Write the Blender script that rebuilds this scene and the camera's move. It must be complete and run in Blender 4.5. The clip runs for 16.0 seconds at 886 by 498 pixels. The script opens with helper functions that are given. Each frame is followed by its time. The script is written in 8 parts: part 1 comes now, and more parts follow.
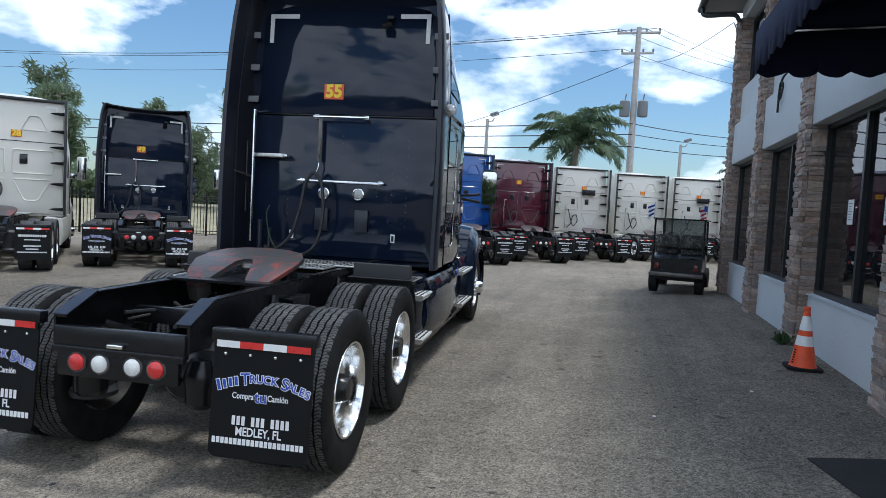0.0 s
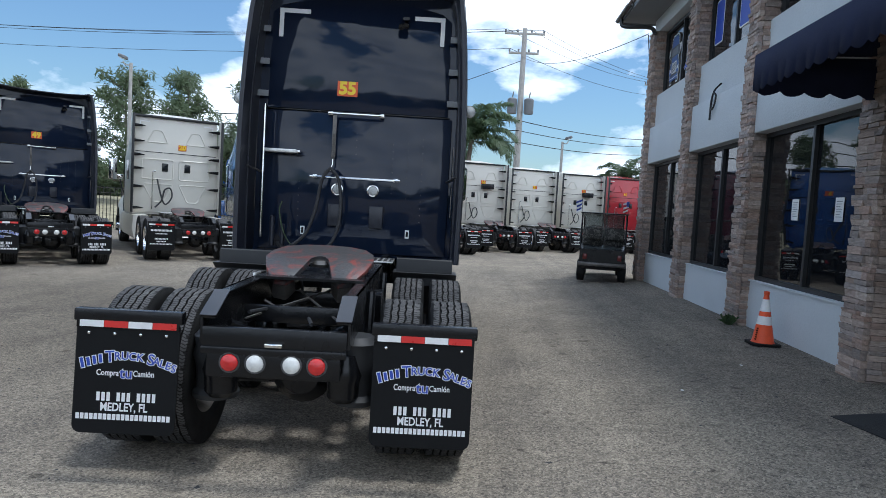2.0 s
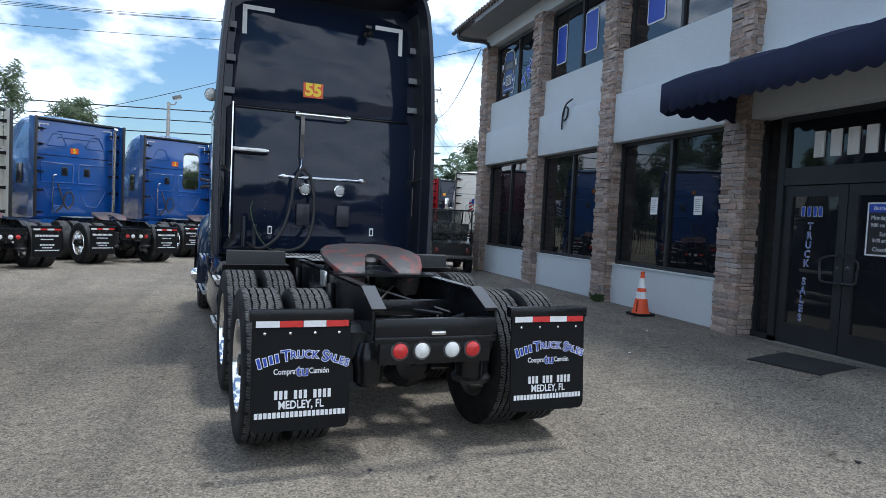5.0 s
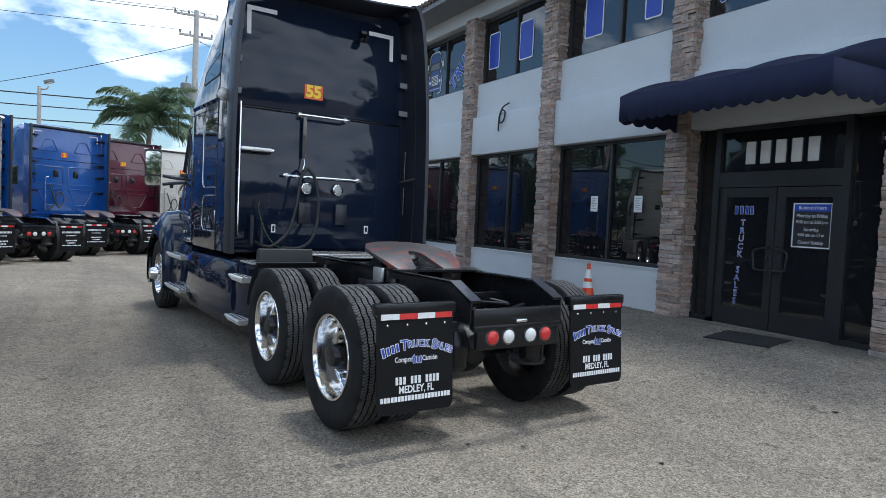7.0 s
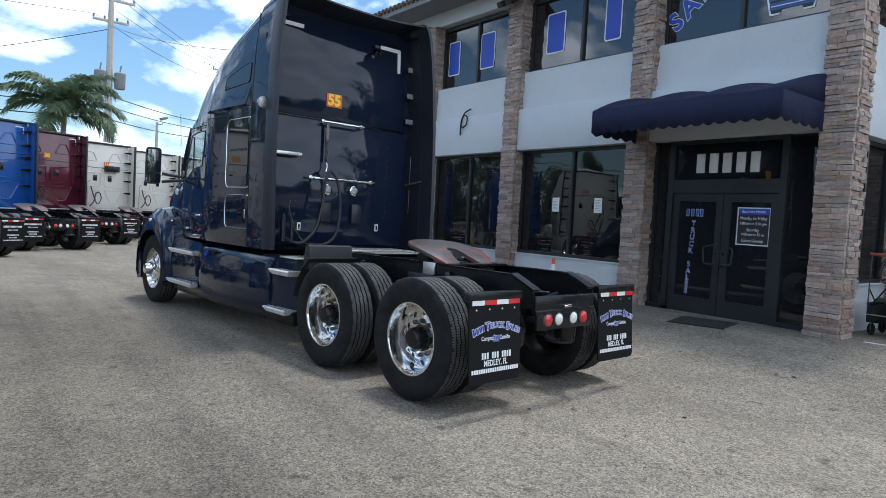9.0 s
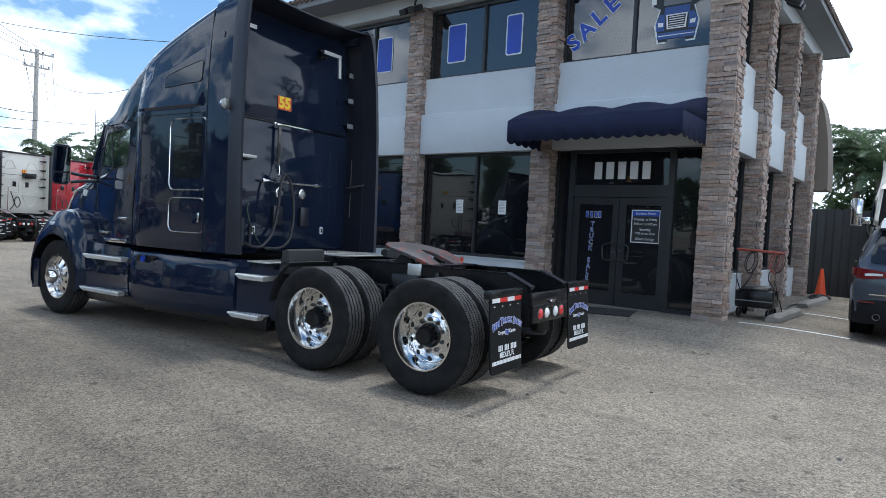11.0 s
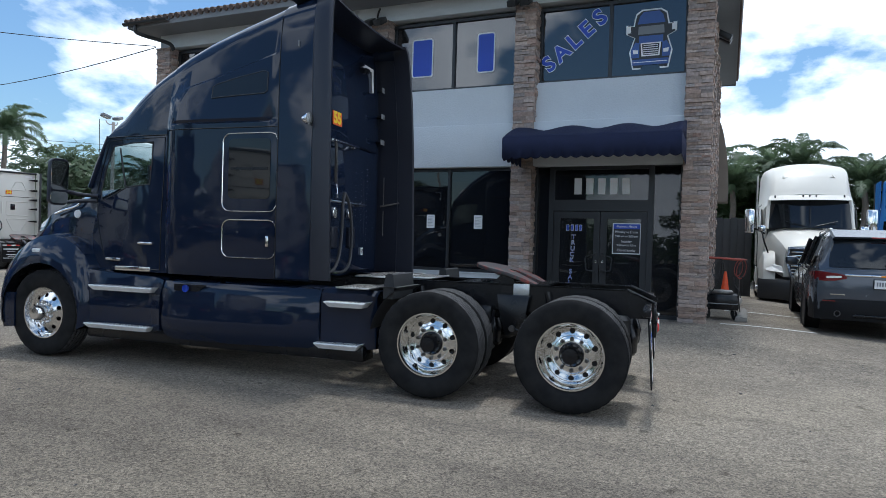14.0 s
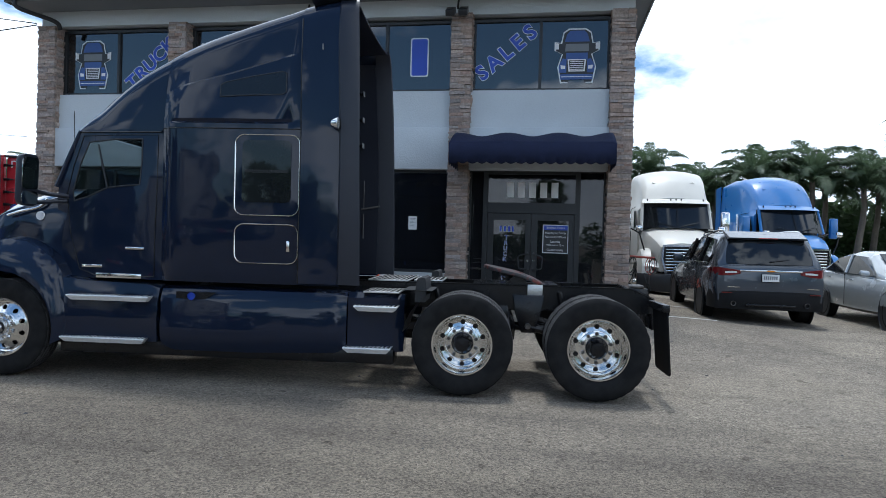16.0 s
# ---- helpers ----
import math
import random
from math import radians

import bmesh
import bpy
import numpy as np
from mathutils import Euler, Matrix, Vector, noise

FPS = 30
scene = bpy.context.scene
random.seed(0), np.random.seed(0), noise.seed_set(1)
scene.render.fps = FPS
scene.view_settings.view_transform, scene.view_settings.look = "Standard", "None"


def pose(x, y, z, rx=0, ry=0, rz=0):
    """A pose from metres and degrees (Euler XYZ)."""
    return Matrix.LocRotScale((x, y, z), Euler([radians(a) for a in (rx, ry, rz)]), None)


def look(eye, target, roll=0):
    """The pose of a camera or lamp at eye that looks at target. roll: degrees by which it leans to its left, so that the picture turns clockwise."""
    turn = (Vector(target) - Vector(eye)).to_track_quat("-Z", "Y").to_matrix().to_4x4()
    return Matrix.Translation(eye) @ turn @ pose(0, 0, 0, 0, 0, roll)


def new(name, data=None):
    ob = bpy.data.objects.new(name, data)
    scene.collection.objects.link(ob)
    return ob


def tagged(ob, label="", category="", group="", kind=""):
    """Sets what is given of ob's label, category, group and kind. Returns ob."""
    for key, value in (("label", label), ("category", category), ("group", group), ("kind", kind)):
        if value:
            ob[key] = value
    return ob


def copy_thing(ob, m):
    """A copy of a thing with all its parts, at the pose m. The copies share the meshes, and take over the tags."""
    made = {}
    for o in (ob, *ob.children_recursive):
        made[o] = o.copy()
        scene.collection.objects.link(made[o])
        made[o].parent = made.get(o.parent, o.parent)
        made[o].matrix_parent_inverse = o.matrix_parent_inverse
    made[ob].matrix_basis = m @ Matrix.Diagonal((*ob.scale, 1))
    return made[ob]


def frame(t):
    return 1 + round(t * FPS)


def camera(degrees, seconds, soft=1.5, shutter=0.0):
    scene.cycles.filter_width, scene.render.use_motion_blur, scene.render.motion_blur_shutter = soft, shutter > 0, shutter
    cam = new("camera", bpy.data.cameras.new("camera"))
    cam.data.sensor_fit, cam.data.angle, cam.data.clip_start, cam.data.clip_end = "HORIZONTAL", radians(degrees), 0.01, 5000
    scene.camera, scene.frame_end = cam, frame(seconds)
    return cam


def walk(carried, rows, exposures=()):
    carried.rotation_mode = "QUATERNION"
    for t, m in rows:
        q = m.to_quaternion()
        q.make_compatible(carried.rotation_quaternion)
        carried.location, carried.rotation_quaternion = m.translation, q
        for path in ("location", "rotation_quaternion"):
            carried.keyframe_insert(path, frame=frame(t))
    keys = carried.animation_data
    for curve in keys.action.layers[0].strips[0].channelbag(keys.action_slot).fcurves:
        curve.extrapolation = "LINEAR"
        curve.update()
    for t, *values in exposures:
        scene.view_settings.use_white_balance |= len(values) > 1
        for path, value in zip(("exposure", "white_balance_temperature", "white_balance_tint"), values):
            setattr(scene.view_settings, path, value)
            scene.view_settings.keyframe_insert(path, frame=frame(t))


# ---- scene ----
cam = camera(68.4, 16.0, soft=0.7)
PATH = [
    (0, (-0.006, -0.037, 1.662), (-0.524, 1.891, 1.543), 3.09),
    (0.5, (-0.337, -0.208, 1.652), (-0.764, 1.742, 1.530), 3.16),
    (1, (-0.708, -0.332, 1.645), (-1.015, 1.640, 1.516), 3.32),
    (1.5, (-1.091, -0.493, 1.653), (-1.272, 1.495, 1.525), 3.57),
    (2, (-1.492, -0.596, 1.632), (-1.610, 1.397, 1.509), 3.34),
    (2.5, (-1.884, -0.704, 1.615), (-1.871, 1.292, 1.492), 3.10),
    (3, (-2.293, -0.727, 1.586), (-2.128, 1.262, 1.460), 3.24),
    (3.5, (-2.682, -0.797, 1.576), (-2.305, 1.164, 1.469), 3.26),
    (4, (-3.056, -0.884, 1.573), (-2.540, 1.045, 1.465), 3.21),
    (4.2, (-3.224, -0.901, 1.550), (-2.695, 1.025, 1.448), 3.10),
    (6.3, (-4.742, -0.850, 1.526), (-3.884, 0.954, 1.426), 2.68),
    (6.5, (-4.914, -0.827, 1.532), (-4.015, 0.957, 1.432), 2.76),
    (7, (-5.293, -0.789, 1.518), (-4.321, 0.956, 1.422), 2.64),
    (7.5, (-5.693, -0.843, 1.506), (-4.676, 0.876, 1.407), 2.42),
    (8, (-6.063, -0.839, 1.507), (-4.956, 0.824, 1.410), 2.59),
    (8.2, (-6.205, -0.832, 1.527), (-5.079, 0.818, 1.428), 2.68),
    (10.3, (-7.628, -0.497, 1.478), (-6.176, 0.876, 1.400), 2.96),
    (10.5, (-7.746, -0.370, 1.483), (-6.251, 0.956, 1.405), 2.74),
    (11, (-8.087, -0.041, 1.487), (-6.508, 1.184, 1.413), 2.91),
    (11.5, (-8.357, 0.320, 1.496), (-6.708, 1.449, 1.417), 2.68),
    (12, (-8.605, 0.680, 1.521), (-6.913, 1.743, 1.438), 2.77),
    (12.5, (-8.840, 1.039, 1.524), (-7.087, 2.000, 1.461), 2.35),
    (13, (-8.985, 1.440, 1.527), (-7.212, 2.365, 1.474), 1.94),
    (13.5, (-9.210, 1.833, 1.529), (-7.403, 2.689, 1.489), 1.73),
    (14, (-9.397, 2.276, 1.491), (-7.564, 3.075, 1.466), 1.72),
    (14.5, (-9.635, 2.695, 1.512), (-7.786, 3.456, 1.497), 1.71),
    (15, (-9.827, 3.124, 1.524), (-7.933, 3.765, 1.515), 1.69),
    (15.5, (-10.009, 3.539, 1.516), (-8.078, 4.059, 1.503), 1.58),
    (16, (-10.196, 3.987, 1.522), (-8.223, 4.312, 1.499), 1.57),
]
EXPOSURE = [(0.0, 0.03, 5700, 8), (4.0, 0.11, 5700, 8), (8.0, 0.25, 5800, 8), (10.5, 0.29, 5750, 8), (12.0, 0.26, 5750, 8), (13.0, 0.14, 5800, 8), (16.0, 0.08, 5700, 8)]
walk(cam, [(t, look(eye, target, roll)) for t, eye, target, roll in PATH], EXPOSURE)

# ---- world, sun, exposure ----
SUN_ELEV, SUN_AZ = 77.0, 80.0          # degrees; azimuth from north (+y) towards east (+x)
world = bpy.data.worlds.new("sky")
scene.world = world
world.use_nodes = True
wn, wl = world.node_tree.nodes, world.node_tree.links
wn.clear()


def wnode(kind, **values):
    n = wn.new(kind)
    for key, value in values.items():
        n.inputs[key].default_value = value
    return n


def wmath(op, a, b):
    n = wn.new("ShaderNodeMath")
    n.operation = op
    for i, v in enumerate((a, b)):
        if isinstance(v, (int, float)):
            n.inputs[i].default_value = v
        else:
            wl.new(v, n.inputs[i])
    return n.outputs[0]


sky = wn.new("ShaderNodeTexSky")
sky.sky_type, sky.sun_disc = "NISHITA", False
sky.sun_elevation, sky.sun_rotation = radians(SUN_ELEV), radians(SUN_AZ)
sky.air_density, sky.dust_density, sky.ozone_density = 1.2, 0.8, 2.0
coord = wn.new("ShaderNodeTexCoord")
sep = wn.new("ShaderNodeSeparateXYZ")
wl.new(coord.outputs["Generated"], sep.inputs[0])
flat = wn.new("ShaderNodeCombineXYZ")
wl.new(sep.outputs["X"], flat.inputs[0])
wl.new(sep.outputs["Y"], flat.inputs[1])
wl.new(wmath("MULTIPLY", sep.outputs["Z"], 2.1), flat.inputs[2])
cloud = wnode("ShaderNodeTexNoise", Scale=2.7, Detail=10.0, Roughness=0.53, Distortion=0.1)
wl.new(flat.outputs[0], cloud.inputs["Vector"])
cover = wn.new("ShaderNodeValToRGB")
cover.color_ramp.elements[0].position, cover.color_ramp.elements[1].position = 0.465, 0.53
# more cloud towards the east, the west and the south
bias = wmath("ADD", wmath("MULTIPLY", wmath("ABSOLUTE", sep.outputs["X"], 0.0), 0.05), wmath("ADD", wmath("MULTIPLY", sep.outputs["Y"], -0.055), wmath("MULTIPLY", wmath("ABSOLUTE", sep.outputs["Y"], 0.0), 0.03)))
bias = wmath("ADD", bias, wmath("MULTIPLY", sep.outputs["X"], 0.085))
wl.new(wmath("ADD", cloud.outputs["Fac"], bias), cover.inputs[0])
shade = wnode("ShaderNodeTexNoise", Scale=4.5, Detail=6.0, Roughness=0.6)
wl.new(flat.outputs[0], shade.inputs["Vector"])
tone = wn.new("ShaderNodeValToRGB")
tone.color_ramp.elements[0].position, tone.color_ramp.elements[1].position = 0.35, 0.62
tone.color_ramp.elements[0].color = (8.6, 9.3, 10.3, 1)
tone.color_ramp.elements[1].color = (13.4, 13.8, 14.2, 1)
wl.new(shade.outputs["Fac"], tone.inputs[0])
mix = wn.new("ShaderNodeMix")
mix.data_type = "RGBA"
wl.new(cover.outputs[0], mix.inputs[0])
deep = wn.new("ShaderNodeMix")
deep.data_type, deep.blend_type = "RGBA", "MULTIPLY"
deep.inputs[0].default_value = 1.0
deep.inputs[7].default_value = (0.86, 0.99, 1.06, 1)
wl.new(sky.outputs[0], deep.inputs[6])
wl.new(deep.outputs[2], mix.inputs[6])
wl.new(tone.outputs[0], mix.inputs[7])
back = wnode("ShaderNodeBackground", Strength=0.115)
wl.new(mix.outputs[2], back.inputs[0])
wout = wn.new("ShaderNodeOutputWorld")
wl.new(back.outputs[0], wout.inputs[0])

sun = new("sun", bpy.data.lights.new("sun", "SUN"))
sun.data.energy, sun.data.angle, sun.data.color = 2.2, radians(9), (1.0, 0.95, 0.87)
sa, se = radians(SUN_AZ), radians(SUN_ELEV)
sun.matrix_world = look((math.sin(sa) * math.cos(se) * 50, math.cos(sa) * math.cos(se) * 50, math.sin(se) * 50), (0, 0, 0))


# ---- materials ----
def pbr(name, col, rough=0.5, metal=0.0, coat=0.0, var=0.12, scale=3.0, bump=0.0, bscale=60.0, emit=0.0, spec=0.5, rvar=0.08, per=0.0):
    """A surface with two scales of variation in colour and gloss, and a fine relief."""
    m = bpy.data.materials.new(name)
    m.use_nodes = True
    n, l = m.node_tree.nodes, m.node_tree.links
    b = n["Principled BSDF"]
    b.inputs["Metallic"].default_value, b.inputs["Coat Weight"].default_value = metal, coat
    b.inputs["Coat Roughness"].default_value = 0.03
    b.inputs["Specular IOR Level"].default_value = spec
    tc = n.new("ShaderNodeTexCoord")
    big, small = n.new("ShaderNodeTexNoise"), n.new("ShaderNodeTexNoise")
    big.inputs["Scale"].default_value, big.inputs["Detail"].default_value = scale, 5
    small.inputs["Scale"].default_value, small.inputs["Detail"].default_value = bscale, 4
    l.new(tc.outputs["Object"], big.inputs["Vector"])
    l.new(tc.outputs["Object"], small.inputs["Vector"])
    add = n.new("ShaderNodeMath")
    add.operation = "MULTIPLY_ADD"
    add.inputs[1].default_value = 0.5
    l.new(small.outputs["Fac"], add.inputs[0])
    l.new(big.outputs["Fac"], add.inputs[2])
    last = add.outputs[0]
    if per:
        info = n.new("ShaderNodeObjectInfo")
        more = n.new("ShaderNodeMath")
        more.operation = "MULTIPLY_ADD"
        more.inputs[1].default_value = per
        l.new(info.outputs["Random"], more.inputs[0])
        l.new(last, more.inputs[2])
        last = more.outputs[0]
    rng = n.new("ShaderNodeMapRange")
    rng.inputs["From Min"].default_value, rng.inputs["From Max"].default_value = 0.35, 1.15 + per
    rng.inputs["To Min"].default_value, rng.inputs["To Max"].default_value = 1 - var, 1 + var
    l.new(last, rng.inputs["Value"])
    tint = n.new("ShaderNodeVectorMath")
    tint.operation = "SCALE"
    tint.inputs[0].default_value = col
    l.new(rng.outputs[0], tint.inputs["Scale"])
    l.new(tint.outputs[0], b.inputs["Base Color"])
    rr = n.new("ShaderNodeMapRange")
    rr.inputs["To Min"].default_value, rr.inputs["To Max"].default_value = max(0.02, rough - rvar), min(1, rough + rvar)
    l.new(big.outputs["Fac"], rr.inputs["Value"])
    l.new(rr.outputs[0], b.inputs["Roughness"])
    if bump:
        bp = n.new("ShaderNodeBump")
        bp.inputs["Strength"].default_value, bp.inputs["Distance"].default_value = 1.0, bump
        l.new(small.outputs["Fac"], bp.inputs["Height"])
        l.new(bp.outputs[0], b.inputs["Normal"])
    if emit:
        b.inputs["Emission Color"].default_value, b.inputs["Emission Strength"].default_value = (*col, 1), emit
    return m


def glass(name, col, rough=0.02, alpha=0.6, ior=1.5):
    """A tinted pane: part clear, part dark glossy film."""
    m = bpy.data.materials.new(name)
    m.use_nodes = True
    n, l = m.node_tree.nodes, m.node_tree.links
    b = n["Principled BSDF"]
    b.inputs["Base Color"].default_value, b.inputs["Roughness"].default_value = (*col, 1), rough
    b.inputs["IOR"].default_value = ior
    clear, mx = n.new("ShaderNodeBsdfTransparent"), n.new("ShaderNodeMixShader")
    clear.inputs[0].default_value = (0.75, 0.8, 0.8, 1)
    mx.inputs[0].default_value = alpha
    l.new(clear.outputs[0], mx.inputs[1])
    l.new(b.outputs[0], mx.inputs[2])
    l.new(mx.outputs[0], n["Material Output"].inputs[0])
    wob = n.new("ShaderNodeTexNoise")
    wob.inputs["Scale"].default_value = 0.9
    bp = n.new("ShaderNodeBump")
    bp.inputs["Distance"].default_value = 0.004
    l.new(n.new("ShaderNodeTexCoord").outputs["Object"], wob.inputs["Vector"])
    l.new(wob.outputs["Fac"], bp.inputs["Height"])
    l.new(bp.outputs[0], b.inputs["Normal"])
    return m


def asphalt(name):
    """Worn old asphalt: pale stones in a grey binder, dark oil stains, faint tracks and patches."""
    m = bpy.data.materials.new(name)
    m.use_nodes = True
    n, l = m.node_tree.nodes, m.node_tree.links
    b = n["Principled BSDF"]
    tc = n.new("ShaderNodeTexCoord")

    def noise_at(scale, detail=5.0, rough=0.6, vec=None):
        x = n.new("ShaderNodeTexNoise")
        x.inputs["Scale"].default_value, x.inputs["Detail"].default_value, x.inputs["Roughness"].default_value = scale, detail, rough
        l.new(vec or tc.outputs["Object"], x.inputs["Vector"])
        return x.outputs["Fac"]

    def ramp(fac, lo, hi, a, z):
        r = n.new("ShaderNodeValToRGB")
        r.color_ramp.elements[0].position, r.color_ramp.elements[1].position = lo, hi
        r.color_ramp.elements[0].color, r.color_ramp.elements[1].color = (*a, 1), (*z, 1)
        l.new(fac, r.inputs[0])
        return r.outputs[0]

    def times(a, c):
        x = n.new("ShaderNodeMix")
        x.data_type, x.blend_type = "RGBA", "MULTIPLY"
        x.inputs[0].default_value = 1.0
        l.new(a, x.inputs[6])
        l.new(c, x.inputs[7])
        return x.outputs[2]

    vor = n.new("ShaderNodeTexVoronoi")
    vor.inputs["Scale"].default_value = 78.0
    l.new(tc.outputs["Object"], vor.inputs["Vector"])
    stones = ramp(vor.outputs["Color"], 0.1, 0.95, (0.138, 0.122, 0.104), (0.392, 0.344, 0.277))
    grit = n.new("ShaderNodeTexVoronoi")
    grit.inputs["Scale"].default_value = 210.0
    l.new(tc.outputs["Object"], grit.inputs["Vector"])
    stones = times(stones, ramp(grit.outputs["Color"], 0.15, 0.9, (0.76, 0.76, 0.76), (1.26, 1.26, 1.25)))
    stones = times(stones, ramp(noise_at(13.0, 6, 0.7), 0.32, 0.68, (0.84, 0.84, 0.85), (1.13, 1.13, 1.12)))
    stones = times(stones, ramp(noise_at(4.2, 3, 0.5), 0.68, 0.73, (1, 1, 1), (0.60, 0.59, 0.58)))
    stones = times(stones, ramp(noise_at(33.0, 3, 0.5), 0.66, 0.73, (1, 1, 1), (1.5, 1.5, 1.45)))
    stones = times(stones, ramp(noise_at(27.0, 2, 0.5), 0.28, 0.36, (0.58, 0.58, 0.59), (1, 1, 1)))
    stones = times(stones, ramp(noise_at(6.5, 2, 0.4), 0.24, 0.29, (0.58, 0.58, 0.58), (1, 1, 1)))
    col = times(stones, ramp(noise_at(0.35, 6), 0.3, 0.7, (0.74, 0.74, 0.76), (1.12, 1.11, 1.07)))
    col = times(col, ramp(noise_at(1.7, 8, 0.7), 0.3, 0.6, (0.8, 0.8, 0.81), (1.03, 1.03, 1.03)))
    col = times(col, ramp(noise_at(0.9, 7, 0.75), 0.27, 0.36, (0.62, 0.62, 0.63), (1, 1, 1)))
    col = times(col, ramp(noise_at(9.0, 4, 0.6), 0.27, 0.35, (0.55, 0.55, 0.55), (1, 1, 1)))
    stretch = n.new("ShaderNodeMapping")
    stretch.inputs["Scale"].default_value = (2.2, 0.16, 1)
    l.new(tc.outputs["Object"], stretch.inputs["Vector"])
    col = times(col, ramp(noise_at(1.0, 5, 0.6, stretch.outputs[0]), 0.38, 0.52, (0.86, 0.86, 0.87), (1, 1, 1)))
    # darker towards the west, south of about y = 10, with a wavering edge
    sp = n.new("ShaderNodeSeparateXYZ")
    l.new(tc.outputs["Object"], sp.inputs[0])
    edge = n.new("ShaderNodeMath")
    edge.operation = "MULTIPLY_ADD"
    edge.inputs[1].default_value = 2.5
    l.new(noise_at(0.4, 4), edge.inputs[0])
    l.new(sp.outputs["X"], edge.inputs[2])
    west_fade = n.new("ShaderNodeMapRange")
    west_fade.inputs["From Min"].default_value, west_fade.inputs["From Max"].default_value = -4.6, -2.2
    west_fade.inputs["To Min"].default_value, west_fade.inputs["To Max"].default_value = 0.0, 1.0
    l.new(edge.outputs[0], west_fade.inputs["Value"])
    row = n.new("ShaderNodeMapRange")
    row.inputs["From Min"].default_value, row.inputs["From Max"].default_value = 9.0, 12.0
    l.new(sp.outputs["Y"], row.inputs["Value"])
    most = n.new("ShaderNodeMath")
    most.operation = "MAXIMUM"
    l.new(west_fade.outputs[0], most.inputs[0])
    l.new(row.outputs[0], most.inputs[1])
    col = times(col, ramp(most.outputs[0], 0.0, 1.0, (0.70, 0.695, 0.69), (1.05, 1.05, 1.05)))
    l.new(col, b.inputs["Base Color"])
    b.inputs["Roughness"].default_value = 0.95
    b.inputs["Specular IOR Level"].default_value = 0.12
    bp = n.new("ShaderNodeBump")
    bp.inputs["Distance"].default_value, bp.inputs["Strength"].default_value = 0.006, 0.8
    l.new(grit.outputs["Distance"], bp.inputs["Height"])
    l.new(bp.outputs[0], b.inputs["Normal"])
    return m


def two_tone(name, a, z, lo, hi, scale, rough):
    """Two colours in a blotchy, streaked pattern."""
    m = bpy.data.materials.new(name)
    m.use_nodes = True
    n, l = m.node_tree.nodes, m.node_tree.links
    b = n["Principled BSDF"]
    tc, tex, fine, r = n.new("ShaderNodeTexCoord"), n.new("ShaderNodeTexNoise"), n.new("ShaderNodeTexNoise"), n.new("ShaderNodeValToRGB")
    tex.inputs["Scale"].default_value, tex.inputs["Detail"].default_value, tex.inputs["Distortion"].default_value = scale, 6, 1.6
    fine.inputs["Scale"].default_value = scale * 6
    l.new(tc.outputs["Object"], tex.inputs["Vector"])
    l.new(tc.outputs["Object"], fine.inputs["Vector"])
    r.color_ramp.elements[0].position, r.color_ramp.elements[1].position = lo, hi
    r.color_ramp.elements[0].color, r.color_ramp.elements[1].color = (*a, 1), (*z, 1)
    l.new(tex.outputs["Fac"], r.inputs[0])
    l.new(r.outputs[0], b.inputs["Base Color"])
    b.inputs["Roughness"].default_value = rough
    bp = n.new("ShaderNodeBump")
    bp.inputs["Distance"].default_value = 0.004
    l.new(fine.outputs["Fac"], bp.inputs["Height"])
    l.new(bp.outputs[0], b.inputs["Normal"])
    return m


def stone_material(name, island):
    """Ledge stone: every piece takes its own brown, tan, grey or pinkish tone, with grain over it."""
    m = bpy.data.materials.new(name)
    m.use_nodes = True
    n, l = m.node_tree.nodes, m.node_tree.links
    b = n["Principled BSDF"]
    pick = n.new("ShaderNodeNewGeometry").outputs["Random Per Island"] if island else n.new("ShaderNodeObjectInfo").outputs["Random"]
    r = n.new("ShaderNodeValToRGB")
    tones = ((0.0, (0.30, 0.225, 0.18)), (0.2, (0.43, 0.34, 0.285)), (0.4, (0.27, 0.235, 0.215)), (0.55, (0.50, 0.41, 0.35)), (0.7, (0.36, 0.25, 0.20)), (0.85, (0.40, 0.355, 0.33)), (1.0, (0.24, 0.18, 0.15)))
    while len(r.color_ramp.elements) < len(tones):
        r.color_ramp.elements.new(0.5)
    for e, (p, c) in zip(r.color_ramp.elements, tones):
        e.position, e.color = p, (*c, 1)
    l.new(pick, r.inputs[0])
    tc, tex = n.new("ShaderNodeTexCoord"), n.new("ShaderNodeTexNoise")
    tex.inputs["Scale"].default_value, tex.inputs["Detail"].default_value = 3.0 if not island else 24.0, 8
    l.new(tc.outputs["Object"], tex.inputs["Vector"])
    rng = n.new("ShaderNodeMapRange")
    rng.inputs["From Min"].default_value, rng.inputs["From Max"].default_value = 0.3, 0.7
    rng.inputs["To Min"].default_value, rng.inputs["To Max"].default_value = 0.72, 1.2
    l.new(tex.outputs["Fac"], rng.inputs["Value"])
    sc = n.new("ShaderNodeVectorMath")
    sc.operation = "SCALE"
    l.new(r.outputs[0], sc.inputs[0])
    l.new(rng.outputs[0], sc.inputs["Scale"])
    l.new(sc.outputs[0], b.inputs["Base Color"])
    b.inputs["Roughness"].default_value, b.inputs["Specular IOR Level"].default_value = 0.88, 0.2
    bp = n.new("ShaderNodeBump")
    bp.inputs["Distance"].default_value = 0.01
    l.new(tex.outputs["Fac"], bp.inputs["Height"])
    l.new(bp.outputs[0], b.inputs["Normal"])
    return m


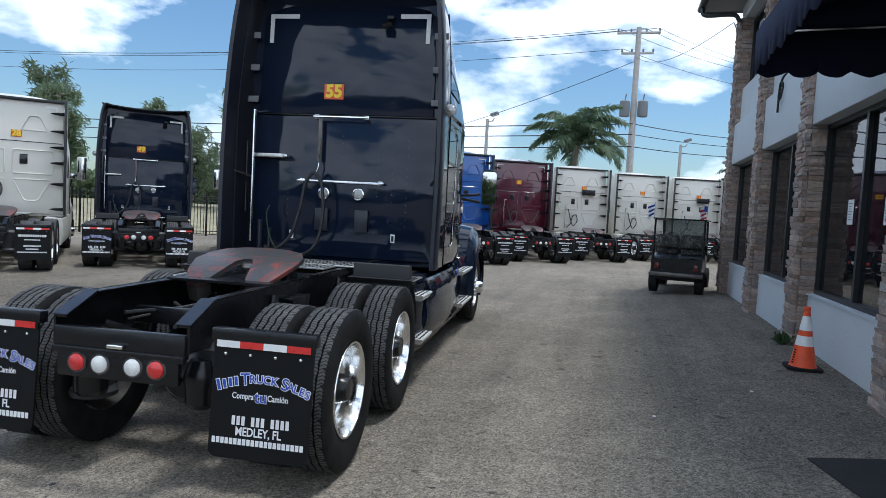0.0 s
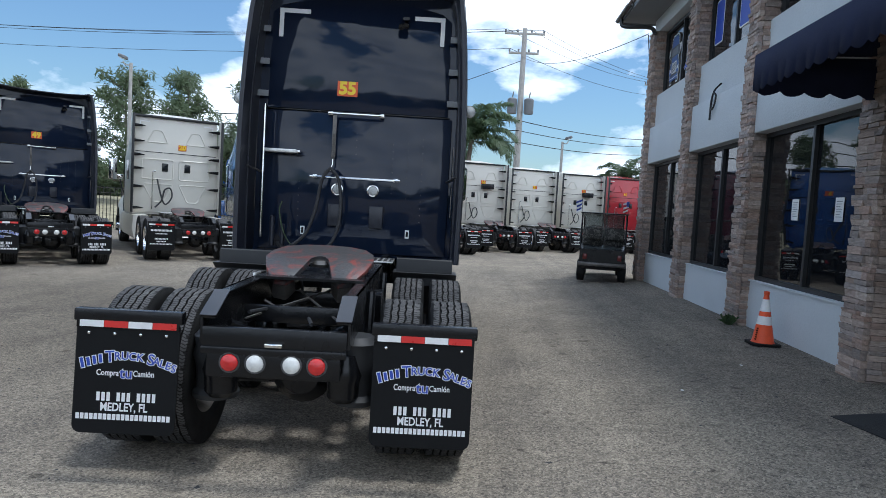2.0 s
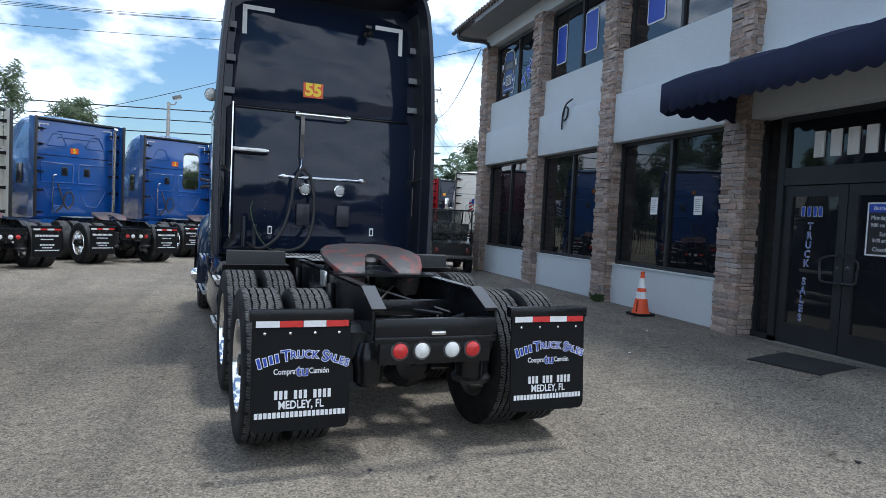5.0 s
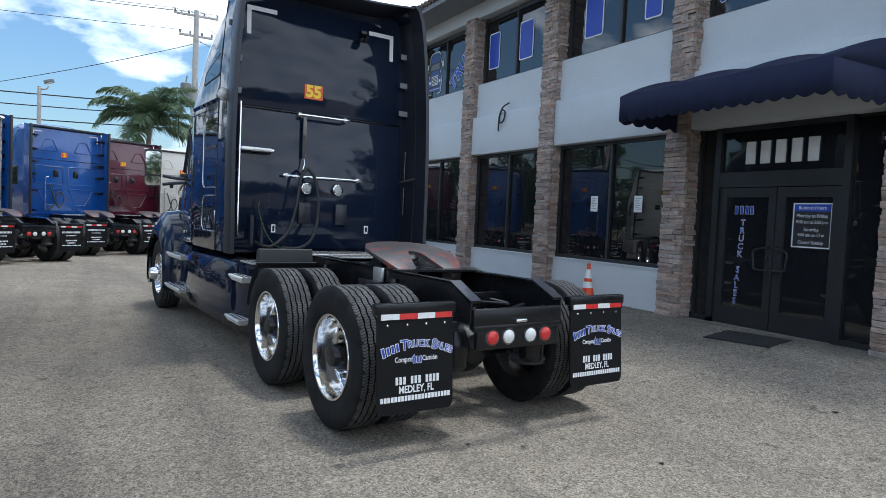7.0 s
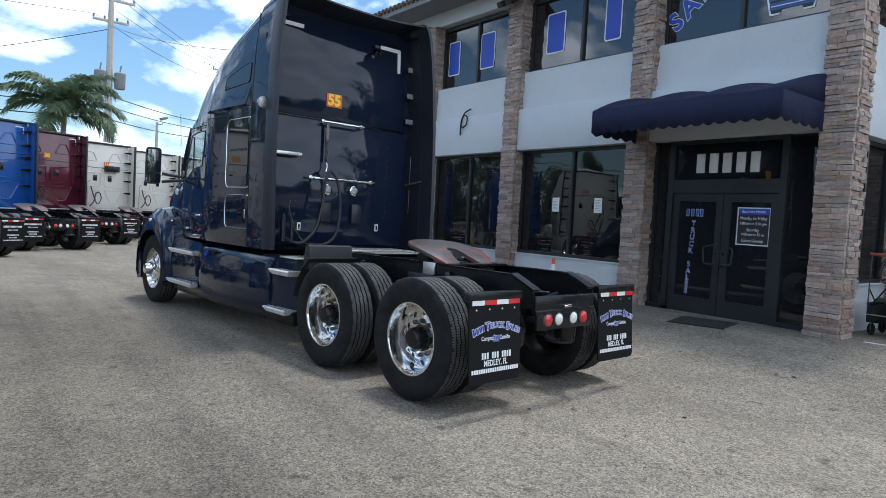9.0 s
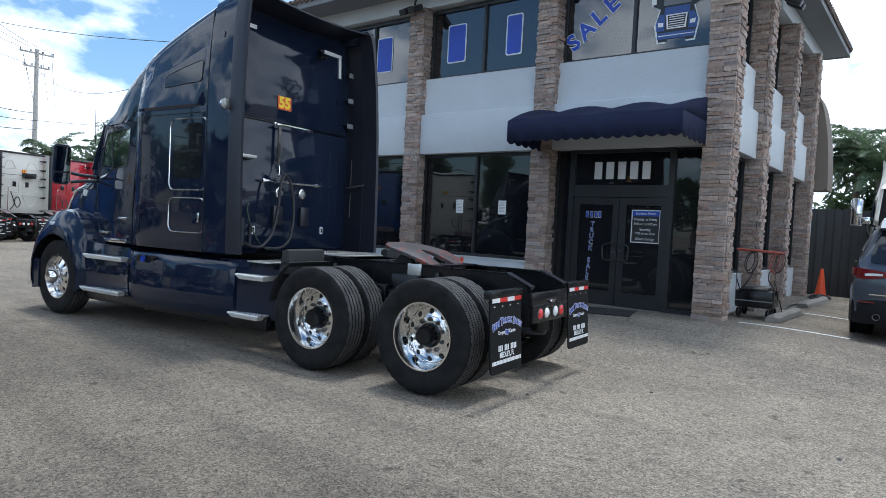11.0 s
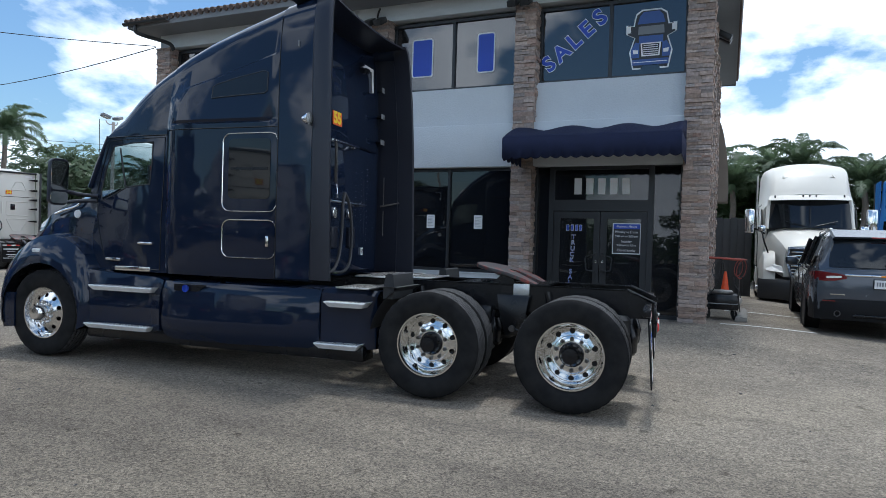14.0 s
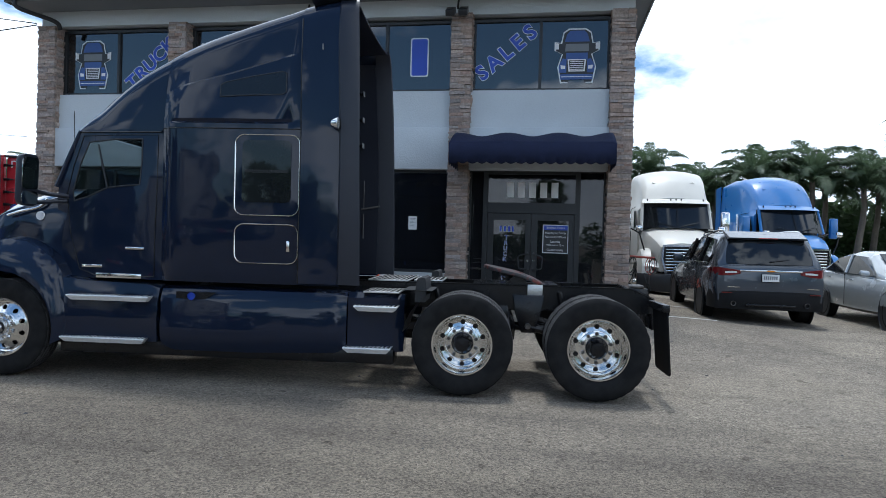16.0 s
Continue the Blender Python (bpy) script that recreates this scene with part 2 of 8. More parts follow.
def tyre_rubber(name):
    """Dusty black rubber; across the tread run fine cuts, round the walls faint rings."""
    m = bpy.data.materials.new(name)
    m.use_nodes = True
    n, l = m.node_tree.nodes, m.node_tree.links
    b = n["Principled BSDF"]
    tc, sp = n.new("ShaderNodeTexCoord"), n.new("ShaderNodeSeparateXYZ")
    l.new(tc.outputs["Object"], sp.inputs[0])

    def mth(op, a, c=0.0, d=0.0):
        x = n.new("ShaderNodeMath")
        x.operation = op
        for i, v in enumerate((a, c, d)):
            if isinstance(v, (int, float)):
                x.inputs[i].default_value = v
            else:
                l.new(v, x.inputs[i])
        return x.outputs[0]
    ang = mth("ARCTAN2", sp.outputs["Y"], sp.outputs["Z"])
    rad = mth("SQRT", mth("ADD", mth("MULTIPLY", sp.outputs["Y"], sp.outputs["Y"]), mth("MULTIPLY", sp.outputs["Z"], sp.outputs["Z"])))
    skew = mth("MULTIPLY", mth("PINGPONG", sp.outputs["X"], 0.025), 8.0)
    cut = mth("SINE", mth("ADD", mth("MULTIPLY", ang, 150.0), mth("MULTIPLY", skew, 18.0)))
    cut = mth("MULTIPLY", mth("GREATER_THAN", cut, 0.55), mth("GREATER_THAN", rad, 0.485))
    dust = n.new("ShaderNodeTexNoise")
    dust.inputs["Scale"].default_value, dust.inputs["Detail"].default_value = 7.0, 6
    l.new(tc.outputs["Object"], dust.inputs["Vector"])
    r = n.new("ShaderNodeValToRGB")
    r.color_ramp.elements[0].color, r.color_ramp.elements[1].color = (0.0085, 0.0085, 0.009, 1), (0.021, 0.0205, 0.020, 1)
    r.color_ramp.elements[0].position, r.color_ramp.elements[1].position = 0.35, 0.75
    l.new(dust.outputs["Fac"], r.inputs[0])
    dark = n.new("ShaderNodeVectorMath")
    dark.operation = "SCALE"
    l.new(r.outputs[0], dark.inputs[0])
    # tread tops are paler rubber; shade in grooves and cuts is put into the colour
    tread_tone = mth("ADD", mth("MULTIPLY", mth("GREATER_THAN", rad, 0.4965), 5.0), mth("SUBTRACT", 1.0, mth("MULTIPLY", mth("MULTIPLY", mth("LESS_THAN", rad, 0.4955), mth("GREATER_THAN", rad, 0.4825)), mth("MULTIPLY", mth("LESS_THAN", mth("ABSOLUTE", sp.outputs["X"]), 0.085), 0.6))))
    l.new(mth("MULTIPLY", tread_tone, mth("SUBTRACT", 1.0, mth("MULTIPLY", cut, 0.75))), dark.inputs["Scale"])
    l.new(dark.outputs[0], b.inputs["Base Color"])
    b.inputs["Roughness"].default_value, b.inputs["Specular IOR Level"].default_value = 0.75, 0.2
    bp = n.new("ShaderNodeBump")
    bp.inputs["Distance"].default_value = 0.004
    bp.invert = True
    l.new(cut, bp.inputs["Height"])
    l.new(bp.outputs[0], b.inputs["Normal"])
    return m


M = {}
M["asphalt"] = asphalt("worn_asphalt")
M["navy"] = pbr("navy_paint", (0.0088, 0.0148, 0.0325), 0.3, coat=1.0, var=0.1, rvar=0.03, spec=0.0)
M["navy"].node_tree.nodes["Principled BSDF"].inputs["Coat IOR"].default_value = 1.45
M["navy"].node_tree.nodes["Principled BSDF"].inputs["Coat Roughness"].default_value = 0.05


def slight_waves(m, scale, depth):
    """Broad shallow waves in a pressed panel, which bend what it mirrors."""
    n, l = m.node_tree.nodes, m.node_tree.links
    tex, bp = n.new("ShaderNodeTexNoise"), n.new("ShaderNodeBump")
    tex.inputs["Scale"].default_value, tex.inputs["Detail"].default_value = scale, 2.0
    bp.inputs["Distance"].default_value = depth
    l.new(n.new("ShaderNodeTexCoord").outputs["Object"], tex.inputs["Vector"])
    l.new(tex.outputs["Fac"], bp.inputs["Height"])
    for name in ("Normal", "Coat Normal"):
        l.new(bp.outputs[0], n["Principled BSDF"].inputs[name])


slight_waves(M["navy"], 1.6, 0.012)
M["navy_matt"] = pbr("navy_plastic", (0.013, 0.015, 0.024), 0.35, var=0.15)
M["black"] = pbr("black_steel", (0.0070, 0.0075, 0.0090), 0.26, var=0.3, bump=0.001, bscale=40, spec=0.4)
M["rubber"] = tyre_rubber("tyre_rubber")
M["flap"] = pbr("flap_rubber", (0.0065, 0.0068, 0.0075), 0.6, var=0.3, scale=4, spec=0.18)
M["fairing"] = pbr("fairing_rubber", (0.022, 0.023, 0.025), 0.55, var=0.2)
M["chrome"] = pbr("chrome", (0.8, 0.8, 0.8), 0.12, metal=1.0, var=0.06)
M["alu"] = pbr("polished_aluminium", (0.78, 0.78, 0.77), 0.13, metal=1.0, var=0.12, bscale=30)
M["tread"] = pbr("tread_plate", (0.72, 0.72, 0.70), 0.35, metal=0.85, var=0.2, bump=0.006, bscale=45)
M["step_alu"] = pbr("cast_step", (0.80, 0.80, 0.79), 0.45, metal=0.35, var=0.12, scale=20)
M["white"] = pbr("white_paint", (0.66, 0.635, 0.57), 0.4, coat=0.15, var=0.05, scale=1.5)
M["maroon"] = pbr("maroon_paint", (0.085, 0.008, 0.021), 0.2, coat=0.8, var=0.1)
M["blue"] = pbr("blue_paint", (0.014, 0.088, 0.33), 0.22, coat=0.8, var=0.1)
M["sky_blue"] = pbr("light_blue_paint", (0.03, 0.17, 0.46), 0.3, coat=0.6, var=0.1)
M["red"] = pbr("red_paint", (0.42, 0.02, 0.03), 0.25, coat=0.6, var=0.1)
M["lamp_red"] = pbr("red_lens", (0.55, 0.02, 0.02), 0.15, coat=0.6, var=0.2, scale=30, bump=0.004, bscale=90)
M["lamp_clear"] = pbr("clear_lens", (0.75, 0.75, 0.72), 0.18, coat=0.6, var=0.2, scale=30, bump=0.004, bscale=90)
M["lamp_glass"] = pbr("reflector_glass", (0.42, 0.43, 0.42), 0.16, metal=0.7, coat=0.8, var=0.5, scale=60, bump=0.006, bscale=120)
M["tail_dark"] = pbr("smoked_red_lens", (0.11, 0.012, 0.012), 0.2, coat=0.6, var=0.2, scale=30)
M["tail_red"] = pbr("deep_red_lens", (0.15, 0.010, 0.013), 0.15, coat=0.6, var=0.2, scale=30)
M["trim_black"] = pbr("black_trim", (0.012, 0.012, 0.013), 0.6, var=0.2, spec=0.15)
# paler than the rails: carries the sky's sheen on their sloped ends
M["rail_gloss"] = pbr("rail_sheen_paint", (0.018, 0.020, 0.028), 0.3, coat=0.3, var=0.2)
M["gate"] = pbr("weathered_gate_board", (0.035, 0.036, 0.038), 0.7, var=0.35, scale=4, per=0.5)
M["tape_red"] = pbr("red_reflector", (0.6, 0.03, 0.025), 0.3, var=0.1, scale=12)
M["tape_white"] = pbr("white_reflector", (0.78, 0.78, 0.77), 0.3, var=0.1, scale=12)
M["sticker_yellow"] = pbr("yellow_vinyl", (0.85, 0.62, 0.02), 0.4, var=0.06)
M["sticker_red"] = pbr("red_vinyl", (0.72, 0.10, 0.015), 0.4, var=0.06)
M["ink_white"] = pbr("white_print", (0.8, 0.8, 0.8), 0.5, var=0.05)
M["ink_blue"] = pbr("blue_print", (0.025, 0.07, 0.45), 0.45, var=0.06)
M["decal_blue"] = pbr("blue_decal", (0.045, 0.10, 0.30), 0.5, var=0.15, scale=9)
M["grease"] = two_tone("greasy_fifth_wheel", (0.050, 0.049, 0.050), (0.24, 0.040, 0.026), 0.50, 0.70, 5.0, 0.42)
M["steel"] = pbr("bare_steel", (0.16, 0.15, 0.14), 0.4, metal=0.8, var=0.5, scale=7)
M["pane"] = glass("cab_window", (0.01, 0.014, 0.014), 0.02, 0.15)
M["pane_dark"] = pbr("smoked_window", (0.012, 0.014, 0.016), 0.03, spec=0.5, var=0.1, rvar=0.01)
M["office_glass"] = glass("office_window", (0.008, 0.009, 0.011), 0.012, 0.80, 1.72)
M["upper_glass"] = glass("upper_window", (0.008, 0.009, 0.011), 0.012, 0.88, 2.1)
M["door_glass"] = glass("door_pane", (0.014, 0.015, 0.017), 0.015, 0.86, 1.65)
M["mirror"] = pbr("mirror_glass", (0.62, 0.65, 0.64), 0.03, metal=1.0, var=0.02, rvar=0.01)
M["haze"] = glass("hazed_screen", (0.22, 0.23, 0.23), 0.3, 0.45)
M["stucco"] = pbr("pale_stucco", (0.575, 0.61, 0.63), 0.85, var=0.07, scale=1.3, bump=0.006, bscale=38, spec=0.25)
M["bronze"] = pbr("dark_bronze_frame", (0.032, 0.034, 0.036), 0.4, metal=0.3, var=0.2)
M["canvas"] = pbr("navy_canvas", (0.016, 0.021, 0.050), 0.85, var=0.2, scale=6, bump=0.002, bscale=200, spec=0.2)
M["interior"] = pbr("office_interior", (0.22, 0.21, 0.2), 0.8, var=0.2)
M["stone"] = stone_material("ledge_stone", False)
M["stone_rest"] = stone_material("ledge_stone_joined", True)
M["mortar"] = pbr("stone_backing", (0.16, 0.135, 0.12), 0.9, var=0.2, bump=0.01)
M["tile_roof"] = pbr("clay_roof_tile", (0.10, 0.07, 0.055), 0.8, var=0.4, scale=5, bump=0.01)
M["fascia"] = pbr("grey_fascia", (0.2, 0.21, 0.22), 0.7, var=0.1)
M["cone"] = pbr("orange_cone", (0.78, 0.09, 0.02), 0.5, var=0.15, scale=9)
M["concrete"] = pbr("concrete", (0.24, 0.225, 0.20), 0.9, var=0.25, scale=7, bump=0.01, bscale=30)
M["line"] = pbr("road_paint", (0.6, 0.6, 0.57), 0.8, var=0.35, scale=14)
M["mat"] = pbr("door_mat", (0.02, 0.02, 0.02), 0.95, var=0.4, scale=10, bump=0.01, bscale=90)
M["wood_pole"] = pbr("weathered_pole", (0.46, 0.44, 0.41), 0.9, var=0.25, scale=5, bump=0.01)
M["wire"] = pbr("cable", (0.012, 0.012, 0.012), 0.6)
M["leaf"] = pbr("palm_leaf", (0.115, 0.165, 0.09), 0.5, var=0.4, scale=2, per=0.5)
M["leaf_dark"] = pbr("dark_leaf", (0.06, 0.10, 0.04), 0.55, var=0.45, scale=1.5, per=0.5)
M["needle"] = pbr("pine_needle", (0.14, 0.185, 0.10), 0.6, var=0.4, scale=1.5)
for key in ("leaf", "leaf_dark", "needle"):
    n, l = M[key].node_tree.nodes, M[key].node_tree.links
    thin, mx = n.new("ShaderNodeBsdfTranslucent"), n.new("ShaderNodeMixShader")
    for link in n["Principled BSDF"].inputs["Base Color"].links:
        l.new(link.from_socket, thin.inputs[0])
    mx.inputs[0].default_value = 0.5
    l.new(n["Principled BSDF"].outputs[0], mx.inputs[1])
    l.new(thin.outputs[0], mx.inputs[2])
    l.new(mx.outputs[0], n["Material Output"].inputs[0])
M["bark"] = pbr("bark", (0.2, 0.17, 0.14), 0.9, var=0.3, scale=6, bump=0.015)
M["grass"] = pbr("dry_grass", (0.30, 0.27, 0.18), 0.95, var=0.5, scale=2, bump=0.03, bscale=14)
M["suv"] = pbr("slate_paint", (0.055, 0.067, 0.086), 0.25, metal=0.3, coat=0.8, var=0.06)
M["silver"] = pbr("silver_paint", (0.5, 0.52, 0.52), 0.25, metal=0.4, coat=0.8, var=0.05)
M["amber"] = pbr("amber_lens", (0.75, 0.25, 0.01), 0.2, var=0.1)
M["tan"] = pbr("tan_canvas", (0.20, 0.17, 0.14), 0.9, var=0.15)
M["camo"] = two_tone("camo_vinyl", (0.016, 0.016, 0.015), (0.13, 0.125, 0.11), 0.5, 0.56, 16.0, 0.6)
M["paper"] = pbr("paper", (0.75, 0.75, 0.73), 0.8, var=0.05)
M["rust"] = pbr("rusty_red_tube", (0.3, 0.06, 0.04), 0.6, var=0.4)
M["hose"] = pbr("air_hose", (0.02, 0.02, 0.022), 0.5, var=0.3, scale=40, bump=0.004, bscale=80)
M["flag_red"] = pbr("flag_red", (0.5, 0.03, 0.04), 0.8)
M["flag_blue"] = pbr("flag_blue", (0.03, 0.06, 0.3), 0.8)


# ---- shapes ----
def part(name, bm, material, parent=None, label="", smooth=35.0):
    """Links a bmesh as one mesh object under a thing or a part."""
    me = bpy.data.meshes.new(name)
    bmesh.ops.recalc_face_normals(bm, faces=bm.faces)
    bm.to_mesh(me)
    bm.free()
    me.materials.append(M[material])
    if smooth:
        me.polygons.foreach_set("use_smooth", [True] * len(me.polygons))
        me.set_sharp_from_angle(angle=radians(smooth))
    ob = new(name, me)
    ob.parent = parent
    if label:
        ob["label"] = label
    return ob


def thing(name, m=None, label="", category="", group="", kind=""):
    ob = new(name)
    ob.matrix_world = m or Matrix()
    ob.empty_display_size = 0.2
    return tagged(ob, label, category, group, kind)


def box(x0, x1, y0, y1, z0, z1, bevel=0.0, bm=None, m=None, seg=2):
    b = bmesh.new()
    v = [b.verts.new((x, y, z)) for x in (x0, x1) for y in (y0, y1) for z in (z0, z1)]
    for f in ((0, 1, 3, 2), (4, 6, 7, 5), (0, 4, 5, 1), (2, 3, 7, 6), (0, 2, 6, 4), (1, 5, 7, 3)):
        b.faces.new([v[i] for i in f])
    if bevel:
        bmesh.ops.bevel(b, geom=list(b.edges), offset=bevel, segments=seg, affect="EDGES", profile=0.5)
    return into(b, bm, m)


def into(b, bm=None, m=None):
    if m is not None:
        b.transform(m)
    if bm is None:
        return b
    me = bpy.data.meshes.new("tmp")
    b.to_mesh(me)
    bm.from_mesh(me)
    bpy.data.meshes.remove(me)
    b.free()
    return bm


def loft(rings, caps=True, closed=True, bm=None):
    """Skins a row of rings of equally many points."""
    b = bmesh.new()
    vs = [[b.verts.new(p) for p in r] for r in rings]
    n = len(rings[0])
    for a, c in zip(vs, vs[1:]):
        for i in range(n if closed else n - 1):
            j = (i + 1) % n
            try:
                b.faces.new((a[i], a[j], c[j], c[i]))
            except ValueError:
                pass
    if caps and closed:
        b.faces.new(vs[0])
        b.faces.new(vs[-1])
    return into(b, bm)


def prism(points, axis, a, z, bevel=0.0, bm=None, m=None):
    """A polygon drawn in the plane across an axis, pulled from a to z along it."""
    def at(p, h):
        return {"x": (h, p[0], p[1]), "y": (p[0], h, p[1]), "z": (p[0], p[1], h)}[axis]
    b = bmesh.new()
    lo, hi = [b.verts.new(at(p, a)) for p in points], [b.verts.new(at(p, z)) for p in points]
    b.faces.new(lo)
    b.faces.new(hi)
    for i in range(len(points)):
        j = (i + 1) % len(points)
        b.faces.new((lo[i], lo[j], hi[j], hi[i]))
    if bevel:
        bmesh.ops.bevel(b, geom=list(b.edges), offset=bevel, segments=2, affect="EDGES", profile=0.5)
    return into(b, bm, m)


def tube(points, r, sides=8, bm=None, taper=1.0):
    """A round bar swept along points."""
    pts = [Vector(p) for p in points]
    b = bmesh.new()
    rings, side = [], None
    for i, p in enumerate(pts):
        d = (pts[min(i + 1, len(pts) - 1)] - pts[max(i - 1, 0)]).normalized()
        if side is None:
            side = d.orthogonal().normalized()
        side = (side - d * side.dot(d)).normalized()
        up = d.cross(side)
        rr = r * (1 + (taper - 1) * i / max(1, len(pts) - 1))
        rings.append([b.verts.new(p + rr * (math.cos(k * math.tau / sides) * side + math.sin(k * math.tau / sides) * up)) for k in range(sides)])
    for a, c in zip(rings, rings[1:]):
        for k in range(sides):
            b.faces.new((a[k], a[(k + 1) % sides], c[(k + 1) % sides], c[k]))
    b.faces.new(rings[0])
    b.faces.new(rings[-1])
    return into(b, bm)


def curve_points(ctrl, n=8):
    """A smooth run of points through control points."""
    c = [Vector(p) for p in ctrl]
    c = [2 * c[0] - c[1]] + c + [2 * c[-1] - c[-2]]
    out = []
    for i in range(1, len(c) - 2):
        for k in range(n):
            t = k / n
            a, b_, d, e = c[i - 1], c[i], c[i + 1], c[i + 2]
            out.append(0.5 * (2 * b_ + (d - a) * t + (2 * a - 5 * b_ + 4 * d - e) * t * t + (3 * b_ - a - 3 * d + e) * t ** 3))
    return out + [c[-2]]


def lathe(profile, sides=48, axis="x", bm=None, m=None, caps=False):
    """Turns a profile of (along, radius) round an axis."""
    b = bmesh.new()
    rings = []
    for h, r in profile:
        ring = []
        for k in range(sides):
            c, s = r * math.cos(k * math.tau / sides), r * math.sin(k * math.tau / sides)
            ring.append(b.verts.new({"x": (h, c, s), "y": (c, h, s), "z": (c, s, h)}[axis]))
        rings.append(ring)
    for a, c in zip(rings, rings[1:]):
        for k in range(sides):
            b.faces.new((a[k], a[(k + 1) % sides], c[(k + 1) % sides], c[k]))
    if caps:
        b.faces.new(rings[0])
        b.faces.new(rings[-1])
    return into(b, bm, m)


def round_rect(w, h, r, n=5, cx=0.0, cy=0.0):
    out = []
    for k, (sx, sy) in enumerate(((1, 1), (-1, 1), (-1, -1), (1, -1))):
        for i in range(n + 1):
            a = math.pi / 2 * (k + i / n)
            out.append((cx + sx * (w / 2 - r) + r * math.cos(a), cy + sy * (h / 2 - r) + r * math.sin(a)))
    return out


def frame_loop(outer, inner, axis, a, z, bm=None):
    """A flat frame between two outlines of equally many points, with thickness."""
    def at(p, h):
        return {"x": (h, p[0], p[1]), "y": (p[0], h, p[1]), "z": (p[0], p[1], h)}[axis]
    rings = [[at(p, a) for p in outer], [at(p, z) for p in outer], [at(p, z) for p in inner], [at(p, a) for p in inner]]
    b = loft(rings + [rings[0]], caps=False)
    bmesh.ops.remove_doubles(b, verts=b.verts, dist=1e-5)
    return into(b, bm)


def letters(text, size, m, bm=None, thick=0.0015, align="CENTER", squeeze=1.0, offset=0.0):
    """Words in the built-in font as a mesh, in the plane z = 0 of the pose m."""
    cu = bpy.data.curves.new("words", "FONT")
    cu.body, cu.size, cu.align_x, cu.align_y, cu.extrude, cu.offset = text, size, align, "CENTER", thick, offset
    cu.resolution_u = 3
    ob = bpy.data.objects.new("words", cu)
    me = bpy.data.meshes.new_from_object(ob)
    b = bmesh.new()
    b.from_mesh(me)
    bpy.data.objects.remove(ob)
    bpy.data.meshes.remove(me)
    bpy.data.curves.remove(cu)
    b.transform(m @ Matrix.Diagonal((squeeze, 1, 1, 1)))
    return into(b, bm)


# ---- ground ----
def smooth_step(a, z, t):
    t = min(1.0, max(0.0, (t - a) / (z - a)))
    return t * t * (3 - 2 * t)


def ground_z(x, y):
    """The yard is level and rises gently to the office."""
    rise = 0.26 * smooth_step(-1.7, 2.1, x) * (1 - smooth_step(9.6, 13.0, x))
    rise *= 1 - 0.5 * smooth_step(-2.2, 0.8, -y)
    return rise * (1 - smooth_step(17, 24, y)) + 0.012 * noise.noise((x * 0.3, y * 0.3, 0)) * (1 if abs(x) < 40 and abs(y) < 60 else 0)


def build_ground():
    def steps(lo, hi, fine, far):
        out = [lo + fine * i for i in range(int((hi - lo) / fine) + 1)]
        return [lo - d for d in reversed(far)] + out + [out[-1] + d for d in far]
    far = (2, 5, 10, 20, 45, 120, 400, 1500)
    xs, ys = steps(-22, 16, 0.5, far), steps(-14, 40, 0.5, far)
    b = bmesh.new()
    grid = [[b.verts.new((x, y, ground_z(x, y))) for x in xs] for y in ys]
    for r, s in zip(grid, grid[1:]):
        for i in range(len(xs) - 1):
            b.faces.new((r[i], r[i + 1], s[i + 1], s[i]))
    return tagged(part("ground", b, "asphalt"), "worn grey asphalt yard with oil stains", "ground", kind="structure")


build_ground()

# ---- office building ----
FRONT = pose(2.06, 14.8, 0, 0, 0, -90)      # local x runs south along the front, local y goes into the building
SOUTH = pose(2.06, 2.58, 0)                 # local x runs east along the side
Z_SILL, Z_HEAD, Z_STEP, Z_UP, Z_UPTOP, Z_EAVE = 0.89, 2.90, 3.70, 4.42, 5.80, 6.16
rnd = random.Random(4)


def structure(name, b, material, label="", category="wall", m=None):
    ob = part(name, b, material)
    if m is not None:
        ob.matrix_world = m
    return tagged(ob, label, category, kind="structure")


def stone_mesh(seed):
    r = random.Random(seed)
    b = box(-0.5, 0.5, -0.5, 0.5, -0.5, 0.5)
    bmesh.ops.subdivide_edges(b, edges=[e for e in b.edges if abs((e.verts[0].co - e.verts[1].co).x) > 0.5], cuts=1)
    for v in b.verts:
        v.co += Vector((r.uniform(-0.02, 0.02), r.uniform(-0.16, 0.16) if v.co.y < 0 else 0, r.uniform(-0.07, 0.07)))
    bmesh.ops.recalc_face_normals(b, faces=b.faces)
    me = bpy.data.meshes.new("stone")
    b.to_mesh(me)
    b.free()
    me.materials.append(M["stone"])
    return me


STONES = [stone_mesh(i) for i in range(14)]
LATER = []          # stones are laid at the end of the file


def pilaster(m, x0, x1, depth, z0, z1, sides=(True, True), parts=300):
    """A pier clad in stacked ledge stone: a backing core, and the stones proud of it."""
    core = structure("pilaster", box(x0 + 0.03, x1 - 0.03, 0.035, depth, z0, z1), "mortar",
                     "pier clad in brown stacked ledge stone", "pilaster", m)
    LATER.append((core, x0, x1, depth, z0, z1, sides, parts))
    return core


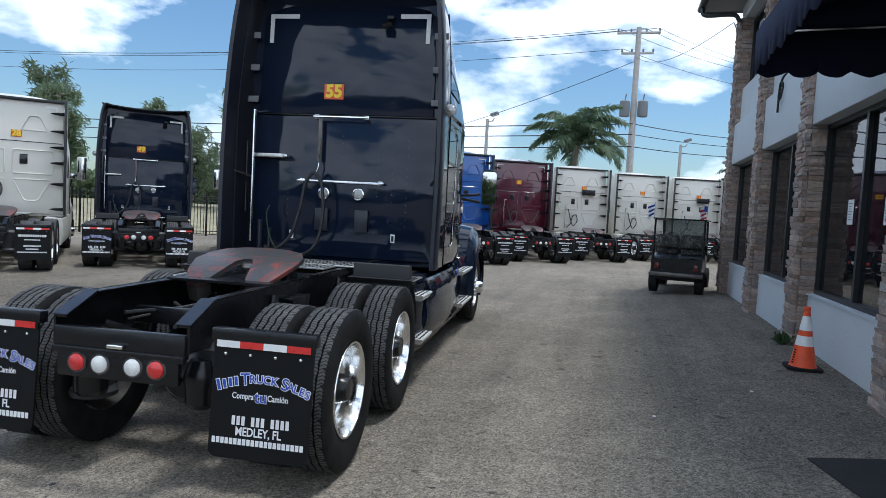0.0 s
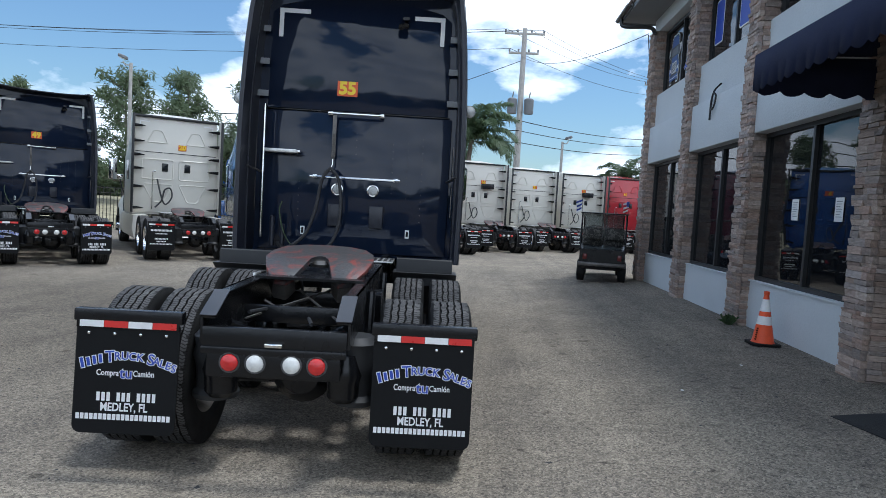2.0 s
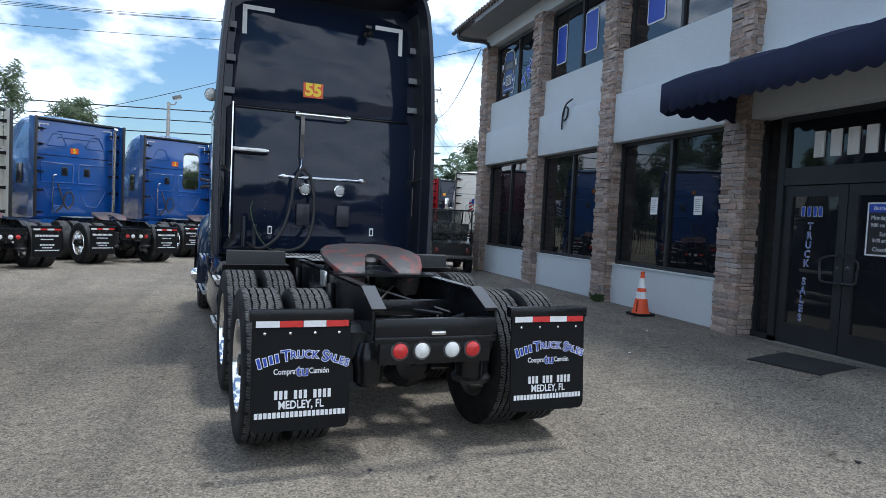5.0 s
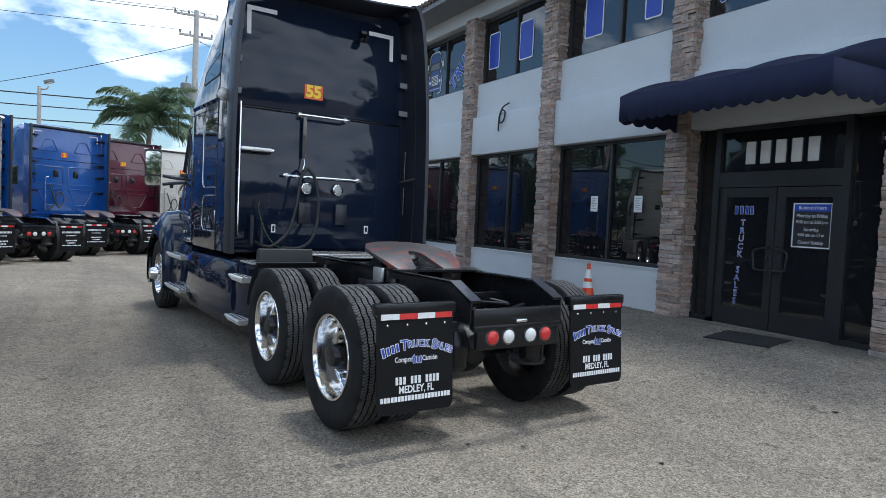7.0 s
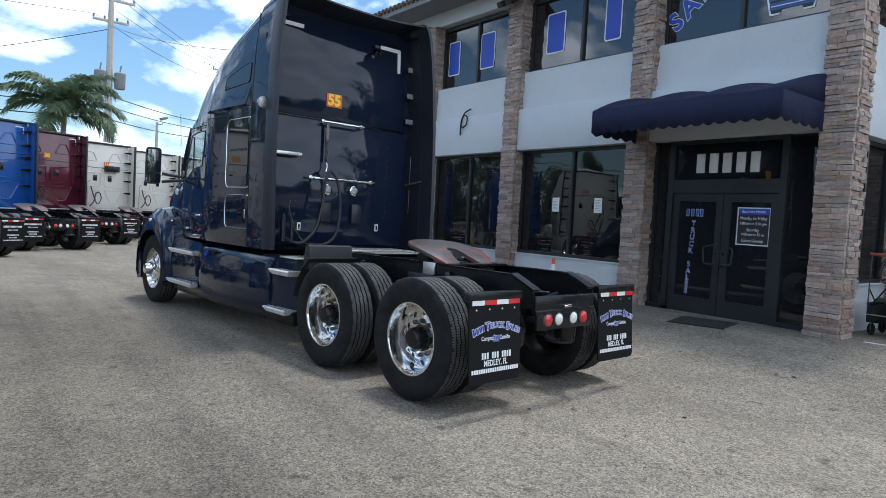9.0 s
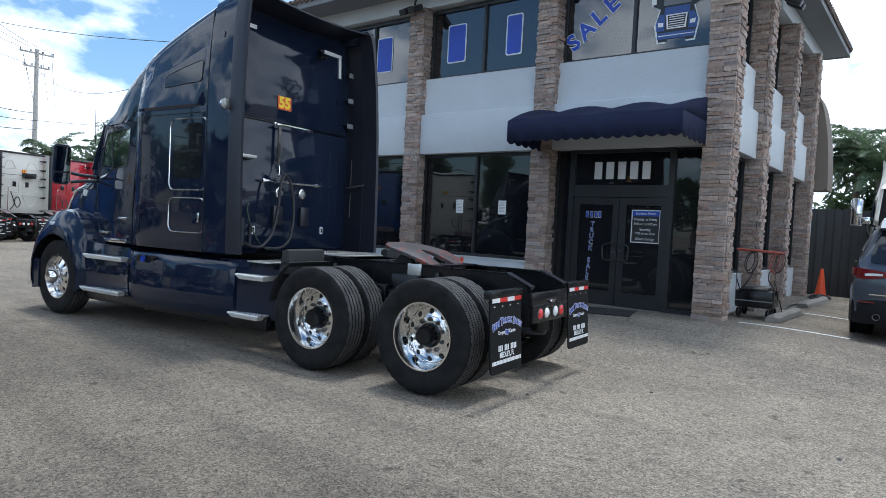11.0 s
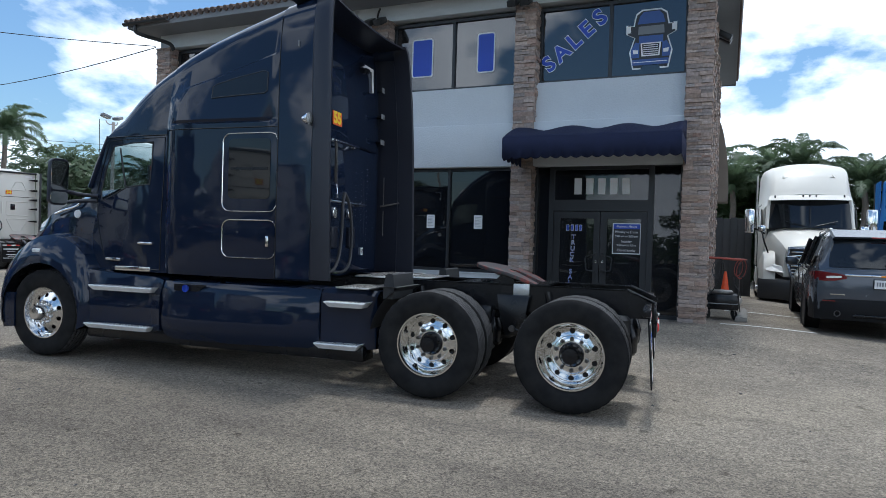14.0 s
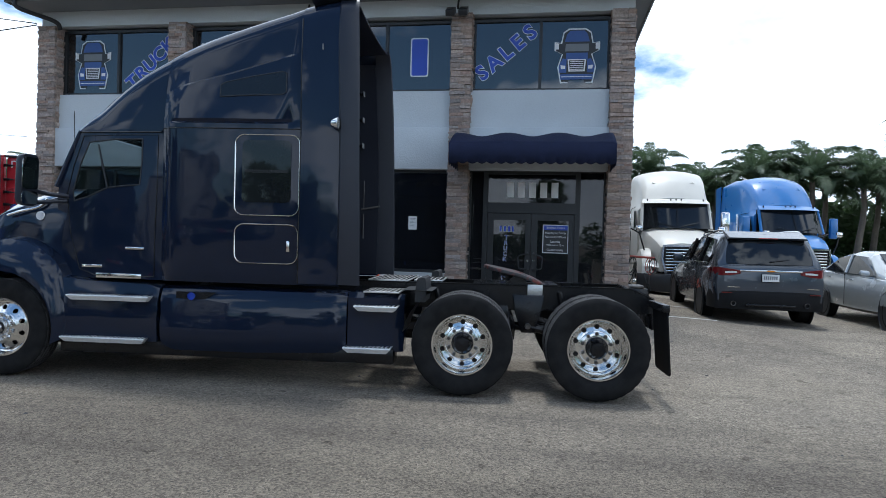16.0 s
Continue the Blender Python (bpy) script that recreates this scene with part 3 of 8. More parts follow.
def lay_stones(core, x0, x1, depth, z0, z1, sides, parts):
    count, z = 0, z0
    verts, faces = [], []
    while z < z1 - 0.02:
        h = min(rnd.choice((0.035, 0.045, 0.05, 0.06, 0.075)), z1 - z)
        runs = []
        x = x0 - rnd.uniform(0, 0.015)
        while x < x1 - 0.04:
            w = min(rnd.uniform(0.12, 0.30), x1 + rnd.uniform(0, 0.015) - x)
            if x1 - x - w < 0.07:
                w = x1 - x + rnd.uniform(0, 0.012)
            runs.append((pose(x + w / 2, 0.035 - rnd.uniform(0.0, 0.03), z + h / 2), w))
            x += w
        for flag, xs, turn in ((sides[0], x0 + 0.03, -90), (sides[1], x1 - 0.03, 90)):
            y = 0.05
            while flag and y < depth - 0.05:
                w = min(rnd.uniform(0.12, 0.26), depth - y)
                off = rnd.uniform(0.0, 0.03)
                runs.append((pose(xs + (-off if turn < 0 else off), y + w / 2, z + h / 2, 0, 0, turn), w))
                y += w
        for p, w in runs:
            me = rnd.choice(STONES)
            mm = p @ Matrix.Diagonal((w * 0.985, 0.06, h * 0.93, 1))
            if count < parts:
                ob = new("stone", me)
                ob.parent = core
                ob.matrix_basis = mm
                count += 1
            else:
                at = len(verts)
                verts += [mm @ v.co for v in me.vertices]
                faces += [[at + i for i in f.vertices] for f in me.polygons]
        z += h
    if verts:
        me = bpy.data.meshes.new("stone_cladding")
        me.from_pydata(verts, [], faces)
        me.materials.append(M["stone_rest"])
        rest_ob = new("stone_cladding", me)
        rest_ob.parent = core
        rest_ob["kind"] = "stuff"


WINDOWS = [0]


def window(m, x0, x1, y, z0, z1, mullions=(0.5,), pane="office_glass", label="dark tinted office window in a bronze frame"):
    if z0 > 3 and pane == "office_glass":
        pane = "upper_glass"
    WINDOWS[0] += 1
    w = thing("window_%d" % WINDOWS[0], m, label, "window", kind="structure")
    f = 0.055
    outer = [(x0, z0), (x1, z0), (x1, z1), (x0, z1)]
    inner = [(x0 + f, z0 + f), (x1 - f, z0 + f), (x1 - f, z1 - f), (x0 + f, z1 - f)]
    part("window_frame", frame_loop(outer, inner, "y", y - 0.05, y + 0.05), "bronze", w)
    cuts = [x0] + [x0 + (x1 - x0) * k for k in mullions] + [x1]
    for c in cuts[1:-1]:
        part("mullion", box(c - 0.028, c + 0.028, y - 0.05, y + 0.05, z0 + f, z1 - f), "bronze", w)
    for i, (a, c) in enumerate(zip(cuts, cuts[1:])):
        lo, hi = a + (f if i == 0 else 0.028), c - (f if i == len(cuts) - 2 else 0.028)
        p = part("pane", box(lo, hi, y - 0.006, y + 0.006, z0 + f, z1 - f), pane, w)
        p.visible_shadow = False
    return w


def wall_bay(m, x0, x1, tag, door=False, back=0.0):
    """One bay between two piers: plinth, window, stepped band, upper window, head. back: how much deeper the piers stand out."""
    if not door:
        structure("wall_%s_plinth" % tag, box(x0, x1, 0.15 + back, 0.38 + back, 0.0, Z_SILL), "stucco", "low pale stucco wall under a window", m=m)
        structure("sill_%s" % tag, box(x0, x1, 0.13 + back, 0.25 + back, Z_SILL, Z_SILL + 0.02), "stucco", "painted window sill", "sill", m)
        window(m, x0, x1, 0.26 + back, Z_SILL + 0.02, Z_HEAD)
    structure("wall_%s_band" % tag, box(x0, x1, 0.045 + back, 0.40 + back, Z_HEAD, Z_STEP, 0.012), "stucco", "pale stucco band over the windows", m=m)
    structure("wall_%s_upper" % tag, box(x0, x1, 0.14 + back, 0.40 + back, Z_STEP, Z_UP), "stucco", "pale stucco wall under the upper windows", m=m)
    window(m, x0, x1, 0.30 + back, Z_UP, Z_UPTOP)


FRONT_PIERS = [(0.0, 0.39), (3.0, 3.37), (5.83, 6.20), (8.85, 9.23), (11.815, 12.22)]
for i, (a, c) in enumerate(FRONT_PIERS):
    pilaster(FRONT, a, c, 0.42, 0.1 if i else 0.05, Z_UPTOP + 0.05, (True, True), 300 if i >= 2 else 150)
for i, (p, q) in enumerate(zip(FRONT_PIERS, FRONT_PIERS[1:])):
    wall_bay(FRONT, p[1], q[0], "front_%d" % (i + 1), door=(i == 3))
SIDE_PIERS = [(0.0, 0.44), (2.11, 2.48), (4.43, 4.80), (6.90, 7.28)]
for i, (a, c) in enumerate(SIDE_PIERS[1:]):
    pilaster(SOUTH, a, c, 0.46, 0.15, Z_UPTOP + 0.05, (True, True), 150)
for i, (p, q) in enumerate(zip(SIDE_PIERS, SIDE_PIERS[1:])):
    wall_bay(SOUTH, p[1], q[0], "side_%d" % (i + 1), back=0.08)
structure("wall_front_head", box(0.0, 12.22, 0.09, 0.40, Z_UPTOP + 0.05, Z_EAVE), "stucco", "pale wall strip under the eaves", m=FRONT)
structure("wall_side_head", box(0.40, 8.18, 0.12, 0.48, Z_UPTOP + 0.05, Z_EAVE), "stucco", "pale wall strip under the eaves", m=SOUTH)
structure("wall_north", box(2.46, 10.24, 14.6, 14.8, 0, Z_EAVE), "stucco", "plain pale stucco end wall")
structure("wall_east", box(10.04, 10.24, 3.07, 14.6, 0, Z_EAVE), "stucco", "plain pale stucco back wall")
structure("wall_side_plain", box(7.28, 8.18, 0.12, 0.48, 0, Z_UPTOP + 0.05), "stucco", "plain pale stucco side wall", m=SOUTH)
structure("floor", box(2.46, 10.04, 3.07, 14.6, 0.2, 0.29), "interior", "grey office floor", "floor")
structure("ceiling_lower", box(2.46, 10.04, 3.07, 14.6, 3.0, 3.3), "interior", "office ceiling slab", "ceiling")
structure("wall_inner", box(6.0, 6.15, 3.07, 14.6, 0.29, Z_EAVE), "interior", "plain inner office wall")
structure("ceiling_upper", box(2.46, 10.04, 3.07, 14.6, Z_EAVE - 0.1, Z_EAVE), "interior", "upper office ceiling", "ceiling")


def roof():
    """A low hipped roof of clay tiles with wide eaves, a boarded soffit and a gutter."""
    x0, x1, y0, y1, z = 1.42, 10.85, 2.2, 15.05, Z_EAVE
    r = thing("roof", None, "low hipped roof of weathered brown clay tiles", "roof", kind="structure")
    b = bmesh.new()
    low = [b.verts.new(p) for p in ((x0, y0, z + 0.12), (x1, y0, z + 0.12), (x1, y1, z + 0.12), (x0, y1, z + 0.12))]
    top = [b.verts.new(p) for p in ((6.13, y0 + 4.3, z + 1.5), (6.13, y1 - 4.3, z + 1.5))]
    for f in ((low[0], low[1], top[0]), (low[1], low[2], top[1], top[0]), (low[2], low[3], top[1]), (low[3], low[0], top[0], top[1])):
        b.faces.new(f)
    part("roof_slope", b, "tile_roof", r, smooth=0)
    part("soffit", box(x0 + 0.02, x1 - 0.02, y0 + 0.02, y1 - 0.02, z, z + 0.03), "fascia", r)
    for n, q in (("x0", (x0, x0 + 0.03, y0, y1)), ("y0", (x0 + 0.03, x1, y0, y0 + 0.03)), ("x1", (x1 - 0.03, x1, y0 + 0.03, y1)), ("y1", (x0 + 0.03, x1 - 0.03, y1 - 0.03, y1))):
        part("fascia_board", box(*q, z - 0.03, z + 0.13), "fascia", r)
    tiles = bmesh.new()
    slope_w, slope_s = math.atan2(1.38, 4.71), math.atan2(1.38, 4.3)
    y = y0 + 0.1
    while y < y1:
        run = min(1.6, (y - y0) * 0.95 + 0.1, (y1 - y) * 0.95 + 0.1)
        lathe([(0, 0.06), (run, 0.055)], 8, "x", tiles, pose(x0 - 0.05, y, z + 0.115, 0, -math.degrees(slope_w), 0), caps=True)
        y += 0.17
    x = x0 + 0.1
    while x < x1:
        run = min(1.6, (x - x0) * 0.95 + 0.1, (x1 - x) * 0.95 + 0.1)
        lathe([(0, 0.06), (run, 0.055)], 8, "y", tiles, pose(x, y0 - 0.05, z + 0.115, math.degrees(slope_s), 0, 0), caps=True)
        x += 0.17
    t = part("roof_tiles", tiles, "tile_roof", r)
    t["kind"] = "stuff"
    half = [(x0 - 0.02 - 0.06 + 0.06 * math.cos(a), z + 0.06 + 0.06 * math.sin(a)) for a in [math.pi + math.pi * k / 8 for k in range(9)]]
    inner = [(x0 - 0.02 - 0.06 + 0.052 * math.cos(a), z + 0.062 + 0.052 * math.sin(a)) for a in [math.tau - math.pi * k / 8 for k in range(9)]]
    part("gutter", prism(half + inner, "y", y1 - 1.3, y1 + 0.02), "bronze", r)
    part("downpipe", tube(curve_points([(x0 - 0.06, y1 - 0.3, z), (x0 + 0.0, y1 - 0.34, z - 0.16), (1.9, y1 - 0.75, z - 0.28), (2.02, y1 - 0.8, z - 0.42)], 6), 0.045, 8), "bronze", r)


roof()


# entrance
def entrance():
    d = thing("door_1", FRONT, "dark bronze glazed double entrance door, closed", "door", kind="structure")
    x0, x1, y, z0 = 9.23, 11.815, 0.30, 0.27
    L, C, R = 9.60, 10.44, 11.25                     # left jamb, meeting stiles, right jamb
    part("door_frame", box(x0, L, y - 0.06, y - 0.02, z0 - 0.06, z0 + 0.05), "bronze", d)
    for a, c in ((x0, x0 + 0.05), (L - 0.09, L), (R, R + 0.09), (x1 - 0.05, x1)):
        part("post", box(a, c, y - 0.06, y + 0.06, z0 - 0.05, Z_HEAD), "bronze", d)
    for a, c in ((2.10, 2.30), (2.84, Z_HEAD)):
        part("transom_bar", box(L, R, y - 0.055, y + 0.055, a, c), "bronze", d)
    for a, c in ((x0 + 0.05, L - 0.09), (R + 0.09, x1 - 0.05)):
        part("rail", box(a, c, y - 0.05, y + 0.05, z0 - 0.05, z0 + 0.06), "bronze", d)
        p = part("pane", box(a, c, y - 0.006, y + 0.006, z0 + 0.06, Z_HEAD), "door_glass", d)
        p.visible_shadow = False
    p = part("pane", box(L, R, y - 0.006, y + 0.006, 2.30, 2.84), "door_glass", d)
    p.visible_shadow = False
    for a, c, hinge in ((L, C, 1), (C, R, -1)):
        leaf = part("door_leaf", frame_loop([(a + 0.006, z0), (c - 0.006, z0), (c - 0.006, 2.09), (a + 0.006, 2.09)],
                                            [(a + 0.12, z0 + 0.24), (c - 0.11, z0 + 0.24), (c - 0.11, 1.97), (a + 0.12, 1.97)], "y", y - 0.03, y + 0.03), "bronze", d)
        p = part("pane", box(a + 0.12, c - 0.11, y - 0.006, y + 0.006, z0 + 0.24, 1.97), "door_glass", leaf)
        p.visible_shadow = False
        hx = c - 0.06 if hinge > 0 else a + 0.06
        part("pull_handle", tube(curve_points([(hx, y - 0.03, 1.02), (hx, y - 0.10, 1.04), (hx - 0.14 * hinge, y - 0.10, 1.05), (hx - 0.16 * hinge, y - 0.10, 1.15), (hx - 0.16 * hinge, y - 0.10, 1.28), (hx, y - 0.10, 1.33), (hx, y - 0.03, 1.35)], 5), 0.012, 8), "bronze", leaf)
        part("lock", lathe([(y - 0.045, 0.0), (y - 0.045, 0.022), (y - 0.03, 0.024)], 14, "y", None, pose(hx, 0, 1.2)), "chrome", leaf)
    part("threshold", box(x0, x1, y - 0.12, y + 0.06, z0 - 0.12, z0 - 0.005), "concrete", d, "pale concrete door sill")
    # house number, kept as plain bars
    for k in range(5):
        xx = 9.93 + k * 0.21
        part("number_bar", box(xx + 0.03, xx + 0.16, y - 0.03, y - 0.007, 2.40, 2.69, 0.004), "ink_white", d, "white bar on the transom glass")
    # vertical lettering on one leaf
    b = bmesh.new()
    wht = bmesh.new()
    for i, ch in enumerate("TRUCK SALES"):
        if ch == " ":
            continue
        mm = pose(9.97 - 0.006 * i, y - 0.0085, 1.63 - i * 0.104, 90, 0, 0)
        letters(ch, 0.115, mm, b, 0.0006, offset=-0.001)
        letters(ch, 0.115, pose(9.97 - 0.006 * i, y - 0.0072, 1.63 - i * 0.104, 90, 0, 0), wht, 0.0004, offset=0.0028)
    part("lettering", b, "ink_blue", d, "blue vertical lettering with white edge", smooth=0)
    part("lettering_edge", wht, "ink_white", d, smooth=0)["kind"] = "stuff"
    for k, xx in enumerate((9.86, 9.94, 10.02, 10.09)):
        part("mark_edge", box(xx - 0.025, xx + 0.025, y - 0.008, y - 0.0065, 1.745, 1.855), "ink_white", d)
        part("mark", box(xx - 0.020, xx + 0.020, y - 0.0095, y - 0.0082, 1.75, 1.85), "ink_blue", d)


entrance()


def hours_sign():
    s = thing("hours_sign", FRONT @ pose(10.90, 0.288, 1.625), "blue opening hours sign with white border on the door glass", "sign")
    part("board", box(-0.24, 0.24, -0.002, 0.004, -0.27, 0.27), "bronze", s)
    part("header", box(-0.225, 0.225, -0.004, -0.002, 0.17, 0.255), "ink_blue", s)
    part("border", frame_loop([(-0.24, -0.27), (0.24, -0.27), (0.24, 0.27), (-0.24, 0.27)], [(-0.225, -0.255), (0.225, -0.255), (0.225, 0.255), (-0.225, 0.255)], "y", -0.005, -0.001), "ink_white", s)
    for text, z, size in (("Business Hours", 0.212, 0.062), ("Monday to Friday", 0.115, 0.062), ("9:00 am to 5:00 pm", 0.04, 0.056), ("Saturday", -0.05, 0.06), ("9:00 am to 12 m", -0.115, 0.056), ("Closed Sunday", -0.205, 0.06)):
        part("lettering", letters(text, size, pose(0, -0.006, z, 90), None, 0.0008, squeeze=0.88), "ink_white", s, smooth=0)["kind"] = "stuff"


hours_sign()


def awning():
    """A navy canvas awning, gathered over its frame, with a scalloped valance on three sides."""
    a = thing("awning", pose(2.06, 2.95, 0), "navy canvas awning with a scalloped valance over the entrance", "awning")
    W, D, top, front, low = 2.82, 1.11, 3.53, 3.23, 2.91
    def ridge(t):
        return 0.075 * abs(math.cos(t * math.pi * 3)) ** 1.6
    n, rings = 48, []
    for j in range(9):
        s = j / 8
        ring = []
        for i in range(n + 1):
            t = i / n
            z = top + (front - top) * (s ** 1.9) + ridge(t) * (1 - s) - 0.02 * math.sin(s * math.pi) * math.sin(t * math.pi * 3) ** 2
            ring.append((0.13 * (1 - s) - D * s if s else 0.08, W * t, z))
        rings.append(ring)
    b = loft(rings, caps=False, closed=False)
    def fringe(p0, p1, n_sc, bm, drop=0.06):
        per = 10
        tops, bots = [], []
        for i in range(n_sc * per + 1):
            t = i / (n_sc * per)
            p = Vector(p0).lerp(Vector(p1), t)
            sway = 0.012 * math.sin(t * 40)
            tops.append((p.x, p.y, front))
            bots.append((p.x + sway, p.y, low - drop * abs(math.sin(math.pi * i / per))))
        loft([tops, [(q[0], q[1], (front + low) / 2) for q in tops], bots], caps=False, closed=False, bm=bm)
    v = bmesh.new()
    fringe((-D, 0, 0), (-D, W, 0), 17, v, 0.035)
    fringe((-D, W, 0), (0.08, W, 0), 5, v, 0.045)
    fringe((-D, 0, 0), (0.08, 0, 0), 5, v, 0.045)
    for yy in (0.0, W):
        side = [(0.13 * (1 - j / 8) - D * j / 8 if j else 0.08, yy, top + (front - top) * ((j / 8) ** 1.9) + 0.075 * (1 - j / 8)) for j in range(9)]
        loft([side, [(p[0], yy, front) for p in side]], caps=False, closed=False, bm=v)
    c = part("canopy", b, "canvas", a)
    c.modifiers.new("thickness", "SOLIDIFY").thickness = 0.006
    c = part("valance", v, "canvas", a)
    c.modifiers.new("thickness", "SOLIDIFY").thickness = 0.005
    for yy in (0.03, W / 2, W - 0.03):
        part("frame_bar", tube([(0.08, yy, front + 0.02), (-D + 0.02, yy, front - 0.01)], 0.014, 6), "alu", a)
    part("frame_bar", tube([(-D + 0.02, 0.02, front - 0.01), (-D + 0.02, W - 0.02, front - 0.01)], 0.014, 6), "alu", a)


awning()


# window lettering upstairs: the firm's name stays plain bars; the common words are spelled
def upstairs():
    y = 0.285
    for x, wide in ((3.74, 0.40), (4.88, 0.46), (6.84, 0.46), (8.18, 0.36)):
        s = thing("window_graphic", FRONT @ pose(x, y, 5.11), "blue upright bar with a white edge on window glass", "sign", "window bars")
        b = prism([(p[0], p[1]) for p in round_rect(wide, 0.76, 0.05)], "y", -0.002, 0.002)
        part("edge", b, "ink_white", s)
        part("fill", prism(round_rect(wide - 0.05, 0.71, 0.035), "y", -0.005, -0.002), "ink_blue", s)
    for word, x0, z0, dx in (("SALES", 9.42, 4.78, 0.225), ("TRUCK", 2.02, 4.70, 0.2)):
        s = thing("window_lettering", FRONT @ pose(0, y, 0), "slanted blue lettering with white edge on window glass", "sign")
        b, wht = bmesh.new(), bmesh.new()
        for i, ch in enumerate(word):
            letters(ch, 0.40, pose(x0 + dx * i, -0.003, z0 + 0.19 * i, 90, 0, 0) @ pose(0, 0, 0, 0, 0, 40), b, 0.001, offset=0.013)
            letters(ch, 0.40, pose(x0 + dx * i, 0.0, z0 + 0.19 * i, 90, 0, 0) @ pose(0, 0, 0, 0, 0, 40), wht, 0.001, offset=0.024)
        part("lettering", b, "ink_blue", s, smooth=0)
        part("lettering_edge", wht, "ink_white", s, smooth=0)
    for x in (11.20, 1.07):
        s = thing("truck_decal", FRONT @ pose(x, y, 5.07), "blue and white decal of a truck front on window glass", "decal")
        outline = [(-0.30, -0.50), (-0.16, -0.50), (-0.14, -0.40), (0.14, -0.40), (0.16, -0.50), (0.30, -0.50), (0.36, -0.2), (0.28, 0.05), (0.42, 0.12), (0.42, 0.28), (0.30, 0.26), (0.26, 0.46), (0.16, 0.53), (-0.16, 0.53), (-0.26, 0.46), (-0.30, 0.26), (-0.42, 0.28), (-0.42, 0.12), (-0.28, 0.05), (-0.36, -0.2)]
        part("edge", prism(outline, "y", -0.001, 0.002), "ink_white", s)
        part("cab", prism([(p[0] * 0.93, p[1] * 0.95) for p in outline], "y", -0.003, -0.001), "bronze", s)
        part("roof_fairing", prism([(-0.23, 0.28), (0.23, 0.28), (0.19, 0.42), (0.13, 0.485), (-0.13, 0.485), (-0.19, 0.42)], "y", -0.005, -0.003), "decal_blue", s)
        part("windshield", prism([(-0.22, 0.10), (0.22, 0.10), (0.21, 0.24), (-0.21, 0.24)], "y", -0.005, -0.003), "fascia", s)
        part("hood", prism([(-0.20, -0.06), (0.20, -0.06), (0.20, 0.07), (-0.20, 0.07)], "y", -0.005, -0.003), "decal_blue", s)
        part("grille", frame_loop([(-0.15, -0.28), (0.15, -0.28), (0.17, -0.05), (-0.17, -0.05)], [(-0.125, -0.26), (0.125, -0.26), (0.145, -0.07), (-0.145, -0.07)], "y", -0.007, -0.005), "ink_white", s)
        for k in range(5):
            part("grille_bar", box(-0.12, 0.12, -0.007, -0.005, -0.245 + k * 0.036, -0.232 + k * 0.036), "ink_white", s)
        for q in (-1, 1):
            part("fender", prism([(q * 0.19, -0.30), (q * 0.32, -0.30), (q * 0.33, -0.16), (q * 0.26, -0.03), (q * 0.19, -0.05)], "y", -0.005, -0.003), "decal_blue", s)
            part("head_lamp", prism([(q * 0.21, -0.23), (q * 0.29, -0.23), (q * 0.30, -0.16), (q * 0.21, -0.17)], "y", -0.007, -0.005), "ink_white", s)
            part("mirror", prism([(q * 0.34, 0.14), (q * 0.40, 0.14), (q * 0.40, 0.26), (q * 0.34, 0.25)], "y", -0.005, -0.003), "ink_white", s)
        part("bumper", prism([(-0.30, -0.43), (0.30, -0.43), (0.30, -0.33), (-0.30, -0.33)], "y", -0.005, -0.003), "decal_blue", s)
        part("bumper_line", box(-0.28, 0.28, -0.007, -0.005, -0.385, -0.372), "ink_white", s)


upstairs()
for x in (7.14, 8.137):
    p = thing("paper_notice", FRONT @ pose(x, 0.245, 1.87), "white paper notice taped inside the window", "notice")
    part("sheet", box(-0.085, 0.085, -0.001, 0.002, -0.13, 0.13), "paper", p)
    for k in range(7):
        part("print_line", box(-0.06, 0.06 - 0.02 * (k % 3), -0.0025, -0.001, 0.085 - k * 0.028, 0.092 - k * 0.028), "fascia", p)

hook = thing("cable_loop", FRONT @ pose(4.55, 0.03, 3.60), "black cable hanging in a loop from the wall", "cable")
part("loop", tube(curve_points([(0.16, 0.03, 0.26), (0.0, -0.01, 0.18), (-0.1, -0.02, 0.0), (-0.04, -0.03, -0.12), (0.08, -0.03, -0.08), (0.1, -0.02, 0.08), (0.0, -0.03, 0.12), (-0.1, -0.02, -0.05), (-0.11, -0.02, -0.28)], 8), 0.016, 6), "wire", hook)
cam_box = thing("security_camera", FRONT @ pose(-0.02, -0.02, 2.98), "small white dome security camera", "camera")
part("housing", lathe([(-0.06, 0.0), (-0.05, 0.03), (0.0, 0.045), (0.06, 0.04), (0.06, 0.0)], 12, "y"), "white", cam_box)


def flood_light(m):
    f = thing("flood_light", m, "dark twin flood light under the eaves", "lamp", "eaves lights")
    part("bracket", tube([(0, 0.05, 0.25), (0, -0.02, 0.12), (0, -0.05, 0.0)], 0.02, 6), "bronze", f)
    for s in (-0.12, 0.12):
        part("head", box(s - 0.08, s + 0.08, -0.30, 0.0, -0.06, 0.05, 0.01, None, pose(0, -0.02, 0, 30, 0, 0)), "bronze", f)


flood_light(FRONT @ pose(6.0, -0.05, 5.85))
flood_light(FRONT @ pose(8.97, -0.05, 5.9))
flood_light(SOUTH @ pose(3.2, 0.04, 5.95))
tan = thing("tan_awning", pose(9.42, 2.72, 2.75), "tan canvas awning on the office side wall", "awning")
part("canopy", prism([(0.0, 0.0)] + [(-0.42 * math.cos(math.radians(k * 9)), 2.3 * math.sin(math.radians(k * 9))) for k in range(11)], "x", 0, 0.8), "tan", tan)
part("frame_bar", tube([(0.0, -0.40, 0.02), (0.8, -0.40, 0.02)], 0.016, 6), "alu", tan)


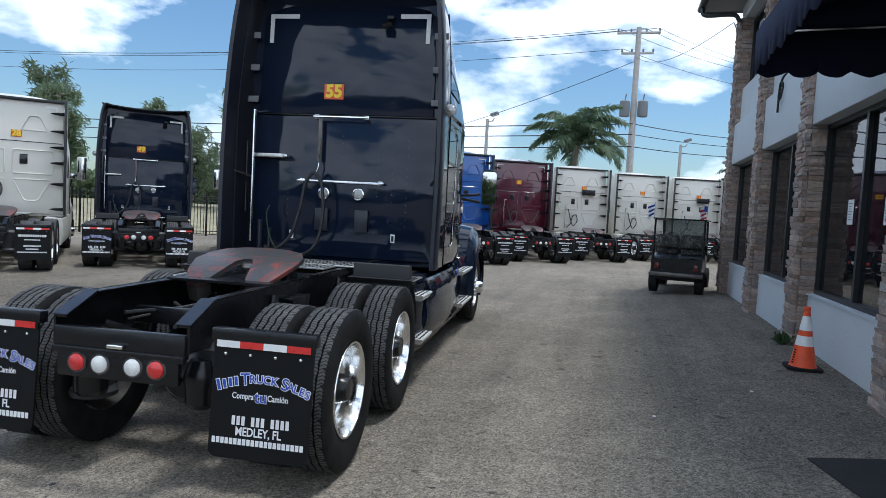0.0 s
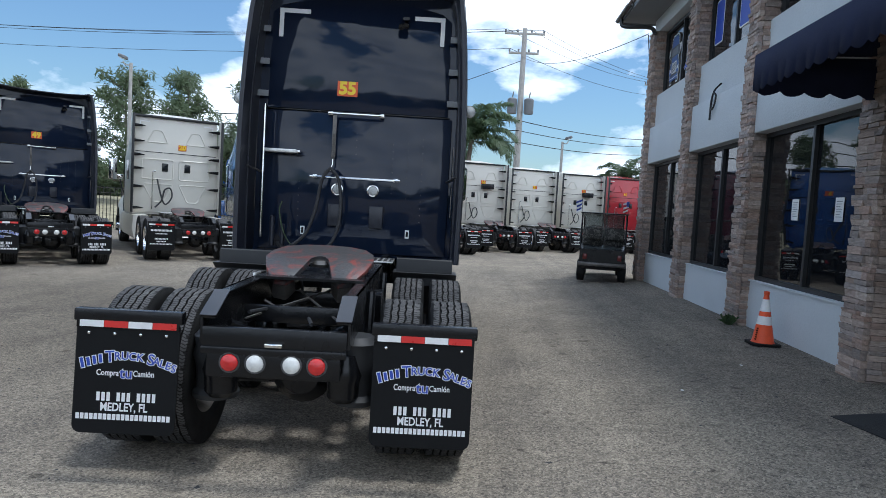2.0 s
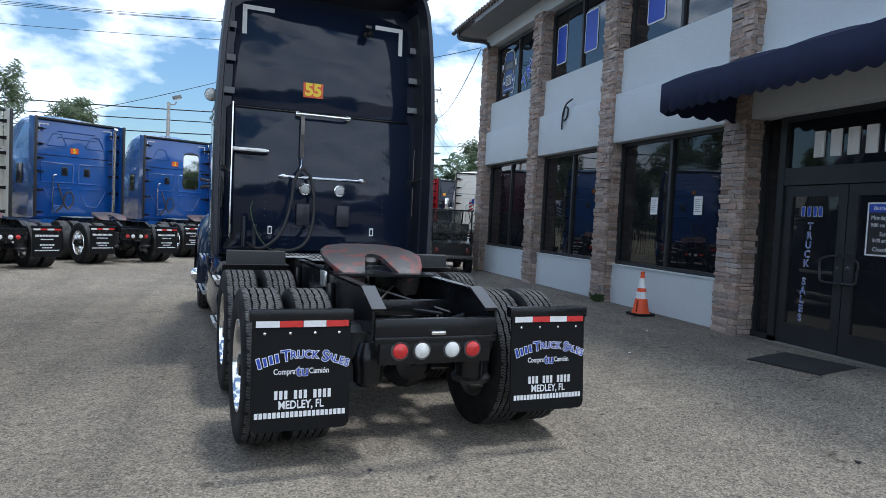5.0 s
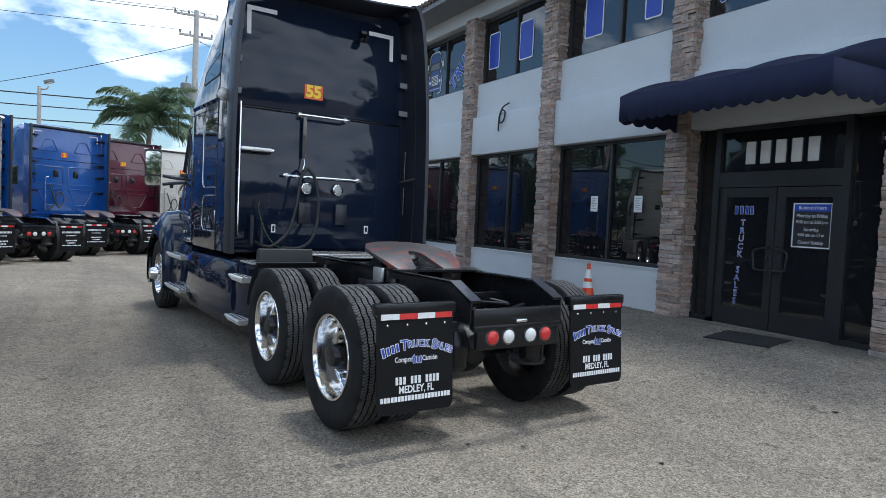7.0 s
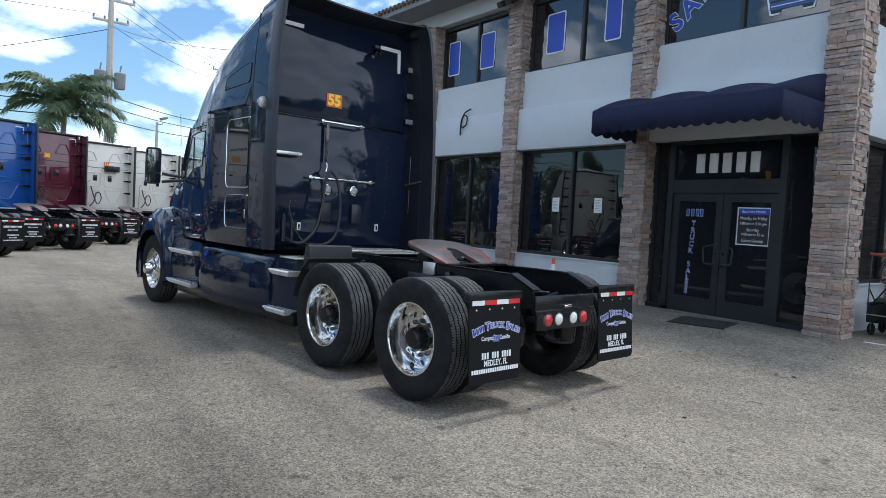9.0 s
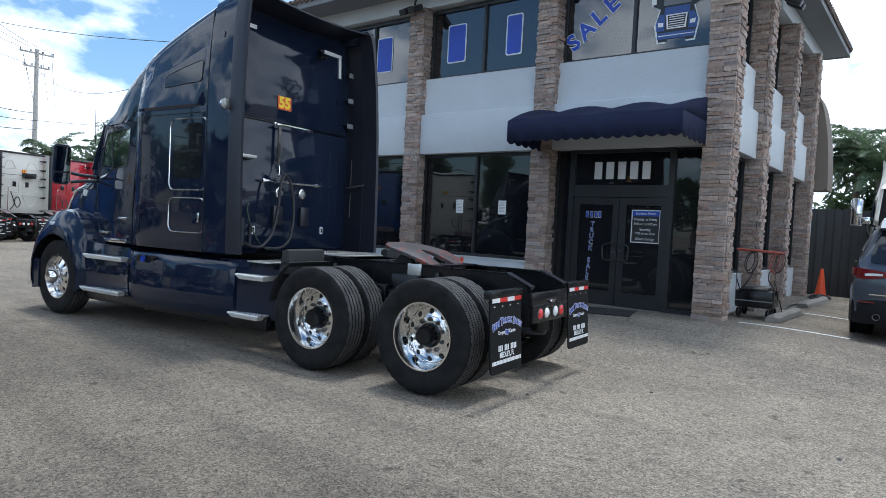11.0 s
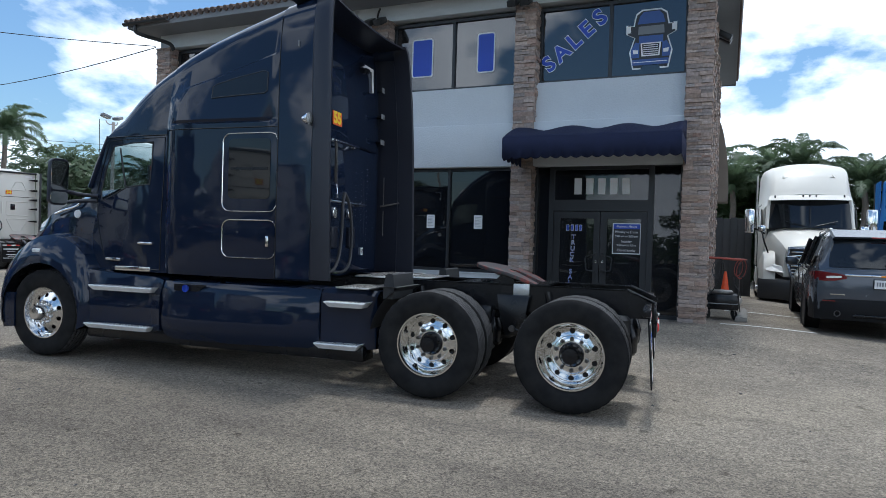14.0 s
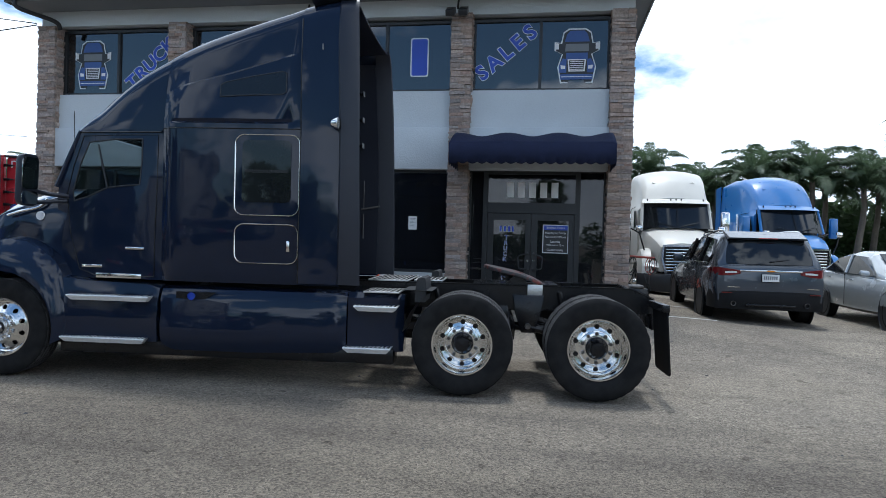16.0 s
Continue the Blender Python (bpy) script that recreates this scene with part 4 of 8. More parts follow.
# ---- trucks: wheels ----
def tyre_mesh(r, w, sides=132, ribs=5):
    """A truck tyre: rounded shoulders, zigzag grooves round the tread, a bead and a bulged wall."""
    prof = [(-w * 0.40, 0.30), (-w * 0.46, 0.325), (-w * 0.5, r * 0.78), (-w * 0.49, r * 0.90), (-w * 0.455, r * 0.965), (-w * 0.42, r * 0.992)]
    span = w * 0.84
    for k in range(ribs):
        a = -span / 2 + span * k / ribs
        c = a + span / ribs
        if k:
            prof += [(a - 0.003, r - 0.016), (a + 0.003, r - 0.016)]
        prof += [(a + 0.0065 if k else a + 0.004, r), (c - 0.0065 if k < ribs - 1 else c - 0.004, r)]
    prof += [(-h, q) for h, q in reversed(prof[:6])]
    b = bmesh.new()
    rings = []
    for i, (h, q) in enumerate(prof):
        tread = 6 <= i < len(prof) - 6
        ring = []
        for k in range(sides):
            zig = (0.003 if k % 4 < 2 else -0.003) if tread and 7 < i < len(prof) - 8 else 0
            notch = 0.006 if (i in (5, 6, len(prof) - 6, len(prof) - 7) and k % 4 == 0) else 0
            ang = k * math.tau / sides
            ring.append(b.verts.new((h + zig, (q - notch) * math.cos(ang), (q - notch) * math.sin(ang))))
        rings.append(ring)
    for a, c in zip(rings, rings[1:]):
        for k in range(sides):
            b.faces.new((a[k], a[(k + 1) % sides], c[(k + 1) % sides], c[k]))
    return b


def holed_disc(r0, r1, holes, hole_r, dish, bm):
    """A wheel disc with round hand holes; dish(r) gives how far out it stands."""
    rm = (r0 + r1) / 2
    for h in range(holes):
        a0, a1 = h * math.tau / holes, (h + 1) * math.tau / holes
        am = (a0 + a1) / 2
        edge = [(a1, r1), (am, r1), (a0, r1), (a0, rm), (a0, r0), (am, r0), (a1, r0), (a1, rm)]
        out, inn, deep = [], [], []
        for i, (a, r) in enumerate(edge):
            out.append(bm.verts.new((dish(r), r * math.cos(a), r * math.sin(a))))
            t = math.radians(45 + 45 * i)
            rr, aa = rm + hole_r * math.sin(t), am + hole_r * math.cos(t) / rm
            inn.append(bm.verts.new((dish(rr), rr * math.cos(aa), rr * math.sin(aa))))
            deep.append(bm.verts.new((dish(rr) - 0.03, rr * math.cos(aa), rr * math.sin(aa))))
        for i in range(8):
            j = (i + 1) % 8
            bm.faces.new((out[i], out[j], inn[j], inn[i]))
            bm.faces.new((inn[i], inn[j], deep[j], deep[i]))
    bmesh.ops.remove_doubles(bm, verts=bm.verts, dist=1e-5)
    return bm


TYRE = {}


def wheel(name, parent, x, y, z, side, r=0.50, w=0.27, style="dual", detail=True):
    """side: -1 or 1, the way the wheel's outer face looks. style: dual outer (deep), inner (plain) or steer (domed)."""
    key = (r, w, detail)
    if key not in TYRE:
        b = tyre_mesh(r, w) if detail else lathe([(-w * 0.4, 0.3), (-w * 0.5, r * 0.8), (-w * 0.47, r * 0.95), (-w * 0.4, r), (w * 0.4, r), (w * 0.47, r * 0.95), (w * 0.5, r * 0.8), (w * 0.4, 0.3)], 28)
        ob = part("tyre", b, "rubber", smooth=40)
        TYRE[key] = ob.data
        bpy.data.objects.remove(ob)
    hub_ob = new(name)
    hub_ob.parent = parent
    hub_ob.matrix_basis = pose(x, y, z, 0, 0, 0 if side > 0 else 180)
    hub_ob.empty_display_size = 0.1
    t = new("tyre", TYRE[key])
    t.parent = hub_ob
    if style == "inner":
        b = lathe([(w * 0.40, 0.30), (0.0, 0.27), (-w * 0.4, 0.30)], 32)
        part("rim", b, "steel", hub_ob)
        return hub_ob
    sides = 50 if detail else 24
    if style == "dual":
        b = lathe([(w * 0.40, 0.305), (w * 0.45, 0.300), (w * 0.45, 0.287), (w * 0.36, 0.277), (w * 0.05, 0.270), (-w * 0.1, 0.262), (-w * 0.16, 0.250)], sides)
        dish = lambda q: -w * 0.16 + 0.025 * min(1.0, (0.250 - q) / 0.07)
    else:
        b = lathe([(w * 0.40, 0.305), (w * 0.45, 0.300), (w * 0.45, 0.287), (w * 0.30, 0.272), (w * 0.22, 0.262), (w * 0.20, 0.25)], sides)
        dish = lambda q: w * 0.20 + 0.055 * (0.25 - q) / 0.12
    if style == "dual":
        holed_disc(0.172, 0.250, 10, 0.026, dish, b)
        lathe([(dish(0.172), 0.172), (dish(0.172) + 0.004, 0.166), (dish(0.172) + 0.004, 0.10)], sides, "x", b)
    else:
        holed_disc(0.150, 0.25, 10, 0.026, dish, b)
        lathe([(dish(0.15), 0.15), (dish(0.15) + 0.006, 0.142), (dish(0.15) + 0.008, 0.10)], sides, "x", b)
    part("rim", b, "alu", hub_ob, "polished aluminium rim with round hand holes")
    base = dish(0.13)
    hb = lathe([(base - 0.02, 0.112), (base + 0.018, 0.110), (base + 0.024, 0.098), (base + 0.09, 0.090), (base + 0.13, 0.068), (base + 0.135, 0.0)], 24)
    part("hub", hb, "black" if style == "dual" else "alu", hub_ob)
    nut_profile = [(base + 0.005, 0.02), (base + 0.03, 0.019), (base + 0.04, 0.012), (base + 0.04, 0.0)]
    if detail:
        first_nut = part("lug_nut", lathe(nut_profile, 6), "steel" if style == "dual" else "chrome", hub_ob)
        r_nut = 0.143 if style == "dual" else 0.124
        for k in range(10):
            a = (k + 0.5) * math.tau / 10
            nut = first_nut if k == 0 else new("lug_nut", first_nut.data)
            nut.parent = hub_ob
            nut.matrix_basis = Matrix.Translation((0, r_nut * math.cos(a), r_nut * math.sin(a)))
    part("brake_drum", lathe([(-w * 0.2, 0.0), (-w * 0.2, 0.235), (-w * 0.45, 0.24), (-w * 0.45, 0.0)], 24), "black", hub_ob)
    return hub_ob


# ---- trucks: shared chassis ----
def flap_print(parent, x, y, z, w):
    """What is printed on a mud flap. Firm name, phone and web address stay bars."""
    blue, wht = bmesh.new(), bmesh.new()
    def arc(t):
        return pose(x + t * w, y - 0.004, z - 0.100 - 0.27 * t * t, 90, 0, 0) @ pose(0, 0, 0, 0, 0, -math.degrees(0.62 * t))
    spots = [(ch, -0.160 + 0.073 * i) for i, ch in enumerate("TRUCK")] + [(ch, 0.238 + 0.056 * i) for i, ch in enumerate("SALES")]
    for i, (ch, t) in enumerate(spots):
        size = 0.088 if i in (0, 5) else 0.060
        letters(ch, size, arc(t) @ pose(0, 0, 0.0012), blue, 0.0006, offset=0.0008)
        letters(ch, size, arc(t), wht, 0.0005, offset=0.0046)
    for k in range(4):
        m = arc(-0.425 + 0.058 * k)
        h = 0.036 if k == 0 else 0.026
        box(-0.0125, 0.0125, -0.028, h, -0.0008, 0.0006, 0, wht, m)
        box(-0.0085, 0.0085, -0.024, h - 0.004, 0.0006, 0.0018, 0, blue, m)
    letters("tu", 0.085, pose(x + 0.005 * w, y - 0.0055, z - 0.195, 90), blue, 0.0008, offset=0.001)
    letters("tu", 0.085, pose(x + 0.005 * w, y - 0.004, z - 0.195, 90), wht, 0.0005, offset=0.004)
    for word, dx in (("Compra", -0.175), ("Camión", 0.175)):
        letters(word, 0.046, pose(x + dx * w, y - 0.005, z - 0.195, 90), wht, 0.0006, squeeze=0.8, offset=0.0008)
    part("lettering_blue", blue, "ink_blue", parent, smooth=0)["kind"] = "stuff"
    bars = wht
    for k in range(12):                                        # phone, as bars
        if k not in (3, 7):
            box(x + (-0.27 + k * 0.049) * w, x + (-0.238 + k * 0.049) * w, y - 0.005, y - 0.003, z - 0.350, z - 0.302, 0, bars)
    letters("MEDLEY, FL", 0.064, pose(x, y - 0.004, z - 0.385, 90), bars, 0.0006, squeeze=0.8, offset=0.0015)
    for k in range(21):                                        # web address, as bars
        box(x + (-0.46 + k * 0.044) * w, x + (-0.427 + k * 0.044) * w, y - 0.005, y - 0.003, z - 0.454, z - 0.422, 0, bars)
    part("lettering_white", bars, "ink_white", parent, smooth=0)["kind"] = "stuff"


def mud_flap(parent, x0, x1, y, ztop, zbot, printed=True, lean=0.0, tape=True):
    hanger = part("flap_hanger", box(x0 - 0.015, x1 + 0.015, y - 0.02, y + 0.045, ztop - 0.02, ztop + 0.05, 0.008), "black", parent)
    flap = new("mud_flap")
    flap.parent = parent
    flap.matrix_basis = pose(0, y, ztop, lean, 0, 0)
    f = part("rubber_sheet", prism(round_rect(x1 - x0, ztop - zbot, 0.045, 4, (x0 + x1) / 2, (zbot - ztop) / 2), "y", -0.006, 0.006), "flap", flap)
    part("plate", box(x0, x1, -0.016, -0.007, -0.055, 0.02, 0.002), "black", flap)
    if tape:
        w = (x1 - x0) * 0.94
        for k in range(4):
            a = x0 + 0.02 + w * k / 4
            part("reflector_tape", box(a, a + w / 4 - 0.002, -0.019, -0.0165, -0.05, 0.012), "tape_white" if k % 2 == 0 else "tape_red", flap)
        for k in range(4):
            a = x0 + 0.07 + (x1 - x0 - 0.14) * k / 3
            part("bolt", lathe([(-0.016, 0.0), (-0.014, 0.008), (-0.006, 0.01)], 10, "y", None, pose(a, 0, -0.085)), "alu", flap)
    if printed:
        flap_print(flap, (x0 + x1) / 2, -0.007, -0.108, x1 - x0)
    else:
        cx, w = (x0 + x1) / 2, x1 - x0
        b = bmesh.new()
        for z, ww, h in ((-0.17, 0.8, 0.045), (-0.25, 0.45, 0.022), (-0.37, 0.5, 0.034), (-0.43, 0.36, 0.028), (-0.49, 0.84, 0.024)):
            n = int(ww / 0.05)
            for k in range(n):
                a = cx + w * ww * (k / n - 0.5)
                box(a, a + w * ww / n * 0.7, -0.009, -0.007, z - h / 2, z + h / 2, 0, b)
        part("print_marks", b, "ink_white", flap)["kind"] = "stuff"
    return flap


def chassis(t, cab_y, front_y, detail=True, rear=(0.70, 2.02), rail_top=1.06):
    """Frame rails, cross members, axles, fifth wheel, tail lights and wheels, seen from behind."""
    for s in (-1, 1):
        pts = [(0.02, rail_top - 0.26), (0.02, rail_top - 0.11), (0.27, rail_top), (front_y, rail_top), (front_y, rail_top - 0.27), (0.35, rail_top - 0.27)]
        rail = prism(pts, "x", s * 0.40, s * 0.415)
        box(s * 0.335, s * 0.415, 0.28, front_y, rail_top - 0.012, rail_top, 0, rail)
        box(s * 0.335, s * 0.415, 0.36, front_y, rail_top - 0.27, rail_top - 0.258, 0, rail)
        box(s * 0.335, s * 0.415, 0, 0.275, -0.012, 0, 0, rail, pose(0, 0.02, rail_top - 0.11, math.degrees(math.atan2(0.11, 0.25)), 0, 0))
        part("frame_rail", rail, "black", t)
        if detail:
            slope = math.degrees(math.atan2(0.11, 0.25))
            # added plate over the sloped flange, its paler colour imitating reflected sky
            part("rail_cap", box(min(s * 0.33, s * 0.42), max(s * 0.33, s * 0.42), 0, 0.275, 0.004, 0.010, 0, None, pose(0, 0.02, rail_top - 0.11, slope, 0, 0)), "rail_gloss", t)
            part("brake_pipe", tube([(s * 0.30, 0.5, rail_top - 0.2), (-s * 0.1, 1.2, rail_top - 0.1)], 0.008, 5), "steel", t)
    part("rear_crossmember", box(-0.40, 0.40, 0.0, 0.05, rail_top - 0.30, rail_top - 0.16, 0.01), "black", t)
    part("tow_plate", box(-0.40, 0.40, -0.012, 0.012, rail_top - 0.31, rail_top - 0.27, 0.004), "black", t)
    for y in (0.62, 1.36, 2.45):
        part("crossmember", box(-0.34, 0.34, y, y + 0.05, rail_top - 0.24, rail_top - 0.13, 0.01), "black", t)
    bar = part("light_bar", box(-0.37, 0.37, -0.005, 0.035, 0.62, 0.79, 0.012), "black", t)
    for x, m in ((-0.24, "lamp_red"), (-0.10, "lamp_clear"), (0.10, "lamp_clear"), (0.24, "lamp_red")):
        part("tail_lamp", lathe([(-0.03, 0.0), (-0.028, 0.03), (-0.018, 0.046), (-0.006, 0.05)], 20, "y", None, pose(x, 0, 0.705)), m, bar)
        if detail and x == 0.10:
            part("plate_lamp", box(-0.05, 0.05, -0.03, 0.0, 0.80, 0.825, 0.008), "alu", bar)
        if detail:
            part("lamp_ring", lathe([(-0.012, 0.049), (-0.014, 0.056), (-0.006, 0.06)], 20, "y", None, pose(x, 0, 0.705)), "rubber", bar)
    for y in rear:
        part("axle", tube([(-0.8, y, 0.5), (0.8, y, 0.5)], 0.09, 10), "black", t)
        part("differential", lathe([(-0.17, 0.02), (-0.15, 0.12), (-0.05, 0.2), (0.05, 0.2), (0.15, 0.12), (0.17, 0.02)], 16, "y", None, pose(0.05, y, 0.5)), "black", t)
        for s in (-1, 1):
            wheel("wheel", t, s * 0.99, y, 0.5, s, style="dual", detail=detail)
            wheel("wheel", t, s * 0.68, y, 0.5, s, style="inner", detail=detail)
            part("air_spring", lathe([(0.40, 0.08), (0.41, 0.135), (0.44, 0.14), (0.47, 0.115), (0.60, 0.12), (0.66, 0.14), (0.72, 0.125), (0.78, 0.135), (0.82, 0.10)], 20, "z", None, pose(s * 0.42, y - 0.34, 0), caps=True), "fairing", t)
            if detail:
                part("brake_chamber", lathe([(0.44, 0.07), (0.47, 0.095), (0.56, 0.10), (0.60, 0.11), (0.66, 0.095), (0.72, 0.07)], 16, "z", None, pose(s * 0.36, y - 0.44, 0), caps=True), "black", t)
                part("torque_rod", tube([(s * 0.35, y - 0.35, rail_top - 0.2), (s * 0.06, y, 0.66)], 0.025, 8), "black", t)
                part("shock_absorber", tube([(s * 0.44, y + 0.2, 0.45), (s * 0.44, y + 0.32, 1.0)], 0.032, 10), "black", t)
    if detail:
        for s in (-1, 1):
            hanger = part("suspension_hanger", prism([(1.18, rail_top - 0.10), (1.52, rail_top - 0.10), (1.47, 0.72), (1.42, 0.56), (1.28, 0.56), (1.23, 0.72)], "x", s * 0.425, s * 0.50, 0.008), "black", t)
            part("hanger_bolt", lathe([(0.0, 0.0), (0.0, 0.03), (-s * 0.03, 0.034)], 8, "x", None, pose(s * 0.53, 1.35, 0.63)), "steel", hanger)
            part("spring_arm", tube(curve_points([(s * 0.46, 0.42, 0.42), (s * 0.46, 0.80, 0.50), (s * 0.46, 1.35, 0.63)], 5), 0.045, 8), "black", t)
            part("valve_box", box(s * 0.47 - 0.06, s * 0.47 + 0.06, 1.56, 1.72, 0.66, 0.84, 0.02), "black", t)
    part("drive_shaft", tube([(0.0, rear[0], 0.55), (0.0, rear[1], 0.58), (0.0, front_y - 1.5, 0.8)], 0.05, 10), "black", t)
    if detail:
        for k, (a, c) in enumerate((((-0.25, 0.4, 0.92), (0.2, 2.3, 0.98)), ((0.15, 0.3, 0.88), (-0.22, 1.9, 0.95)), ((0.3, 0.8, 0.8), (-0.3, 1.0, 0.9)))):
            mid = [(a[i] + c[i]) / 2 - (0.07 if i == 2 else 0) for i in range(3)]
            part("air_line", tube(curve_points([a, mid, c], 8), 0.012, 6), "hose", t)
    fifth_wheel(t, 1.45, rail_top)


def fifth_wheel(t, y, base):
    """A tilted horseshoe plate with a V throat, on two pedestals and a slide rail."""
    f = new("fifth_wheel")
    f.parent = t
    f.matrix_basis = pose(0, y, base + 0.087, 11.5, 0, 0) @ Matrix.Diagonal((0.87, 0.87, 0.9, 1))
    half = [(0.04, 0.06), (0.085, -0.02), (0.16, -0.36), (0.22, -0.43), (0.33, -0.40), (0.42, -0.22), (0.475, 0.0), (0.455, 0.2), (0.37, 0.36), (0.2, 0.44), (0.0, 0.46)]
    pts = half + [(-x, q) for x, q in reversed(half[:-1])] + [(0.0, 0.075)]
    b = prism(pts, "z", 0.0, 0.04, 0.006)
    bmesh.ops.triangulate(b, faces=[f for f in b.faces if len(f.verts) > 4])
    for v in b.verts:
        if v.co.y < -0.10:
            v.co.z -= (-0.10 - v.co.y) * 0.26
    part("top_plate", b, "grease", f, "greasy steel plate with rust-red smears")
    for s in (-1, 1):
        rings = []
        for x, q, drop in ((0.16, -0.36, 0.09), (0.22, -0.43, 0.12), (0.33, -0.40, 0.12), (0.42, -0.22, 0.08)):
            low = (-0.10 - q) * 0.26
            rings.append([(s * x, q, -low), (s * x * 0.98, q + 0.01, -low - drop), (s * x * 0.94, q + 0.03, -low - drop), (s * x * 0.95, q + 0.03, -low)])
        part("ramp_skirt", loft(rings), "steel", f)
    part("jaw", lathe([(-0.05, 0.11), (-0.02, 0.12), (0.01, 0.10), (0.01, 0.055), (-0.05, 0.055)], 20, "z", None, pose(0, 0.12, 0)), "steel", f)
    for s in (-1, 1):
        part("pedestal", prism([(-0.16, -0.10), (0.16, -0.14), (0.06, 0.0), (-0.06, 0.0)], "x", s * 0.36, s * 0.42), "black", f)
    part("slide_rail", box(-0.44, 0.44, -0.5, 0.55, -0.02, 0.0, 0, None, pose(0, 0, -0.09, -11.5, 0, 0)), "black", f)


# ---- the navy truck ----
def body_ring(y, hw_b, hw_m, hw_t, zb, belt, zt, crown, rc):
    """A section of a cab: flat sides leaning in over the belt, rounded roof edges."""
    right = [(hw_b, zb), (hw_m, zb + 0.12), (hw_m, (zb + belt) / 2), (hw_m, belt), (hw_m - 0.012, belt + 0.03)]
    for k in (0.35, 0.7):
        z = belt + 0.03 + (zt - rc - belt - 0.03) * k
        right.append((hw_m - 0.012 + (hw_t - hw_m + 0.012) * k, z))
    right.append((hw_t, zt - rc))
    for a in (25, 50, 75):
        right.append((hw_t - rc * (1 - math.cos(math.radians(a))), zt - rc + rc * math.sin(math.radians(a))))
    right += [((hw_t - rc) * 0.6, zt + crown * 0.7), ((hw_t - rc) * 0.25, zt + crown * 0.97)]
    pts = right + [(-x, z) for x, z in reversed(right)]
    return [(x, y, z) for x, z in pts]


def lerp_table(rows, y):
    for a, c in zip(rows, rows[1:]):
        if y <= c[0]:
            t = (y - a[0]) / (c[0] - a[0])
            return a[1] + (c[1] - a[1]) * t
    return rows[-1][1]


def spline(rows, y):
    """Smooth values between the rows of a table, by its first column."""
    i = max(0, min(len(rows) - 2, sum(r[0] <= y for r in rows) - 1))
    y0, y1 = rows[i][0], rows[i + 1][0]
    h = y1 - y0
    t = (y - y0) / h

    def slope(j, c):
        a, z = max(0, j - 1), min(len(rows) - 1, j + 1)
        return (rows[z][c] - rows[a][c]) / (rows[z][0] - rows[a][0])
    out = []
    for c in range(1, len(rows[0])):
        p, q = rows[i][c], rows[i + 1][c]
        m, n = slope(i, c) * h, slope(i + 1, c) * h
        out.append(p + m * t + (3 * (q - p) - 2 * m - n) * t * t + (m + n - 2 * (q - p)) * t ** 3)
    return out


ROOF = [(3.30, 3.975), (3.81, 3.83), (4.29, 3.695), (4.84, 3.515), (5.37, 3.265), (5.73, 3.02), (6.04, 2.725), (6.16, 2.575)]
SLEEPER = [  # y, half width low, at the belt, at the shoulder, shoulder radius, crown, crease height, recess
    (3.52, 1.04, 1.075, 1.00, 0.13, -0.04, 3.36, 0.0), (3.72, 1.05, 1.095, 1.005, 0.16, -0.02, 3.345, 0.004), (3.82, 1.055, 1.10, 1.005, 0.18, 0.0, 3.33, 0.022),
    (4.46, 1.06, 1.10, 0.985, 0.21, 0.03, 3.145, 0.026), (4.90, 1.055, 1.095, 0.965, 0.22, 0.05, 3.04, 0.026), (5.04, 1.045, 1.075, 0.955, 0.22, 0.06, 2.985, 0.012), (5.13, 1.00, 1.03, 0.945, 0.22, 0.06, 2.95, 0.0)]


def sleeper_side(y):
    """The outline of one side of the sleeper at y, from the floor to the shoulder: (x, z)."""
    hb, hm, hs, rc, crown, zc, rec = spline(SLEEPER, y)
    zs = spline(ROOF, y)[0] - rc
    xp = hm - 0.004
    xc = xp + (hs + 0.012 - xp) * (zc - 2.70) / (zs - 2.70)
    return [(hb, 1.03), (hm - 0.006, 1.15), (hm, 1.9), (hm, 2.50), (hm, 2.575), (hm, 2.635), (hm - rec * 0.8, 2.655), (xp, 2.685), (xp * 0.5 + xc * 0.5, (2.69 + zc) / 2), (xc, zc - 0.008), (xc - rec, zc + 0.018), (hs, zs)]


def sleeper_x(y, z):
    side = sleeper_side(y)
    for (x0, z0), (x1, z1) in zip(side, side[1:]):
        if z <= z1:
            return x0 + (x1 - x0) * (z - z0) / (z1 - z0)
    return side[-1][0]


def sleeper_ring(y):
    hb, hm, hs, rc, crown, zc, rec = spline(SLEEPER, y)
    zt = spline(ROOF, y)[0]
    right = sleeper_side(y)
    for a in (20, 40, 60, 80):
        right.append((hs - rc * (1 - math.cos(radians(a))), zt - rc + rc * math.sin(radians(a))))
    right += [((hs - rc) * 0.6, zt + crown * 0.7), ((hs - rc) * 0.25, zt + crown * 0.97)]
    return [(x, y, z) for x, z in right + [(-x, z) for x, z in reversed(right)]]


CAB = [(5.13, 0.955, 0.935, 0.06, 0.0), (5.5, 0.935, 0.905, 0.06, 0.03), (5.8, 0.895, 0.875, 0.055, 0.06), (6.04, 0.855, 0.85, 0.05, 0.11), (6.16, 0.84, 0.838, 0.045, 0.13)]


